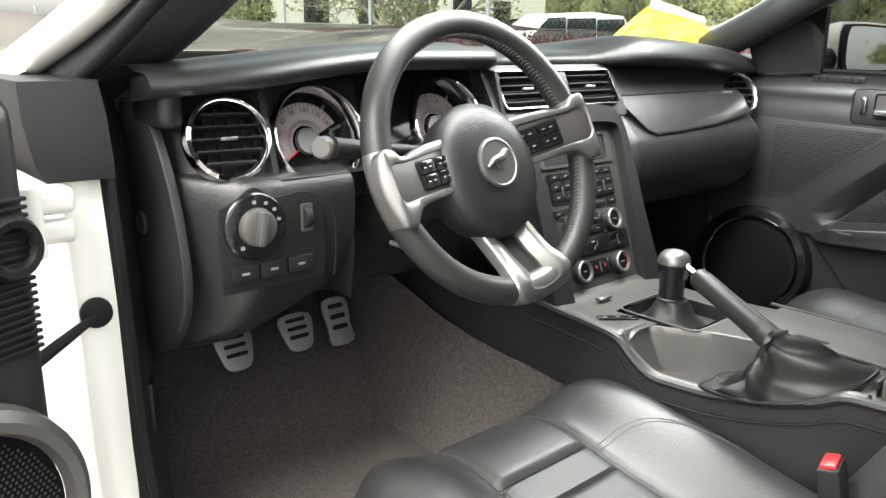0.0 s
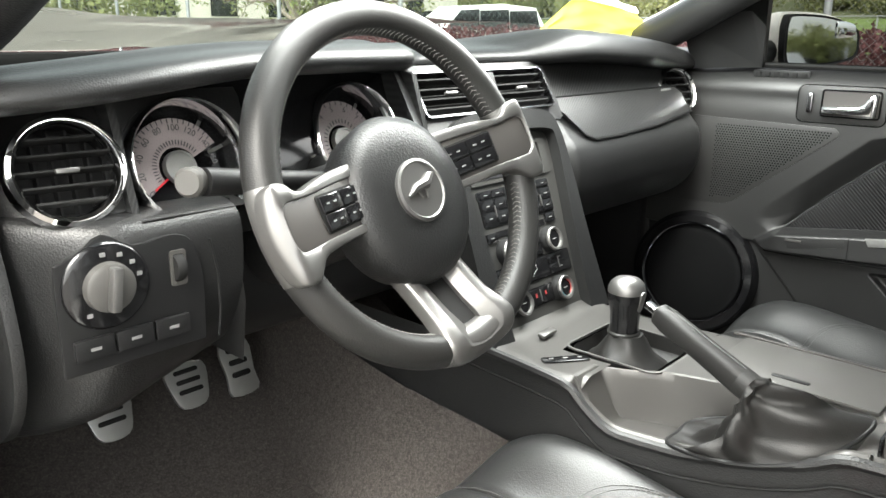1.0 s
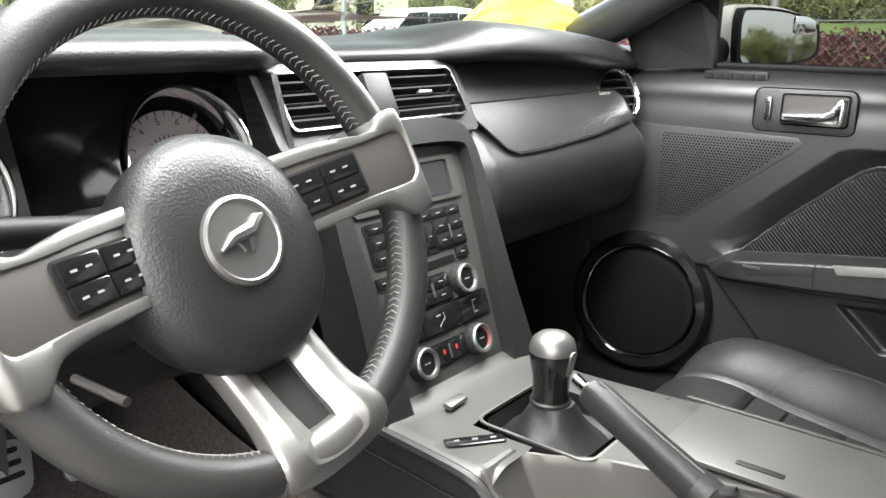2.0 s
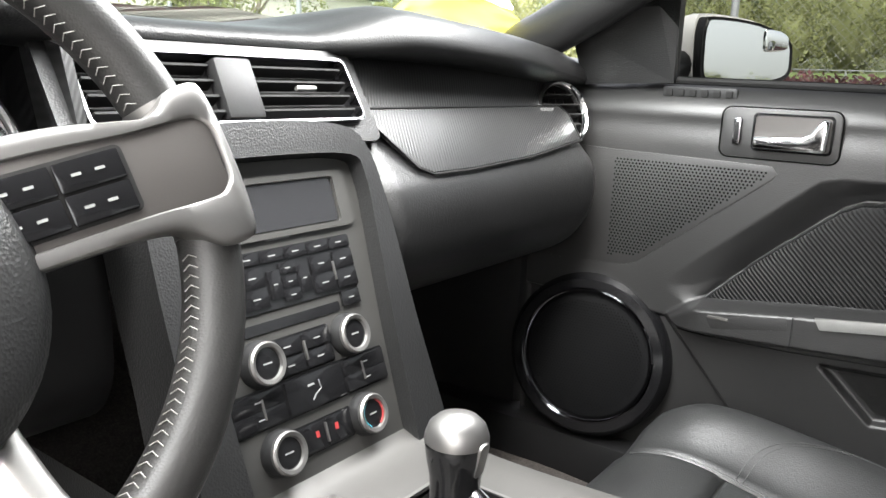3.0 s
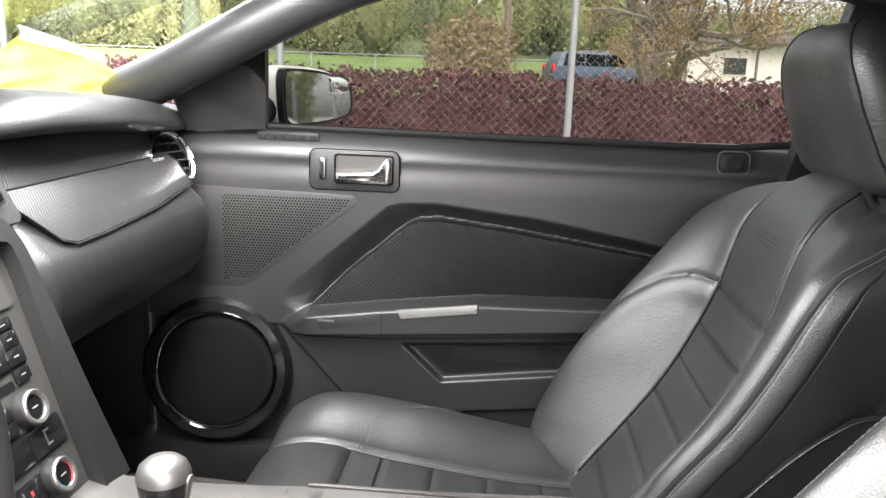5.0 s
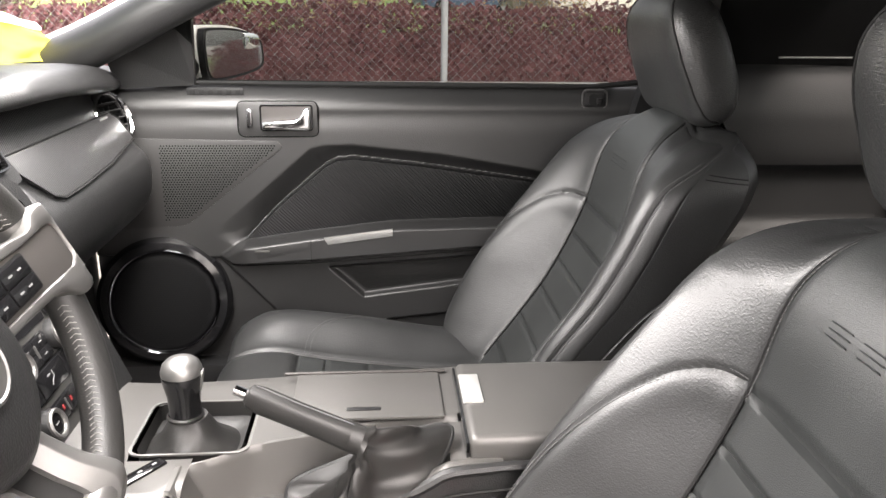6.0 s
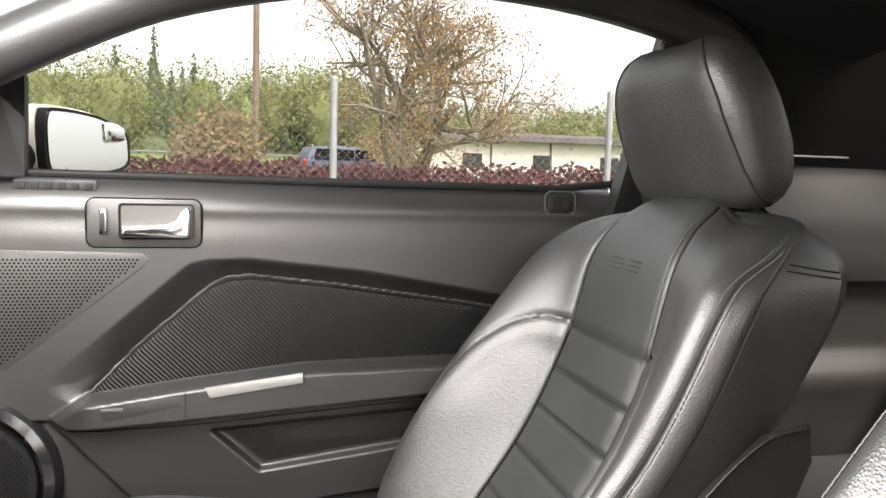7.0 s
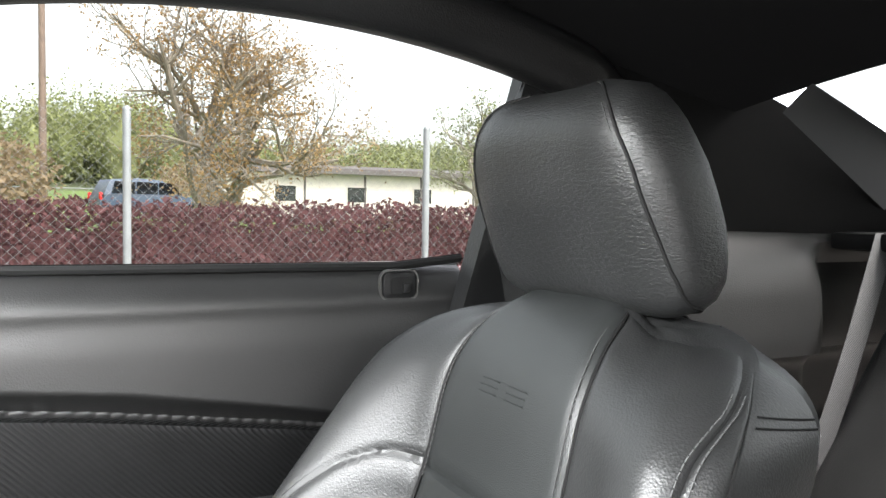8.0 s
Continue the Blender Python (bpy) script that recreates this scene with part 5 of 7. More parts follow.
RECESS = [(0.064, 0.642), (-0.150, 0.826), (-0.175, 0.832), (-0.237, 0.834), (-0.418, 0.815), (-0.633, 0.777), (-0.88, 0.72), (-0.88, 0.66), (-0.54, 0.66), (-0.32, 0.655), (-0.15, 0.638), (0.015, 0.618)]
INSERT = [(-0.006, 0.628), (-0.081, 0.704), (-0.180, 0.790), (-0.205, 0.802), (-0.240, 0.805), (-0.374, 0.79), (-0.604, 0.756), (-0.84, 0.715), (-0.84, 0.66), (-0.50, 0.66), (-0.32, 0.65), (-0.177, 0.63)]
ARM = [(0.041, 0.598), (-0.008, 0.628), (-0.148, 0.647), (-0.32, 0.667), (-0.54, 0.672), (-0.88, 0.668), (-0.88, 0.628), (-0.52, 0.620), (-0.156, 0.594), (0.018, 0.584)]
POCKET = [(-0.185, 0.567), (-0.256, 0.501), (-0.471, 0.528), (-0.80, 0.57), (-0.80, 0.615), (-0.498, 0.588)]
LOWER = [(0.047, 0.592), (-0.070, 0.462), (-0.28, 0.440), (-0.88, 0.50), (-0.88, 0.25), (0.30, 0.25), (0.30, 0.60)]


def door_relief(py, pz):
    x = np.full(py.shape, 0.694)
    x += 0.042 * np.clip((pz - 0.902) / 0.053, 0, 1) ** 1.7            # rounded top edge
    x += 0.004 * np.exp(-((pz - 0.893) / 0.020) ** 2)                 # soft hollow under it
    d_r, d_i = poly_dist(RECESS, py, pz), poly_dist(INSERT, py, pz)
    fall = np.clip(-d_r, 0, None) / (np.clip(-d_r, 0, None) + np.clip(d_i, 0, None) + 1e-6)
    inside = np.clip(-d_i / 0.014, 0, 1)
    trough = 0.036 * fall ** 1.15 * np.clip((0.055 - py) / 0.11, 0, 1)
    pad = 0.036 * np.clip((0.055 - py) / 0.11, 0, 1) - 0.030 * np.clip((0.055 - py) / 0.11, 0, 1) * np.sqrt(1 - (1 - inside) ** 2)              # padded insert with a rounded edge
    x += np.where(d_i < 0, pad, trough)
    arm = ramp_in(poly_dist(ARM, py, pz), 0.012)
    x = x * (1 - arm) + (0.694 - 0.045 * np.sin(np.clip((0.058 - py) / 0.085, 0, 1) * np.pi / 2)) * arm
    x += 0.012 * ramp_in(poly_dist(POCKET, py, pz), 0.008)
    x += 0.012 * ramp_in(poly_dist(LOWER, py, pz), 0.005)
    return x


def door_panel(name, parent, flip, label):
    ny, nz = 430, 290
    ys, zs = np.linspace(0.30, -0.84, ny), np.linspace(0.25, 0.955, nz)
    gy, gz = np.meshgrid(ys, zs, indexing="ij")
    gx = door_relief(gy, gz)
    co = np.stack([gx * flip, gy, gz], -1).reshape(-1, 3)
    idx = np.arange(ny * nz).reshape(ny, nz)
    faces = np.stack([idx[:-1, :-1], idx[1:, :-1], idx[1:, 1:], idx[:-1, 1:]], -1).reshape(-1, 4)
    me = bpy.data.meshes.new(name)
    me.from_pydata(co.tolist(), [], faces.tolist())
    me.polygons.foreach_set("use_smooth", [True] * len(me.polygons))
    me.materials.append(VINYL_DOOR)
    ob = new(name, me)
    ob.parent = parent
    ob.matrix_parent_inverse = Matrix.Translation(parent.location).inverted()
    return tagged(ob, label)


DOOR = thing("passenger_door", (0.75, -0.3, 0.3), "closed passenger door with black moulded vinyl panel", "car door")
panel = door_panel("door_panel", DOOR, 1, "moulded black vinyl door panel")


def plate(outline, x, depth, bev=0.0):
    """A plate on the door from an outline in y and z, depth into the cabin."""
    return prism([(-a, b) for a, b in outline], axes_at((x, 0, 0), (0, -1, 0), (0, 0, 1)), depth, bev)


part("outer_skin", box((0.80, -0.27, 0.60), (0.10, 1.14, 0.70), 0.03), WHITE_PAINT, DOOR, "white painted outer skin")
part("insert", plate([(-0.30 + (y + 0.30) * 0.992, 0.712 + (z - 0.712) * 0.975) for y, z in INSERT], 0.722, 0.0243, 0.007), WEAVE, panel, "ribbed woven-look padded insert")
part("mesh_grille", plate([(0.30, 0.852), (0.163, 0.847), (-0.085, 0.842), (-0.094, 0.832), (-0.088, 0.822), (0.10, 0.672), (0.12, 0.664), (0.30, 0.655)], 0.6955, 0.0022, 0.001), VINYL_DOOR, panel, "perforated triangular speaker grille")
GRILLE = [(0.155, 0.840), (-0.080, 0.836), (-0.086, 0.828), (0.10, 0.680), (0.155, 0.672)]
hy, hz = np.meshgrid(np.arange(-0.09, 0.155, 0.0058), np.arange(0.672, 0.842, 0.0050), indexing="ij")
hy = hy + 0.0029 * (np.arange(hy.shape[1]) % 2)[None, :]
keep = poly_dist(GRILLE, hy, hz) < -0.003
hb_ = bmesh.new()
for y_, z_ in zip(hy[keep], hz[keep]):
    hb_.faces.new([hb_.verts.new((0.6931, y_ + 0.0017 * math.cos(radians(60 * q)), z_ + 0.0017 * math.sin(radians(60 * q)))) for q in range(6)])
tagged(part("grille_holes", hb_, HOLE, panel), kind="stuff")
bz2 = part("handle_bezel", plate(rounded(0.158, 0.069, 0.012, cx=-0.089, cy=0.8865), 0.6945, 0.0012, 0.0008), VINYL_DOOR, panel, "black door-handle bezel")
part("handle_cup", frame_plate(rounded(0.106, 0.053, 0.006, cx=0.1065, cy=0.889), rounded(0.100, 0.047, 0.005, cx=0.1065, cy=0.889), axes_at((0.6935, 0, 0), (0, -1, 0), (0, 0, 1)), 0.0035), GLOSS, bz2)
part("bezel_line", frame_plate(rounded(0.163, 0.074, 0.014, cx=0.089, cy=0.8865), rounded(0.159, 0.070, 0.0125, cx=0.089, cy=0.8865), axes_at((0.6945, 0, 0), (0, -1, 0), (0, 0, 1)), 0.0012), HOLE, bz2)
part("cup_floor", prism(rounded(0.100, 0.047, 0.005, cx=0.1065, cy=0.889), axes_at((0.6935, 0, 0), (0, -1, 0), (0, 0, 1)), 0.0020), DARK_SATIN, bz2)
part("door_handle", prism([(0.059, 0.8675), (0.149, 0.8655), (0.154, 0.869), (0.1555, 0.909), (0.148, 0.911), (0.140, 0.903), (0.133, 0.892), (0.123, 0.886), (0.059, 0.883)], axes_at((0.6905, 0, 0), (0, -1, 0), (0, 0, 1)), 0.016, 0.0055, 4), CHROME, bz2, "polished chrome pull handle")
part("lock_button", box((0.690, -0.0325, 0.8885), (0.006, 0.011, 0.038), 0.003), DARK_CHROME, bz2)
part("lock_face", box((0.6868, -0.0325, 0.8885), (0.003, 0.006, 0.026), 0.001), PLASTIC, bz2)
dv = part("demister_vent", plate(rounded(0.112, 0.018, 0.004, cx=0.035, cy=0.938), 0.7145, 0.004, 0.001), PLASTIC, panel, "slim side-window demister vent")
for k in range(6):
    part("slat", box((0.7092, 0.080 - 0.018 * k, 0.938), (0.003, 0.010, 0.010), 0.001), RUBBER, dv)
part("pull_ring", frame_plate(rounded(0.054, 0.041, 0.012, cx=0.740, cy=0.927), rounded(0.0495, 0.0365, 0.010, cx=0.740, cy=0.927), axes_at((0.7035, 0, 0), (0, -1, 0), (0, 0, 1)), 0.006), SILVER, panel, "thin bright rim of the lock pull")
pl = part("lock_pull", plate(rounded(0.046, 0.034, 0.008, cx=-0.740, cy=0.927), 0.704, 0.008, 0.003), PLASTIC, panel, "small lock pull in a black ring")
part("pull_hole", plate(rounded(0.030, 0.022, 0.006, cx=-0.742, cy=0.927), 0.6965, 0.002), RUBBER, pl)
part("pull_knob", box((0.693, -0.748, 0.924), (0.006, 0.010, 0.012), 0.002), PLASTIC, pl)
# armrest top plates and pull
part("armrest_switch_plate", prism([(0.030, 0.618), (0.140, 0.640), (0.144, 0.622), (0.040, 0.602)], axes_at((0.6502, 0, 0), (0, -1, 0), (0, 0, 1)), 0.0016, 0.001), VINYL_DOOR, panel, "window switch plate")
part("window_switch", box((0.6478, -0.048, 0.620), (0.002, 0.030, 0.005), 0.0008), GREY_METAL, panel)
part("armrest_gap", box((0.6525, -0.149, 0.620), (0.009, 0.0016, 0.044)), RUBBER, panel)
part("pull_strip", prism([(0.176, 0.648), (0.318, 0.666), (0.318, 0.651), (0.184, 0.633)], axes_at((0.6510, 0, 0), (0, -1, 0), (0, 0, 1)), 0.006, 0.001), BRUSHED, panel, "silver armrest pull strip")
part("pocket_face", plate([(-0.205, 0.562), (-0.262, 0.512), (-0.471, 0.538), (-0.80, 0.578), (-0.80, 0.605), (-0.498, 0.582)], 0.708, 0.002, 0.0), RUBBER, panel)
spm = axes_at((0.686, 0.166, 0.502), (0.12, -1, 0), (0.12, 0, 1))
sk = part("door_speaker", revolve([(0.140, -0.03), (0.138, 0.010), (0.128, 0.022), (0.114, 0.024), (0.110, 0.016)], spm, 56), GLOSS, panel, "round door speaker with a chrome ring")
part("chrome_ring", revolve([(0.104, 0.014), (0.107, 0.022), (0.111, 0.0255), (0.115, 0.022)], spm, 64), SMOKED_CHROME, sk)
part("speaker_grille", revolve([(0.0, 0.018), (0.06, 0.0175), (0.098, 0.015), (0.105, 0.012)], spm, 48), CLOTH, sk, "perforated black grille")
hb_ = bmesh.new()
for i in range(-18, 19):
    for j in range(-20, 21):
        px, pz_ = (i + 0.5 * (j % 2)) * 0.0054, j * 0.0047
        if math.hypot(px, pz_) < 0.094:
            vs_ = [hb_.verts.new(spm @ Vector((px + 0.0014 * math.cos(radians(60 * q)), pz_ + 0.0014 * math.sin(radians(60 * q)), 0.0188))) for q in range(6)]
            hb_.faces.new(vs_)
tagged(part("grille_holes", hb_, HOLE, sk), kind="stuff")
part("arm_line", tube([(0.678, 0.018, 0.5825), (0.6575, -0.03, 0.587), (0.6515, -0.156, 0.5925), (0.6515, -0.34, 0.6055), (0.6515, -0.52, 0.6185)], 0.0013, 6), HOLE, panel)
seal = part("window_seal", tube([(0.722, 0.16, 0.957), (0.722, -0.30, 0.953), (0.722, -0.74, 0.950), (0.720, -0.84, 0.960)], 0.006, 8), RUBBER, DOOR)

# side glass of the passenger door
def side_glass(flip, y0=0.12, y1=-0.93):
    return surf(lambda u, v: (flip * (0.722 - 0.115 * v - 0.03 * v * v), y0 + (y1 - y0) * u, 0.95 + (0.30 - 0.02 * (2 * u - 1) ** 2) * v), 10, 8)


gl = part("window_glass", side_glass(1), TINTED, DOOR, "clear raised side window")
gl.visible_shadow = False

# door mirror
MR = thing("door_mirror", (0.90, 0.02, 0.95), "white-capped passenger door mirror on a black stalk", "car mirror")
mm = axes_at((0.897, 0.026, 1.008), (0.88, -0.47, 0.0), (0.0, 0.0, 1)) @ pose(0, 0, 0, -2.5)    # z of this frame points back to the driver
mo = smooth_line([(-0.098, -0.060, 0), (-0.104, 0.0, 0), (-0.100, 0.046, 0), (-0.08, 0.058, 0), (0.02, 0.052, 0), (0.092, 0.026, 0), (0.104, -0.01, 0), (0.096, -0.046, 0), (0.04, -0.062, 0), (-0.06, -0.070, 0)], 4, True)
mo = [Vector((q.x * 0.98, q.y * 0.86, 0)) for q in mo]
mi = [(p.x * 0.93, p.y * 0.90) for p in mo]
part("housing", loft([[mm @ Vector((p.x * k, p.y * k, z)) for p in mo] for k, z in ((0.90, 0.0), (1.0, 0.004), (1.03, -0.02), (0.96, -0.07), (0.70, -0.11), (0.3, -0.13))]), PLASTIC, MR)
part("housing_cap", loft([[mm @ Vector((p.x * k, p.y * k + 0.004, z)) for p in mo] for k, z in ((1.04, -0.012), (1.06, -0.03), (0.99, -0.075), (0.72, -0.116), (0.3, -0.138))]), WHITE_PAINT, MR, "white painted cap")
part("mirror_glass", prism(mi, mm @ pose(0, 0, 0.001, 0, 0, 0), 0.003), MIRROR, MR, "silvered mirror glass")
part("blind_spot_mirror", prism([(p[0] * 0.28 + 0.060, p[1] * 0.36 + 0.020) for p in mi], mm @ pose(0, 0, 0.0042), 0.003, 0.001), MIRROR, MR, "small convex blind-spot mirror")
part("stalk", tube([(0.74, 0.115, 0.962), (0.78, 0.112, 0.972), (0.84, 0.105, 0.985)], 0.024, 12), PLASTIC, MR)

# driver's door, swung open
DD = thing("driver_door", (-0.86, 0.24, 0.3), "open driver's door with ribbed trim and speaker", "car door")
DD.rotation_euler = (0, 0, radians(-68))
bpy.context.view_layer.update()


def dpart(name, bm, mt, lab="", parent=None):
    """Built closed, hinge at the thing's place, then swung with the thing."""
    ob = new(name, finish(name, bm, mt))
    ob.parent = parent or DD
    if parent is None:
        ob.matrix_parent_inverse = Matrix.Translation(DD.location).inverted()
    return tagged(ob, lab)


dp = dpart("door_panel", box((-0.80, -0.39, 0.60), (0.09, 1.12, 0.72), 0.03, seg=4), VINYL_DOOR, "moulded black vinyl door panel")
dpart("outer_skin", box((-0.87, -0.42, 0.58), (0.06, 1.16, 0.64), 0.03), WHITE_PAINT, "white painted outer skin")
for k in range(20):
    dpart("trim_rib", box((-0.754, 0.055, 0.712 + 0.0078 * k), (0.006, 0.215, 0.0042), 0.0015), PLASTIC)
twm = axes_at((-0.757, 0.142, 0.815), (0, 1, 0), (0, 0, 1))
tw = dpart("tweeter", revolve([(0.0, 0.004), (0.018, 0.004), (0.021, 0.012), (0.028, 0.013), (0.032, 0.006), (0.033, 0.0)], twm, 32), PLASTIC, "small round tweeter")
dsm = axes_at((-0.757, 0.052, 0.545), (0, 1, 0), (0, 0, 1))
dpart("door_speaker", revolve([(0.108, 0.012), (0.113, 0.024), (0.124, 0.026), (0.134, 0.018), (0.138, 0.0)], dsm, 56), GREY_METAL, "satin ring round the door speaker")
dpart("speaker_grille", revolve([(0.0, 0.014), (0.06, 0.013), (0.108, 0.011)], dsm, 48), CLOTH, "black speaker grille")
hb_ = bmesh.new()
for i in range(-16, 17):
    for j in range(-18, 19):
        px, pz_ = (i + 0.5 * (j % 2)) * 0.0062, j * 0.0054
        if math.hypot(px, pz_) < 0.100:
            hb_.faces.new([hb_.verts.new(dsm @ Vector((px + 0.0019 * math.cos(radians(60 * q)), pz_ + 0.0019 * math.sin(radians(60 * q)), 0.0150))) for q in range(6)])
tagged(dpart("grille_holes", hb_, VINYL_DOOR), kind="stuff")

# ---- car body: floor, pillars, roof, glass, bonnet ----
BODY = thing("car_body", (0, 0, 0.2), "white coupe body with black inner trim", "car")


def bpart(name, bm, mt, lab="", angle=38):
    return part(name, bm, mt, BODY, lab, angle)


def floor_z(x, y):
    z = 0.285 + 0.012 * noise.noise(Vector((x * 6, y * 6, 0)))
    if y > 0.42:
        z += (y - 0.42) * 0.75
    return z


bpart("carpet", surf(lambda u, v: (-0.70 + 1.40 * u, -1.4 + 2.25 * v, floor_z(-0.70 + 1.40 * u, -1.4 + 2.25 * v)), 60, 90), CARPET, "dusty charcoal carpet")
# top edge of the carpet on the tunnel: y, z
TUNNEL = [(-0.40, 0.46), (0.0, 0.478), (0.12, 0.487), (0.21, 0.493), (0.30, 0.505), (0.50, 0.56), (0.84, 0.62)]
for sg in (-1, 1):
    bpart("tunnel_carpet", surf(lambda u, v: ((lambda y: (sg * (0.245 - (0.079 if sg < 0 else 0.102) * math.sin(v * math.pi / 2)), y, 0.275 + (lerp_rows(TUNNEL, y)[0] - 0.275) * v))(-0.40 + 1.24 * u)), 60, 14), CARPET, "charcoal carpet on the centre tunnel")
CRUMBS = thing("debris", (-0.47, 0.16, 0.29), "pale crumbs on the driver's carpet", "debris", kind="stuff")
rng = np.random.default_rng(4)
for i in range(9):
    x_, y_ = -0.47 + rng.normal() * 0.05, 0.15 + rng.normal() * 0.06
    part("crumb", box((x_, y_, floor_z(x_, y_) + 0.002), (0.004 + 0.003 * rng.random(), 0.004, 0.003), 0.001), PAPER, CRUMBS)
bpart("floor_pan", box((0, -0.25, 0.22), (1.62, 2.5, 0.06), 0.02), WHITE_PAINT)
bpart("firewall", surf(lambda u, v: (-0.72 + 1.44 * u, 0.82 - 0.05 * v, 0.55 + 0.42 * v), 4, 4), RUBBER)
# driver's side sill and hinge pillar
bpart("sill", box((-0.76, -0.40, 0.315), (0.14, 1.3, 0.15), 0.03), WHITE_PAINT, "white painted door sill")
bpart("sill_trim", box((-0.695, -0.42, 0.345), (0.05, 1.26, 0.10), 0.02), PLASTIC, "black sill trim")
bpart("sill_trim", box((0.700, -0.25, 0.305), (0.08, 1.5, 0.11), 0.02), PLASTIC, "black sill trim")
bpart("sill", box((0.805, -0.40, 0.290), (0.12, 1.3, 0.15), 0.03), WHITE_PAINT, "white painted door sill")
PIL = [(-0.832, 0.30), (-0.820, 0.240), (-0.800, 0.232), (-0.776, 0.235), (-0.772, 0.26), (-0.772, 0.42), (-0.832, 0.42)]
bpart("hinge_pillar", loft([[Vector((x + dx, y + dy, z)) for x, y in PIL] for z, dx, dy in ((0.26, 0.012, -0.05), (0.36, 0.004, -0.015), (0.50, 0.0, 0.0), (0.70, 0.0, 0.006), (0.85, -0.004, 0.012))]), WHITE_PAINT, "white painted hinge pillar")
bpart("pillar_cap", loft([[Vector((x, y, z)) for x, y in ((-0.850 - a, 0.235 + b), (-0.768, 0.228 + b), (-0.762, 0.26), (-0.762, 0.46), (-0.850 - a, 0.46))] for z, a, b in ((0.850, -0.010, 0.0), (0.870, 0.0, 0.0), (0.92, 0.006, 0.010), (0.96, 0.002, 0.03))]), PLASTIC, "black cover above the hinge pillar")
bpart("pillar_seal", tube(smooth_line([(-0.772, 0.20, 0.26), (-0.768, 0.235, 0.45), (-0.768, 0.25, 0.65), (-0.772, 0.27, 0.86), (-0.770, 0.33, 0.945), (-0.755, 0.26, 0.99), (-0.705, 0.02, 1.115), (-0.635, -0.16, 1.18), (-0.59, -0.42, 1.205)], 5), 0.010, 10), RUBBER, "black door seal")
KP = [(-0.774, 0.240), (-0.766, 0.230), (-0.756, 0.234), (-0.704, 0.335), (-0.700, 0.36), (-0.700, 0.60), (-0.783, 0.60)]
bpart("kick_panel", loft([[Vector((x + dx, y + dy, z)) for x, y in KP] for z, dx, dy in ((0.27, 0.012, -0.06), (0.36, 0.006, -0.02), (0.50, 0.0, 0.0), (0.70, -0.002, 0.01), (0.88, -0.004, 0.025), (0.945, -0.004, 0.06))]), VINYL_DOOR, "black kick panel and pillar trim")
bpart("fuse_cover", box((0, 0, 0), (0.010, 0.045, 0.07), 0.003, m=pose(-0.722, 0.300, 0.525, 0, 0, -30)), PLASTIC)
bpart("kick_panel", box((0.735, 0.52, 0.50), (0.05, 0.40, 0.60), 0.02), PLASTIC, "black kick panel")
bpart("door_hinge", merge(box((-0.848, 0.222, 0.835), (0.055, 0.04, 0.030), 0.010, seg=3), box((-0.846, 0.226, 0.800), (0.050, 0.04, 0.028), 0.010, seg=3), tube([(-0.866, 0.208, 0.775), (-0.866, 0.208, 0.852)], 0.012, 12)), WHITE_PAINT, "white painted door hinge")
bpart("check_strap", tube([(-0.803, 0.232, 0.688), (-0.850, 0.205, 0.675), (-0.93, 0.155, 0.655)], lambda t: 0.005 + 0.004 * t, 8), RUBBER, "black door check strap")
bpart("strap_socket", revolve([(0.0, 0.006), (0.012, 0.006), (0.018, 0.002), (0.019, -0.004)], ring_frame((-0.803, 0.2325, 0.690), (-0.1, -1, 0)), 20), RUBBER)

# A pillars: lower end, middle, roof
AP_TAIL = [(0.575, -0.16, 1.207), (0.55, -0.42, 1.248), (0.545, -0.66, 1.243), (0.575, -0.90, 1.205), (0.615, -1.00, 1.165)]
AP_LEFT = [(0.770, 0.56, 0.905), (0.696, 0.27, 1.022), (0.642, 0.02, 1.150)]
AP_RIGHT = [(0.715, 0.56, 0.915), (0.655, 0.27, 1.020), (0.61, 0.02, 1.140)]
for sg in (-1, 1):
    ln = smooth_line([(sg * x, y, z) for x, y, z in (AP_LEFT if sg < 0 else AP_RIGHT) + AP_TAIL], 5)
    rings = []
    for i, p in enumerate(ln):
        t = (ln[min(i + 1, len(ln) - 1)] - ln[max(i - 1, 0)]).normalized()
        out = Vector((sg, 0, 0.4)).normalized()
        out = (out - t * out.dot(t)).normalized()
        up = t.cross(out) * sg
        k = i / (len(ln) - 1)
        a, b = (0.050 - 0.012 * min(1, k * 2.6), 0.042 - 0.008 * min(1, k * 2)) if sg < 0 else (0.038, 0.058 - 0.024 * min(1, k * 2))
        rings.append([p + out * b * math.copysign(abs(math.cos(w)) ** 0.8, math.cos(w)) + up * a * math.copysign(abs(math.sin(w)) ** 0.8, math.sin(w)) for w in (2 * math.pi * j / 16 for j in range(16))])
    bpart("roof_pillar", loft(rings), VINYL, "grey-black windscreen pillar and roof rail trim")
    bpart("outer_pillar", tube([p + Vector((sg * 0.052, 0.016, 0.026)) for p in ln], 0.024, 12), WHITE_PAINT)
bpart("mirror_triangle", loft([[Vector((x + d, y, z)) for x, y, z in ((0.700, 0.22, 0.945), (0.706, 0.074, 0.952), (0.672, 0.062, 1.09), (0.66, 0.10, 1.10), (0.68, 0.24, 1.03))] for d in (0.0, 0.02)]), VINYL, "black mirror-base triangle")

# roof lining, quarter panels, rear
QUARTER = [(0.30, 0.625), (0.55, 0.612), (0.600, 0.606), (0.625, 0.600), (0.650, 0.606), (0.668, 0.622), (0.685, 0.634), (0.775, 0.636), (0.792, 0.630), (0.806, 0.606), (0.83, 0.602), (0.90, 0.606), (0.94, 0.617), (0.970, 0.634), (0.992, 0.655), (1.006, 0.690)]   # height, half width


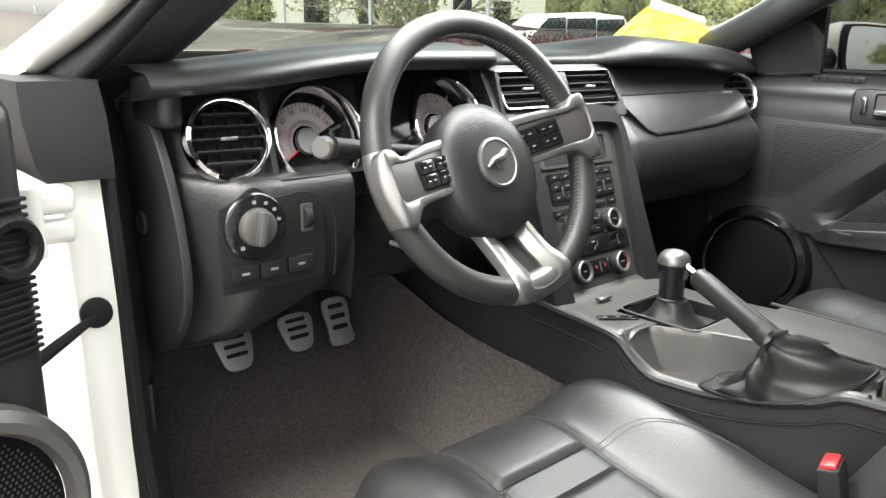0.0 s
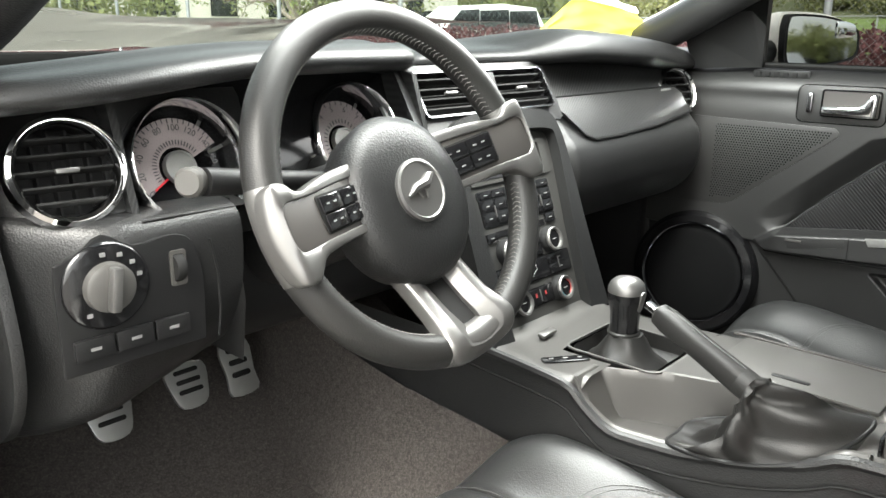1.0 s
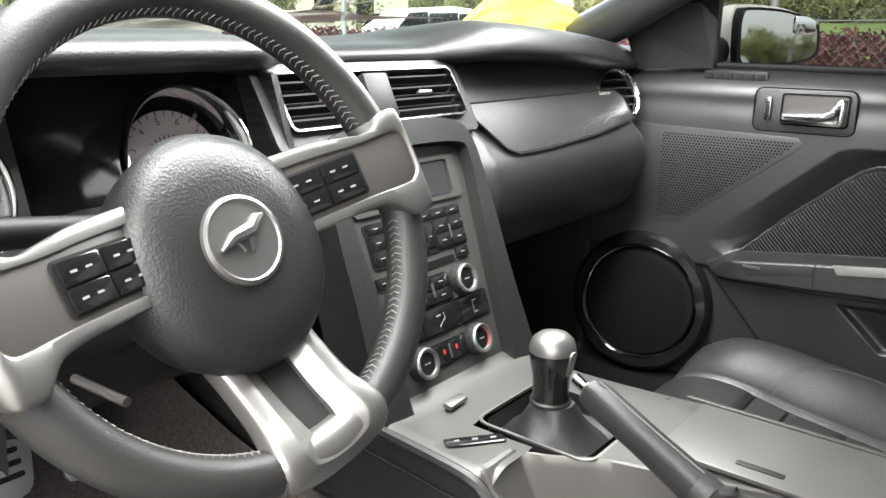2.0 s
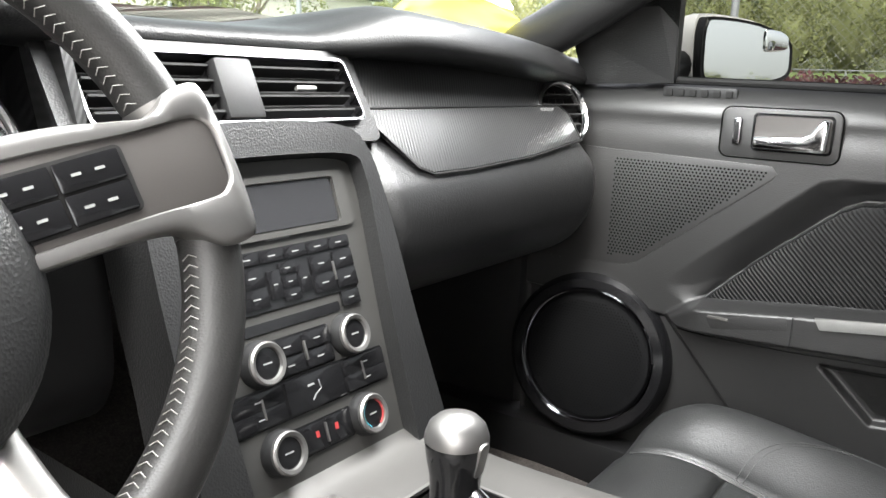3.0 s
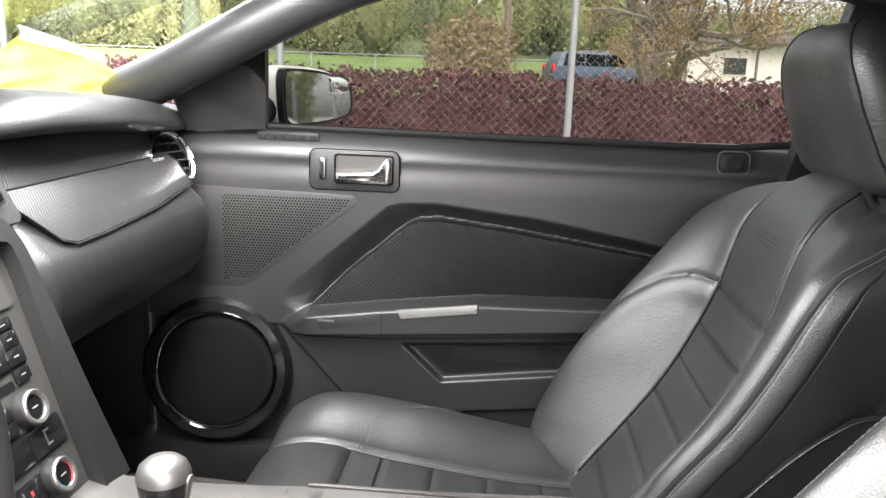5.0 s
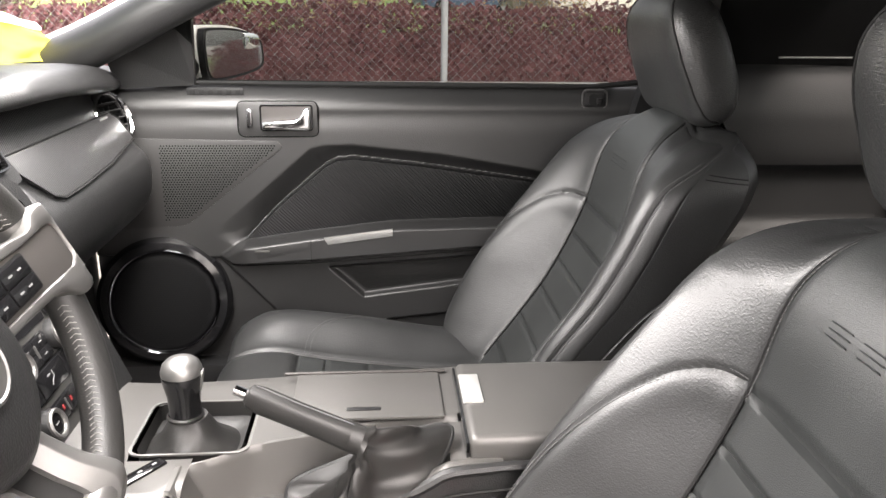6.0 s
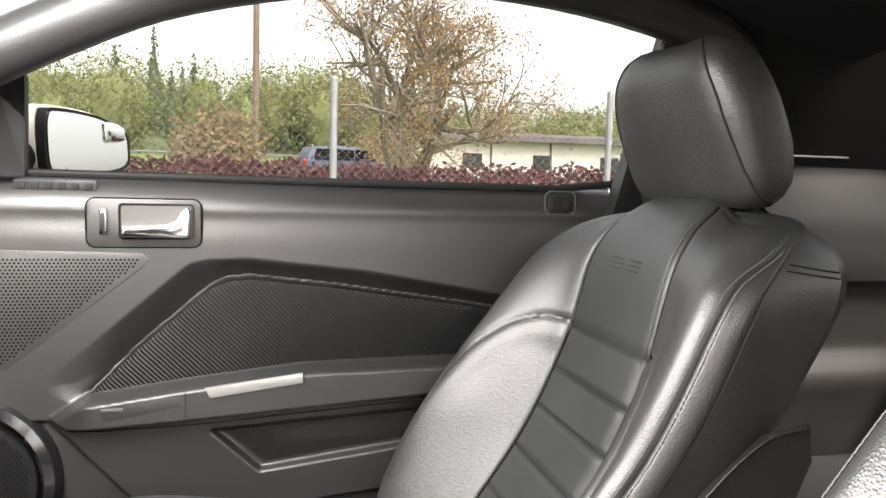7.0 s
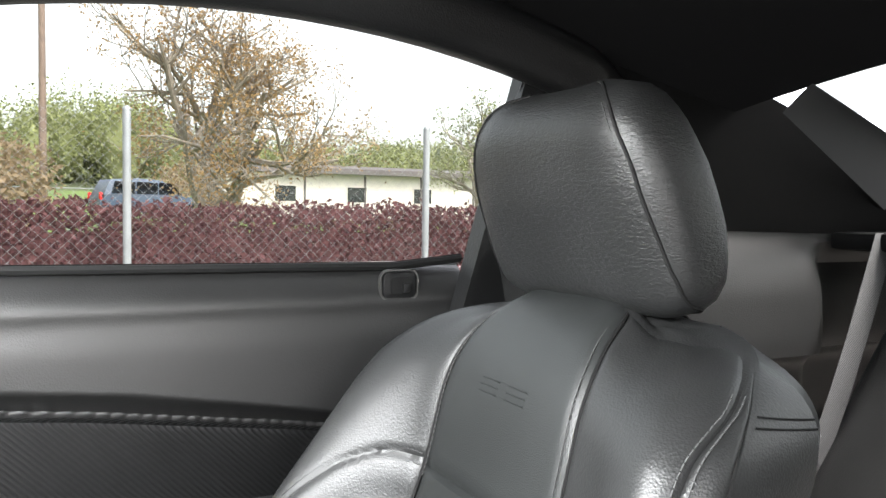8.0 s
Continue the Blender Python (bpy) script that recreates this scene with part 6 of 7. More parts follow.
def quarter(sg, u, v):
    """The rear side trim: a padded panel that turns outwards at its rear end."""
    y, z = -0.845 - 1.055 * u, 0.30 + 0.706 * v
    x = lerp_rows(QUARTER, z)[0]
    t = min(1, max(0, (-1.425 - y) / 0.06))
    x += (0.045 * t * t * (3 - 2 * t)) * min(1, max(0, (0.985 - z) / 0.04))
    return Vector((sg * min(x, 0.692), y, z))


bpart("headliner", surf(lambda u, v: ((2 * u - 1) * (0.62 - 0.02 * v), -0.13 - 1.06 * v, 1.215 + 0.055 * (1 - (2 * u - 1) ** 2) + 0.035 * math.sin(math.pi * v) - 0.13 * max(0, v - 0.6)), 16, 16), LINER, "dark fabric headliner")
bpart("roof_skin", surf(lambda u, v: ((2 * u - 1) * 0.68, -0.12 - 1.12 * v, 1.30 + 0.045 * (1 - (2 * u - 1) ** 2) + 0.03 * math.sin(math.pi * v) - 0.09 * max(0, v - 0.6)), 16, 16), WHITE_PAINT, "white painted roof")
for sg in (-1, 1):
    bpart("quarter_trim", surf(lambda u, v: quarter(sg, u, v), 70, 60), QUARTER_TRIM, "black rear quarter trim with a rounded top")
    bpart("quarter_panel", surf(lambda u, v: (sg * (0.70 - 0.15 * v), -0.86 - 1.1 * u, 0.96 + (0.345 - 0.34 * u) * v), 10, 6), DARK_COVER, "dark inner quarter panel")
    bpart("quarter_pillar", loft([[Vector((sg * (0.665 - 0.07 * v), y, 0.86 + 0.34 * v)) for y in (-0.805 - 0.06 * v, -0.95)] + [Vector((sg * (0.70 - 0.07 * v), y, 0.86 + 0.34 * v)) for y in (-0.95, -0.805 - 0.06 * v)] for v in (0, 0.5, 1)]), VINYL, "black door pillar trim")
    bpart("rear_pillar", surf(lambda u, v: ((lambda a, b: (a.lerp(b, v) + Vector((-sg * 0.012, 0, 0.012)) * math.sin(math.pi * v)))(Vector((sg * (0.43 + 0.13 * u), -1.17 - 0.58 * u, 1.185 - 0.115 * u)), Vector((sg * (0.500 + 0.155 * u), -1.20 - 0.55 * u, 1.160 - 0.18 * u)))), 12, 8), LIT_TRIM, "sloping rear pillar trim")
    bpart("outer_side", box((sg * 0.84, -1.45, 0.61), (0.12, 1.15, 0.64), 0.06), WHITE_PAINT)
# silver strip put where light is seen through a slit under the quarter window
bpart("slit_light_strip", box((0, 0, 0), (0.003, 0.16, 0.0035), 0.001, m=pose(0.655, -1.18, 1.017, 0, 0, 3)), SILVER, "thin silver strip in place of light through a slit along the rear quarter")
rg = bpart("rear_window", surf(lambda u, v: ((2 * u - 1) * 0.50, -1.18 - 0.62 * v, 1.225 - 0.20 * v), 8, 6), TINTED, "sloping rear window")
rg.visible_shadow = False
bpart("parcel_shelf", box((0, -1.68, 0.985), (1.3, 0.36, 0.03), 0.01), LINER)

RS = thing("rear_bench", (0, -1.3, 0.3), "black leather rear bench seat", "car seat")
for sg in (-1, 1):
    part("backrest", loft([[Vector((sg * 0.30 + 0.27 * math.copysign(abs(math.cos(w)) ** 0.5, math.cos(w)), -1.30 - 0.35 * k + 0.07 * math.copysign(abs(math.sin(w)) ** 0.6, math.sin(w)), 0.50 + 0.46 * k)) for w in (2 * math.pi * j / 28 for j in range(28))] for k in (0, 0.3, 0.7, 0.93, 1.0)]), LEATHER, RS, "padded leather rear backrest")
    part("cushion", box((sg * 0.30, -1.15, 0.45), (0.54, 0.44, 0.16), 0.05, seg=4), LEATHER, RS, "padded leather rear cushion")
SB = thing("seat_belt", (0.60, -0.93, 1.0), "grey seat belt hanging across the rear quarter trim", "seat belt")
part("webbing", surf(lambda u, v: (0.56 - 0.012 * math.sin(3 * v), -1.515 + 0.24 * v + 0.052 * (u - 0.5), 1.00 - 0.52 * v), 3, 16), FABRIC, SB)
part("belt_guide", box((0.63, -0.925, 1.10), (0.02, 0.06, 0.045), 0.008), PLASTIC, SB)
part("tongue", box((0.60, -1.40, 0.55), (0.012, 0.07, 0.05), 0.004), GREY_METAL, SB)

# outer shell behind the cabin and at both ends
bpart("boot_lid", surf(lambda u, v: ((2 * u - 1) * (0.80 - 0.03 * v), -1.80 - 0.62 * v, 1.035 - 0.05 * v + 0.025 * (1 - (2 * u - 1) ** 2) - 0.02 * v * v), 16, 8), WHITE_PAINT, "white painted boot lid")
bpart("rear_panel", box((0, -2.42, 0.70), (1.68, 0.10, 0.56), 0.05), WHITE_PAINT, "white painted rear panel")
bpart("front_panel", box((0, 2.14, 0.62), (1.62, 0.14, 0.50), 0.06), WHITE_PAINT, "white painted nose")
bpart("grille", box((0, 2.208, 0.66), (1.0, 0.02, 0.20), 0.02), PLASTIC, "black front grille")
for sg in (-1, 1):
    tl = bpart("tail_light", box((sg * 0.58, -2.475, 0.82), (0.38, 0.02, 0.16), 0.01), RED, "red tail lamp")
    bpart("head_light", box((sg * 0.66, 2.205, 0.70), (0.20, 0.03, 0.14), 0.03), GLASS, "clear headlamp")
    bpart("quarter_shoulder", surf(lambda u, v: (sg * (0.66 + 0.20 * v), -1.00 - 1.45 * u, 0.945 + 0.06 * u - 0.045 * v * v - 0.02 * u * u), 10, 6), WHITE_PAINT, "white painted rear quarter")
    bpart("rear_side", surf(lambda u, v: (sg * (0.86 + 0.03 * math.sin(math.pi * v)), -1.95 - 0.48 * u, 0.94 - 0.60 * v), 4, 6), WHITE_PAINT, "white painted rear side")
    bpart("roof_quarter", surf(lambda u, v: (sg * (0.575 + 0.14 * v + 0.05 * u * v), -1.00 - 0.90 * u, (1.225 - 0.20 * u) * (1 - v) + (1.08 - 0.12 * u) * v), 8, 5), WHITE_PAINT, "white painted rear pillar")

# windscreen, bonnet, outer shell
ws = bpart("windscreen", surf(lambda u, v: ((2 * u - 1) * (0.70 - 0.13 * v), 0.72 - 0.84 * v + 0.06 * (1 - (2 * u - 1) ** 2), 0.985 + 0.285 * v), 16, 8), GLASS, "clear windscreen")
ws.visible_shadow = False
bpart("windscreen_header", tube(smooth_line([(-0.60, -0.14, 1.225), (-0.3, -0.09, 1.262), (0, -0.08, 1.275), (0.3, -0.09, 1.262), (0.60, -0.14, 1.225)], 5), 0.035, 10), LINER)
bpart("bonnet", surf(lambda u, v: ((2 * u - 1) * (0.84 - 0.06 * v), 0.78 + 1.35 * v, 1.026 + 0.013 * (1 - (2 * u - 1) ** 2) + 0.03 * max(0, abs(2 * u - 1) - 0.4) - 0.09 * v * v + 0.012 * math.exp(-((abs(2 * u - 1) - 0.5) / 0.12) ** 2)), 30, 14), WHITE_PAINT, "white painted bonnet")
bpart("cowl", box((0, 0.755, 0.972), (1.46, 0.07, 0.02), 0.006), RUBBER, "black scuttle strip")
for sg in (-1, 1):
    bpart("wing", surf(lambda u, v: (sg * (0.80 + 0.13 * math.sin(v * 1.5)), 0.42 + 1.75 * u, 0.965 - 0.05 * u * u - 0.60 * (1 - math.cos(v * 1.5))), 20, 10), WHITE_PAINT, "white painted front wing")
for sx in (-0.80, 0.80):
    for sy in (1.25, -1.45):
        t = part("wheel", revolve([(0.20, -0.11), (0.33, -0.11), (0.345, -0.09), (0.345, 0.09), (0.33, 0.11), (0.20, 0.11)], ring_frame((sx, sy, 0.345), (1, 0, 0)), 40), RUBBER, BODY, "black tyre")
        part("wheel_rim", revolve([(0.0, 0.05 * (1 if sx > 0 else -1)), (0.20, 0.08 * (1 if sx > 0 else -1)), (0.215, 0.10 * (1 if sx > 0 else -1))], ring_frame((sx, sy, 0.345), (1, 0, 0)), 30), SILVER, t)

RM = thing("rear_view_mirror", (0.02, 0.08, 1.17), "black interior rear-view mirror", "car mirror")
part("mirror_housing", loft([[Vector((0.02 + w * 0.12 * k, 0.055 + d, 1.185 + h * 0.033 * k)) for w, h in rounded(2, 2, 0.5)] for d, k in ((0.0, 0.94), (0.006, 1.0), (0.02, 0.96), (0.04, 0.6))]), PLASTIC, RM)
part("mirror_stalk", tube([(0.02, 0.09, 1.19), (0.02, 0.13, 1.21)], 0.010, 8), PLASTIC, RM)

# yellow sheet on the dash top
YS = thing("yellow_sheet", (0.53, 0.35, 1.0), "crumpled yellow plastic sheet on the dash top", "plastic sheet")
def sheet(u, v):
    a, b = Vector((0.43, 0.42, 1.008)), Vector((0.655, 0.30, 1.004))
    h = 0.088 * (min(1, u / 0.42) if u < 0.42 else 1 - 0.35 * (u - 0.42) / 0.58)
    p = a.lerp(b, u) + Vector((0.0, 0.035 * v, h * v))
    return p + Vector((0, 1, 0)) * 0.012 * noise.noise(Vector((u * 5, v * 4, 2)))
part("sheet", merge(surf(sheet, 24, 12)), YELLOW, YS)
part("white_edge", surf(lambda u, v: sheet(0.42 + 0.58 * u, 0.93 + 0.25 * v) + Vector((0, -0.002, 0)), 16, 4), PAPER, YS, "white torn edge")

# ---- outside ----
ASPHALT = mat("asphalt", (0.15, 0.135, 0.12), 0.9, var=0.3, scale=0.6, bump=0.6, bscale=90)
GRASS = mat("grass", (0.10, 0.15, 0.03), 0.9, var=0.35, scale=0.25, bump=0.6, bscale=20)
CONCRETE = mat("concrete", (0.38, 0.36, 0.33), 0.85, var=0.15, scale=3, bump=0.3, bscale=60)
GALV = mat("galvanised_steel", (0.27, 0.28, 0.29), 0.5, metal=0.4, var=0.12, scale=10)
BARK = mat("bark", (0.18, 0.15, 0.12), 0.9, var=0.35, scale=6, bump=0.8, bscale=40)
HEDGE = leaf_mat("purple_leaves", (0.115, 0.056, 0.058), 0.45, 5, 0.35)
BUD = leaf_mat("spring_buds", (0.30, 0.19, 0.09), 0.3, 2)
GREENLEAF = leaf_mat("spring_leaves", (0.205, 0.22, 0.10), 0.42, 0.10, 0.35)
HILL = mat("wooded_slope", (0.10, 0.115, 0.055), 0.95, var=0.35, scale=0.12, bump=0.4, bscale=2)
# haze over the distant hill is put into this paler needle colour
CONIFER = leaf_mat("hazed_conifer_needles", (0.16, 0.19, 0.12), 0.3, 0.3, 0.5)
WOODPOLE = mat("pole_wood", (0.15, 0.105, 0.085), 0.85, var=0.25, scale=5, bump=0.4, bscale=50)
CREAM = mat("cream_wall", (0.58, 0.53, 0.49), 0.8, var=0.08, scale=1.5)
ROOFING = mat("dark_roof", (0.10, 0.085, 0.085), 0.8, var=0.2, scale=2, bump=0.5, bscale=20)
BLUE_PAINT = mat("blue_grey_car_paint", (0.035, 0.055, 0.095), 0.4, coat=0.1, var=0.05)
TAIL = mat("tail_lamp_red", (0.7, 0.02, 0.02), 0.25)
TAN = leaf_mat("dry_twigs", (0.27, 0.20, 0.13), 0.3, 2, 0.4)

g = part("ground", surf(lambda u, v: ((u - 0.5) * 900, (v - 0.5) * 900, 0.0), 8, 8), ASPHALT)
tagged(g, "grey asphalt parking lot", "ground", kind="structure")
f = part("field", surf(lambda u, v: (9.2 + 60 * u, -60 + 150 * v, 0.012 + 2.2 * max(0, u - 0.45) / 0.55), 10, 10), GRASS)
tagged(f, "mown green grass field behind the fence", "grass", kind="structure")
k = part("kerb", box((5.3, 8, 0.07), (0.16, 90, 0.14), 0.02), CONCRETE)
tagged(k, "pale concrete kerb along the fence", "kerb", kind="structure")
k = part("kerb", box((-14, 30, 0.07), (0.3, 60, 0.14), 0.02), CONCRETE)
tagged(k, "pale concrete kerb across the lot", "kerb", kind="structure")


def leaves(points, size, seed, squash=1.0):
    """Many small leaf blades at the given places."""
    rng = np.random.default_rng(seed)
    n = len(points)
    c = np.array(points)[:, None, :]
    a = rng.normal(size=(n, 3))
    a /= np.linalg.norm(a, axis=1)[:, None]
    b = np.cross(a, rng.normal(size=(n, 3)))
    b /= np.linalg.norm(b, axis=1)[:, None]
    s = size * rng.uniform(0.5, 1.3, (n, 1))
    quad = np.stack([a * s, b * s * 0.55, -a * s, -b * s * 0.55], 1) + c
    idx = np.arange(4 * n).reshape(n, 4)
    me = bpy.data.meshes.new("leaves")
    me.from_pydata(quad.reshape(-1, 3).tolist(), [], idx.tolist())
    return me


def leaf_part(name, me, mt, parent=None, label=""):
    me.materials.append(mt)
    ob = new(name, me)
    if parent:
        ob.parent = parent
        ob.matrix_parent_inverse = Matrix.Translation(parent.location).inverted()
    return tagged(ob, label)


# hedge behind the fence
rng = np.random.default_rng(5)
pts = []
for i in range(120000):
    y = rng.uniform(-14, 24)
    w = rng.uniform(0, math.pi)
    top = 1.05 + 0.09 * noise.noise(Vector((y * 1.6, 0, 3))) + 0.05 * noise.noise(Vector((y * 5, 2, 3)))
    r = 1 - 0.3 * rng.random() ** 2
    pts.append((7.0 + 0.75 * math.cos(w) * r + 0.08 * noise.noise(Vector((y * 3, w, 1))), y, max(0.03, top * (0.25 + 0.75 * math.sin(w) ** 0.6) * r + rng.normal() * 0.03)))
hd_ = leaf_part("hedge", leaves(pts, 0.034, 1), HEDGE, None, "dense dark purple-red hedge behind the fence")
tagged(hd_, category="hedge", kind="stuff")
core = part("hedge_core", surf(lambda u, v: (7.0 - 0.6 * math.cos(math.pi * v), -14 + 38 * u, 0.80 * math.sin(math.pi * v) ** 0.6), 60, 10), HEDGE)
tagged(core, "shaded twigs inside the hedge", "hedge", kind="stuff")

# chain-link fence: posts, rail and woven wire
FN = thing("chain_link_fence", (6.0, 0, 0), "galvanised chain-link fence with steel posts", "fence")
for i in range(-6, 12):
    y = -0.845 + 2.45 * i
    p = part("fence_post", tube([(6.0, y, 0), (6.0, y, 1.74)], 0.030, 12), GALV, FN)
    part("post_cap", revolve([(0.032, 0), (0.032, 0.012), (0.02, 0.028), (0, 0.034)], Matrix.Translation((6.0, y, 1.735)), 12), GALV, p)
top = 1.70


def wire_mesh(y0, y1, step, r):
    vs, fs = [], []
    n = int((y1 - y0) / step)
    for i in range(-int(top / step), n):
        for sg in (1, -1):
            ya = y0 + i * step if sg > 0 else y0 + (i + int(top / step)) * step
            a, b = Vector((6.0, ya, 0.03)), Vector((6.0, ya + sg * top, top + 0.03))
            base = len(vs)
            for q in (a, b):
                for dx, dy in ((r, 0), (-r * 0.5, r * 0.8), (-r * 0.5, -r * 0.8)):
                    vs.append((q.x + dx + 0.004 * sg, q.y + dy * 1.2, q.z))
            for j in range(3):
                fs.append((base + j, base + (j + 1) % 3, base + 3 + (j + 1) % 3, base + 3 + j))
    me = bpy.data.meshes.new("wire_mesh")
    me.from_pydata(vs, [], fs)
    return me


wm = wire_mesh(-15, 26, 0.078, 0.0011)
wob = leaf_part("wire_mesh", wm, GALV, FN, "woven diamond wire")
tagged(wob, kind="stuff")
part("bottom_wire", tube([(6.0, -15, 0.05), (6.0, 26, 0.05)], 0.004, 6), GALV, FN)


# trees
def branches(base, direction, length, radius, depth, rng, out, tips):
    p0 = Vector(base)
    pts_, d = [p0], Vector(direction).normalized()
    n = 4
    for i in range(n):
        d = (d + Vector(rng.normal(size=3)) * 0.14 + Vector((0, 0, 0.05))).normalized()
        pts_.append(pts_[-1] + d * length / n)
    out.append(tube(pts_, lambda t: radius * (1 - 0.55 * t), 6 if depth > 1 else 4))
    if depth == 0:
        tips += [pts_[2], pts_[3], pts_[4]]
        return
    for k_ in range(rng.integers(3, 5)):
        t = rng.uniform(0.35, 1.0)
        p = pts_[min(n, int(t * n))]
        side = Vector(rng.normal(size=3))
        nd = (d * 0.75 + side.normalized() * 0.62).normalized()
        branches(p, nd, length * rng.uniform(0.55, 0.78), radius * 0.5, depth - 1, rng, out, tips)


def tree(x, y, h, seed, mt, label, spread=1.0, leafsize=0.06, per=14, stems=3):
    rng_ = np.random.default_rng(seed)
    t = thing("tree", (x, y, 0), label, "tree")
    out, tips = [], []
    for i in range(stems):
        a = 2 * math.pi * i / stems + rng_.uniform(0, 1)
        branches((x, y, -0.05), (math.cos(a) * 0.35 * spread, math.sin(a) * 0.42 * spread, 1), h * 0.40, h * 0.022, 4, rng_, out, tips)
    tr = part("trunk", merge(*out), BARK, t)
    pts_ = [tuple(p + Vector(rng_.normal(size=3)) * 0.16) for p in tips for _ in range(per) if rng_.random() < 0.5]
    leaf_part("crown", leaves(pts_, leafsize, seed), mt, t, "thin crown of spring buds")


tree(22.0, -4.6, 10.0, 3, BUD, "bare multi-stemmed tree with brown spring buds", 1.6, 0.046, 16, 4)
tree(30.0, -17.5, 9.0, 8, GREENLEAF, "slender tree with a few pale new leaves", 0.6, 0.07, 8, 2)
tree(13.0, 17.0, 7.0, 11, GREENLEAF, "young tree with bare pale trunks beyond the fence", 0.6, 0.07, 10, 3)


def shrub(x, y, w, h, seed, mt, label, n=2600, size=0.10):
    rng_ = np.random.default_rng(seed)
    p_ = []
    for i in range(n):
        v = Vector(rng_.normal(size=3)).normalized() * (rng_.random() ** 0.35)
        k_ = 1 + 0.25 * noise.noise(v * 2.2 + Vector((seed, 0, 0)))
        p_.append((x + v.x * w / 2 * k_, y + v.y * w / 2 * k_, h * 0.52 + v.z * h * 0.5 * k_))
    s_ = thing("bush", (x, y, 0), label, "bush")
    leaf_part("foliage", leaves(p_, size, seed), mt, s_)
    part("stem", tube([(x, y, 0), (x, y, h * 0.5)], 0.06, 6), BARK, s_)


shrub(24.0, 0.9, 3.2, 2.9, 21, TAN, "round leafless tan bush in the field")
shrub(41.0, -6.4, 3.4, 3.4, 22, TAN, "brown bush beside the parked car")
shrub(9.0, 22.0, 5.0, 3.2, 23, GREENLEAF, "dark green bush beside the road", 5000)
shrub(16.0, 14.5, 3.0, 1.5, 24, HEDGE, "low purple shrub beyond the fence", 4000, 0.08)

# utility pole
UP = thing("utility_pole", (30.0, -0.12, 0), "tall brown wooden utility pole", "pole")
part("pole", tube([(30.0, -0.12, 0), (30.0, -0.12, 11.0)], lambda t: 0.135 - 0.03 * t, 14), WOODPOLE, UP)
part("crossarm", box((30.0, -0.12, 10.2), (0.1, 2.4, 0.12), 0.01), WOODPOLE, UP)

# wooded hill: conifers and broadleaf crowns as two growths, each a lumpy body under loose leaves
rng = np.random.default_rng(9)
ball = bmesh.new()
bmesh.ops.create_icosphere(ball, subdivisions=3, radius=1.0)
ball.verts.ensure_lookup_table()
unit = np.array([tuple(v.co) for v in ball.verts])
tris = np.array([[v.index for v in f.verts] for f in ball.faces])
ball.free()


def lumpy(centre, rx, rz, seed, cone=False):
    """A crown's body: a ball or cone with uneven lobes."""
    out_ = []
    for p in unit:
        v = Vector(p)
        k_ = 1 + 0.45 * noise.noise(v * 2.3 + Vector((seed * 3.1, 0, 0))) + 0.35 * noise.noise(v * 5.0 + Vector((0, seed * 1.7, 0)))
        taper = max(0.05, (1 - v.z) * 0.55) if cone else 1.0
        out_.append((centre[0] + v.x * rx * k_ * taper, centre[1] + v.y * rx * k_ * taper, centre[2] + v.z * rz * (1 if cone else k_)))
    return out_


def growth(name, bodies, leaf_points, size, seed, mt, label):
    vs = [p for b_ in bodies for p in b_]
    fs = (tris[None, :, :] + (np.arange(len(bodies)) * len(unit))[:, None, None]).reshape(-1, 3).tolist()
    me = bpy.data.meshes.new(name)
    lm = leaves(leaf_points, size, seed)
    lv = np.empty(len(lm.vertices) * 3)
    lm.vertices.foreach_get("co", lv)
    base_ = len(vs)
    lf = [[i + base_ for i in p.vertices] for p in lm.polygons]
    me.from_pydata(vs + lv.reshape(-1, 3).tolist(), [], fs + lf)
    me.polygons.foreach_set("use_smooth", [i < len(fs) for i in range(len(fs) + len(lf))])
    bpy.data.meshes.remove(lm)
    ob = leaf_part(name, me, mt, None, label)
    tagged(ob, category="woods", kind="stuff")


con, con_b, broad, broad_b = [], [], [], []
for i in range(330):
    y = rng.uniform(-75, 95)
    d = rng.uniform(80, 120)
    base = 0.1 + (d - 80) * 0.10
    low = 0.66 if y < -12 else 1.0
    if rng.random() < 0.13:
        h = rng.uniform(10, 16) * low
        con_b.append(lumpy((d, y, base + h * 0.5), h * 0.10, h * 0.47, i, True))
        for j in range(420):
            t = rng.random()
            r = (1 - t) ** 0.8 * h * 0.17 * (0.45 + 0.4 * rng.random())
            w = rng.uniform(0, 2 * math.pi)
            con.append((d + r * math.cos(w), y + r * math.sin(w), base + h * (0.08 + 0.92 * t)))
    else:
        h = rng.uniform(8, 14) * low
        broad_b.append(lumpy((d, y, base + h * 0.48), h * 0.14, h * 0.28, i))
        for j in range(1250):
            v = Vector(rng.normal(size=3)).normalized() * (0.45 + 0.65 * rng.random()) * (1 + 0.35 * noise.noise(Vector((d + j % 9, y, j % 7))))
            broad.append((d + v.x * h * 0.33, y + v.y * h * 0.33, base + h * 0.52 + v.z * h * 0.48))
growth("conifers", con_b, con, 0.22, 31, CONIFER, "dark conifers on the wooded hillside")
growth("broadleaf_wood", broad_b, broad, 0.21, 32, GREENLEAF, "pale green spring woods on the hillside")
hl = part("hillside", surf(lambda u, v: (76 + 44 * v, -160 + 360 * u, 0.1 + (9.5 - 3.0 * max(0, 0.45 - u) / 0.45) * v ** 0.8 + 1.6 * v * noise.noise(Vector((u * 26, v * 4, 0)))), 60, 8), HILL)
tagged(hl, "wooded hillside behind the field", "hill", kind="structure")
fl = thing("field_fence", (55, 10, 0), "distant low wire fence round the field", "fence")
for i in range(14):
    part("fence_post", tube([(48, -8 + 4 * i, 0), (48, -8 + 4 * i, 2.0)], 0.05, 6), GALV, fl)
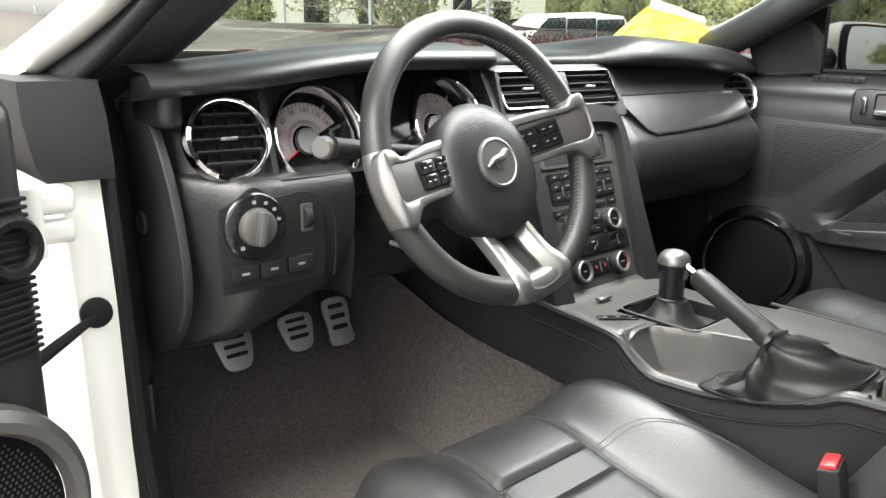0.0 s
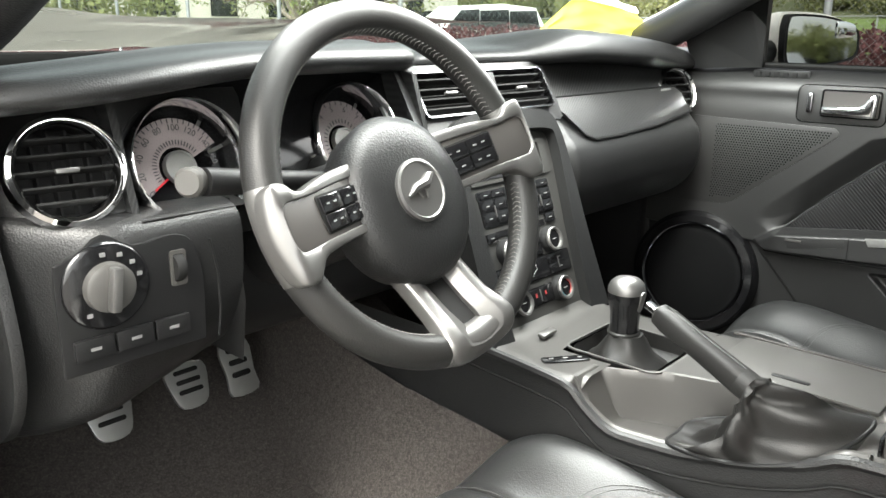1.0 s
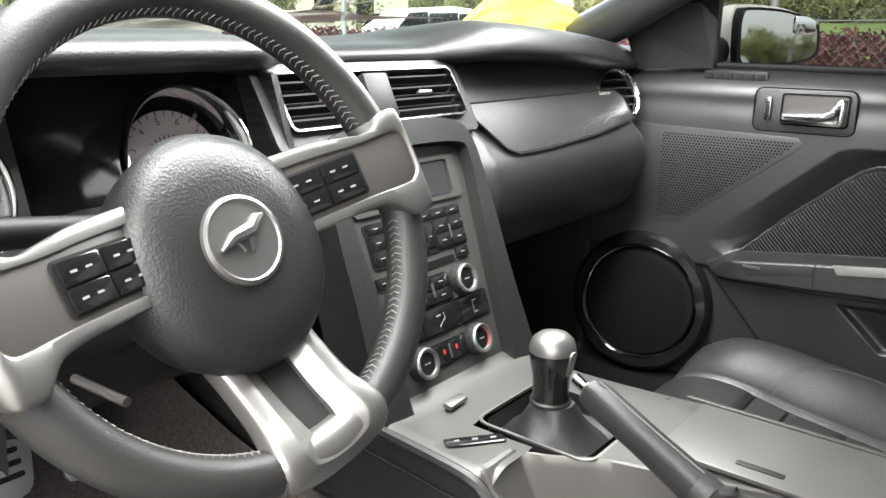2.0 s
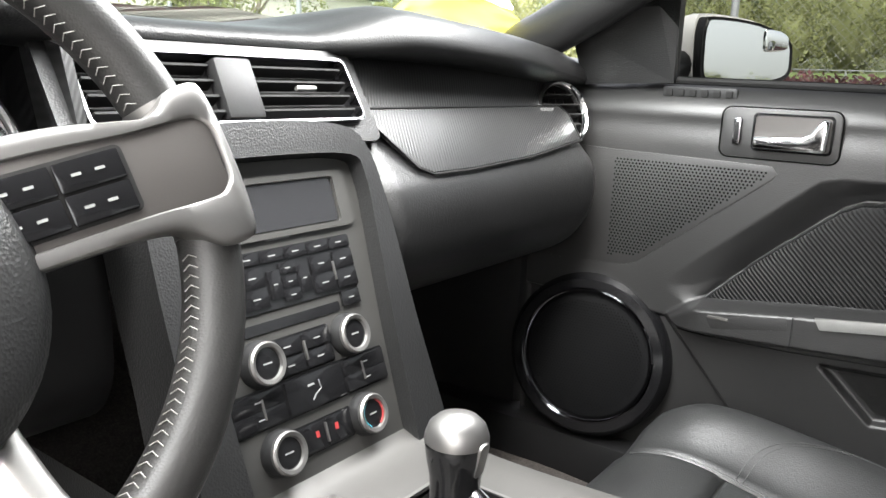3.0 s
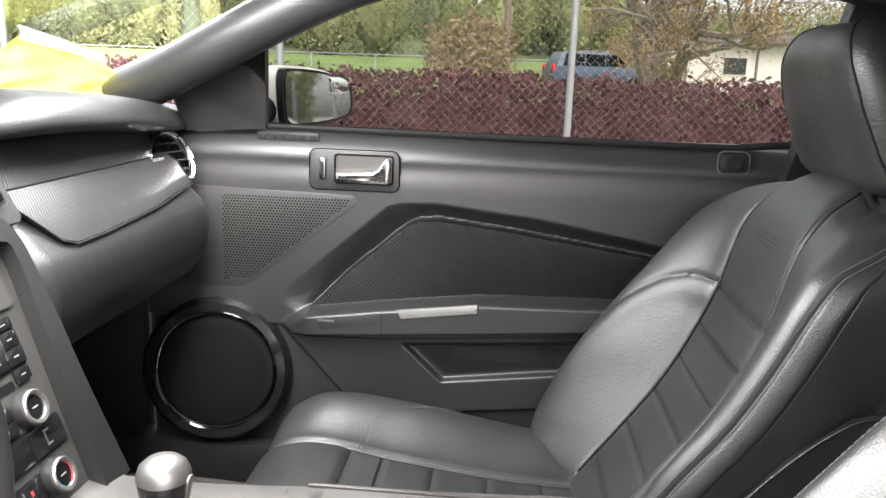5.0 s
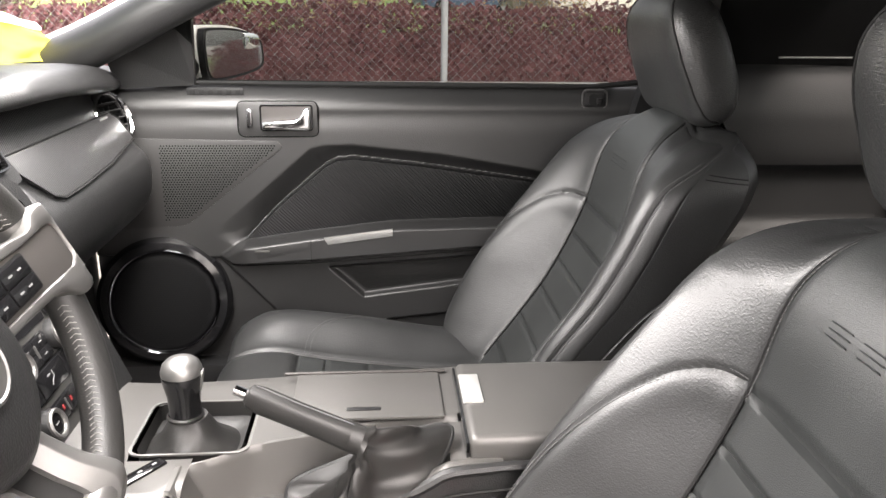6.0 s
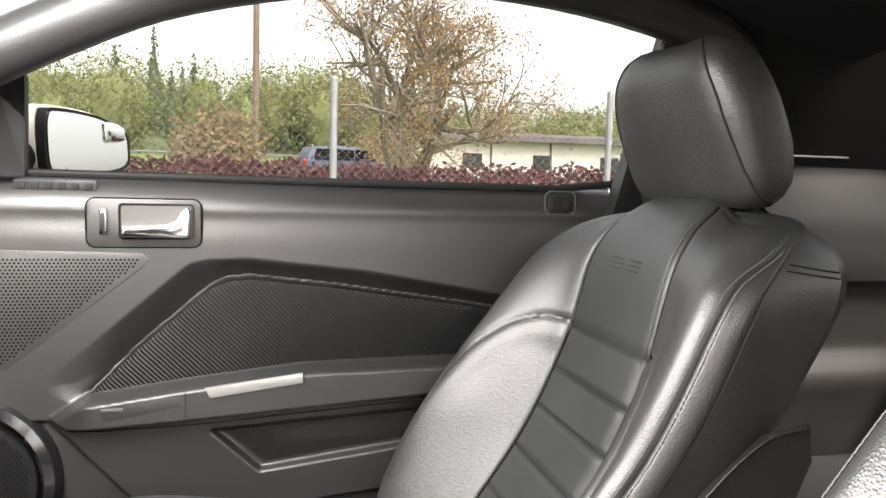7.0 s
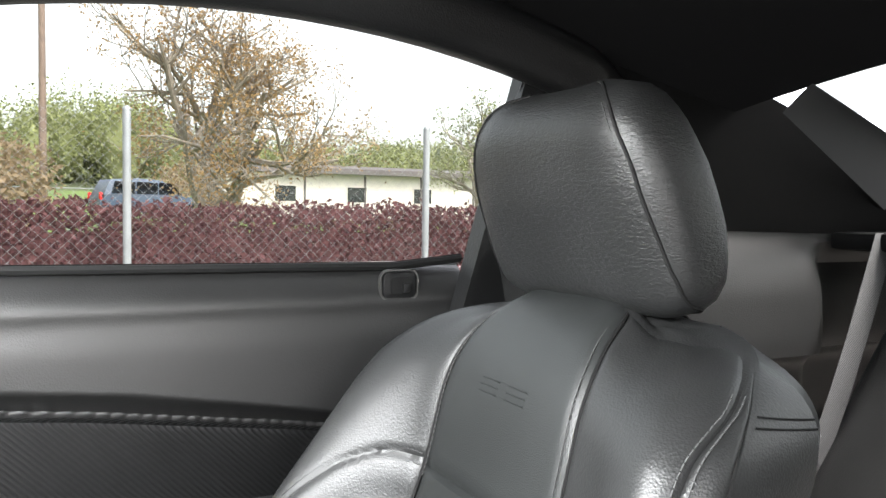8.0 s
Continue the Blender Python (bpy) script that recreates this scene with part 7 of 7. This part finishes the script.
part("top_rail", tube([(48, -8, 2.0), (48, 44, 2.0)], 0.03, 6), GALV, fl)

# low building
BD = thing("building", (44, -19, 0), "long single-storey cream building with a dark flat roof", "building")
part("wall", box((46.0, -24.5, 1.6), (7.0, 32.0, 3.2), 0.02), CREAM, BD)
part("roof", loft([[Vector((46 + sx * a, -24.5 + sy * b, z)) for sx, sy in ((1, 1), (-1, 1), (-1, -1), (1, -1))] for a, b, z in ((4.2, 16.8, 3.05), (4.2, 16.8, 3.35), (3.4, 16.2, 3.55))]), ROOFING, BD, "dark shingled roof with a deep eave")
for i in range(6):
    w_ = part("window", box((42.48, -12.0 - 4.2 * i, 1.9), (0.06, 1.3, 1.0), 0.01), CREAM, BD)
    part("pane", box((42.44, -12.0 - 4.2 * i, 1.9), (0.03, 1.15, 0.85)), DARK_GLASS, w_)
for i in range(9):
    part("pilaster", box((42.46, -9.5 - 3.6 * i, 1.55), (0.10, 0.10, 3.0)), ROOFING, BD)


def parked_car(x, y, yaw, paint, label, suv=1.0, z=0.0):
    """Body from cross-sections along its length, x to its front."""
    c = thing("parked_car", (x, y, z), label, "car")
    m = pose(x, y, z, 0, 0, yaw)
    prof = [(-2.3, 0.45, 0.80), (-2.25, 0.35, 1.00), (-1.6, 0.30, 1.02), (0.8, 0.30, 1.0), (1.6, 0.32, 0.96), (2.2, 0.40, 0.82), (2.35, 0.48, 0.70)]
    rings_ = []
    for px, z0, z1 in prof:
        wd = 0.90 - 0.10 * (abs(px) / 2.35) ** 4
        rings_.append([m @ Vector((px, sx * wd * kk, z)) for sx, kk, z in ((-1, 0.92, z0), (-1, 1, (z0 + z1) / 2), (-1, 0.95, z1), (1, 0.95, z1), (1, 1, (z0 + z1) / 2), (1, 0.92, z0))])
    b_ = part("body", loft(rings_), paint, c)
    rf = [(-2.15, 1.0, 1.02, 0.84), (-1.85, 1.0, 1.62 * suv, 0.70), (-0.8, 1.0, 1.70 * suv, 0.70), (0.2, 1.0, 1.64 * suv, 0.68), (1.15, 1.0, 1.02, 0.78)]
    part("cabin", loft([[m @ Vector((px, sx * w_, z)) for sx, w_, z in ((-1, 0.86, z0), (-1, w1_, z1), (1, w1_, z1), (1, 0.86, z0))] for px, z0, z1, w1_ in rf]), paint, c)
    for sx in (-1, 1):
        for x0, x1 in ((-1.75, -0.95), (-0.88, -0.05), (0.02, 0.72)):
            part("side_window", prism([(x0 - (0.12 if x0 < -1 else 0), 1.06), (x1 + (0.25 if x1 > 0.5 else 0), 1.06), (x1 - (0.20 if x1 > 0.5 else 0), 1.52 * suv), (x0 + 0.03, 1.55 * suv)], m @ axes_at((0, sx * 0.80, 0), (1, 0, 0), (0, 0, 1)) @ pose(0, 0, 0, 0 * sx), -0.10 if sx > 0 else 0.10, 0.0), DARK_GLASS, c)
        part("tail_lamp", box((0, 0, 0), (0.10, 0.22, 0.30), 0.03, m=m @ pose(-2.24, sx * 0.72, 0.95)), TAIL, c, "red tail lamp")
        part("headlamp", box((0, 0, 0), (0.16, 0.34, 0.16), 0.03, m=m @ pose(2.14, sx * 0.62, 0.74)), GLASS, c)
        for wx in (-1.4, 1.4):
            w_ = part("wheel", revolve([(0.20, -0.10), (0.33, -0.10), (0.34, -0.08), (0.34, 0.08), (0.33, 0.10), (0.20, 0.10)], m @ ring_frame((wx, sx * 0.82, 0.34), (0, sx, 0)), 28), RUBBER, c)
            part("wheel_rim", revolve([(0.0, 0.07), (0.19, 0.09), (0.22, 0.10)], m @ ring_frame((wx, sx * 0.82, 0.34), (0, sx, 0)), 20), SILVER, w_)


parked_car(34.5, -4.1, -76, BLUE_PAINT, "dark blue-grey wagon parked beyond the fence", 1.0, 0.48)
parked_car(14.5, 13.0, 165, WHITE_PAINT, "white sport utility parked beyond the hedge")
parked_car(4.2, -15.0, 85, GALV, "silver car parked along the kerb")
tree(9.5, -30.0, 4.6, 14, GREENLEAF, "leafy tree at the far end of the lot", 1.0, 0.09, 16, 3)
tree(2.5, -40.0, 5.0, 16, GREENLEAF, "tall leafy tree behind the lot", 1.0, 0.09, 16, 3)
W2 = thing("building", (20, 34, 0), "pale blue-grey building beyond the road", "building")
part("wall", box((24, 36, 2.6), (26, 6, 5.2), 0.02), CREAM, W2)
part("roof", box((24, 36, 5.35), (27, 7, 0.3), 0.05), ROOFING, W2)
for i in range(7):
    part("window", box((14.0 + 3.2 * i, 32.97, 2.4), (1.4, 0.06, 1.5), 0.01), DARK_GLASS, W2)
lw = part("lawn", surf(lambda u, v: (9 + 30 * u, 20 + 10 * v, 0.02), 4, 4), GRASS)
tagged(lw, "strip of bright lawn beyond the fence", "grass", kind="structure")
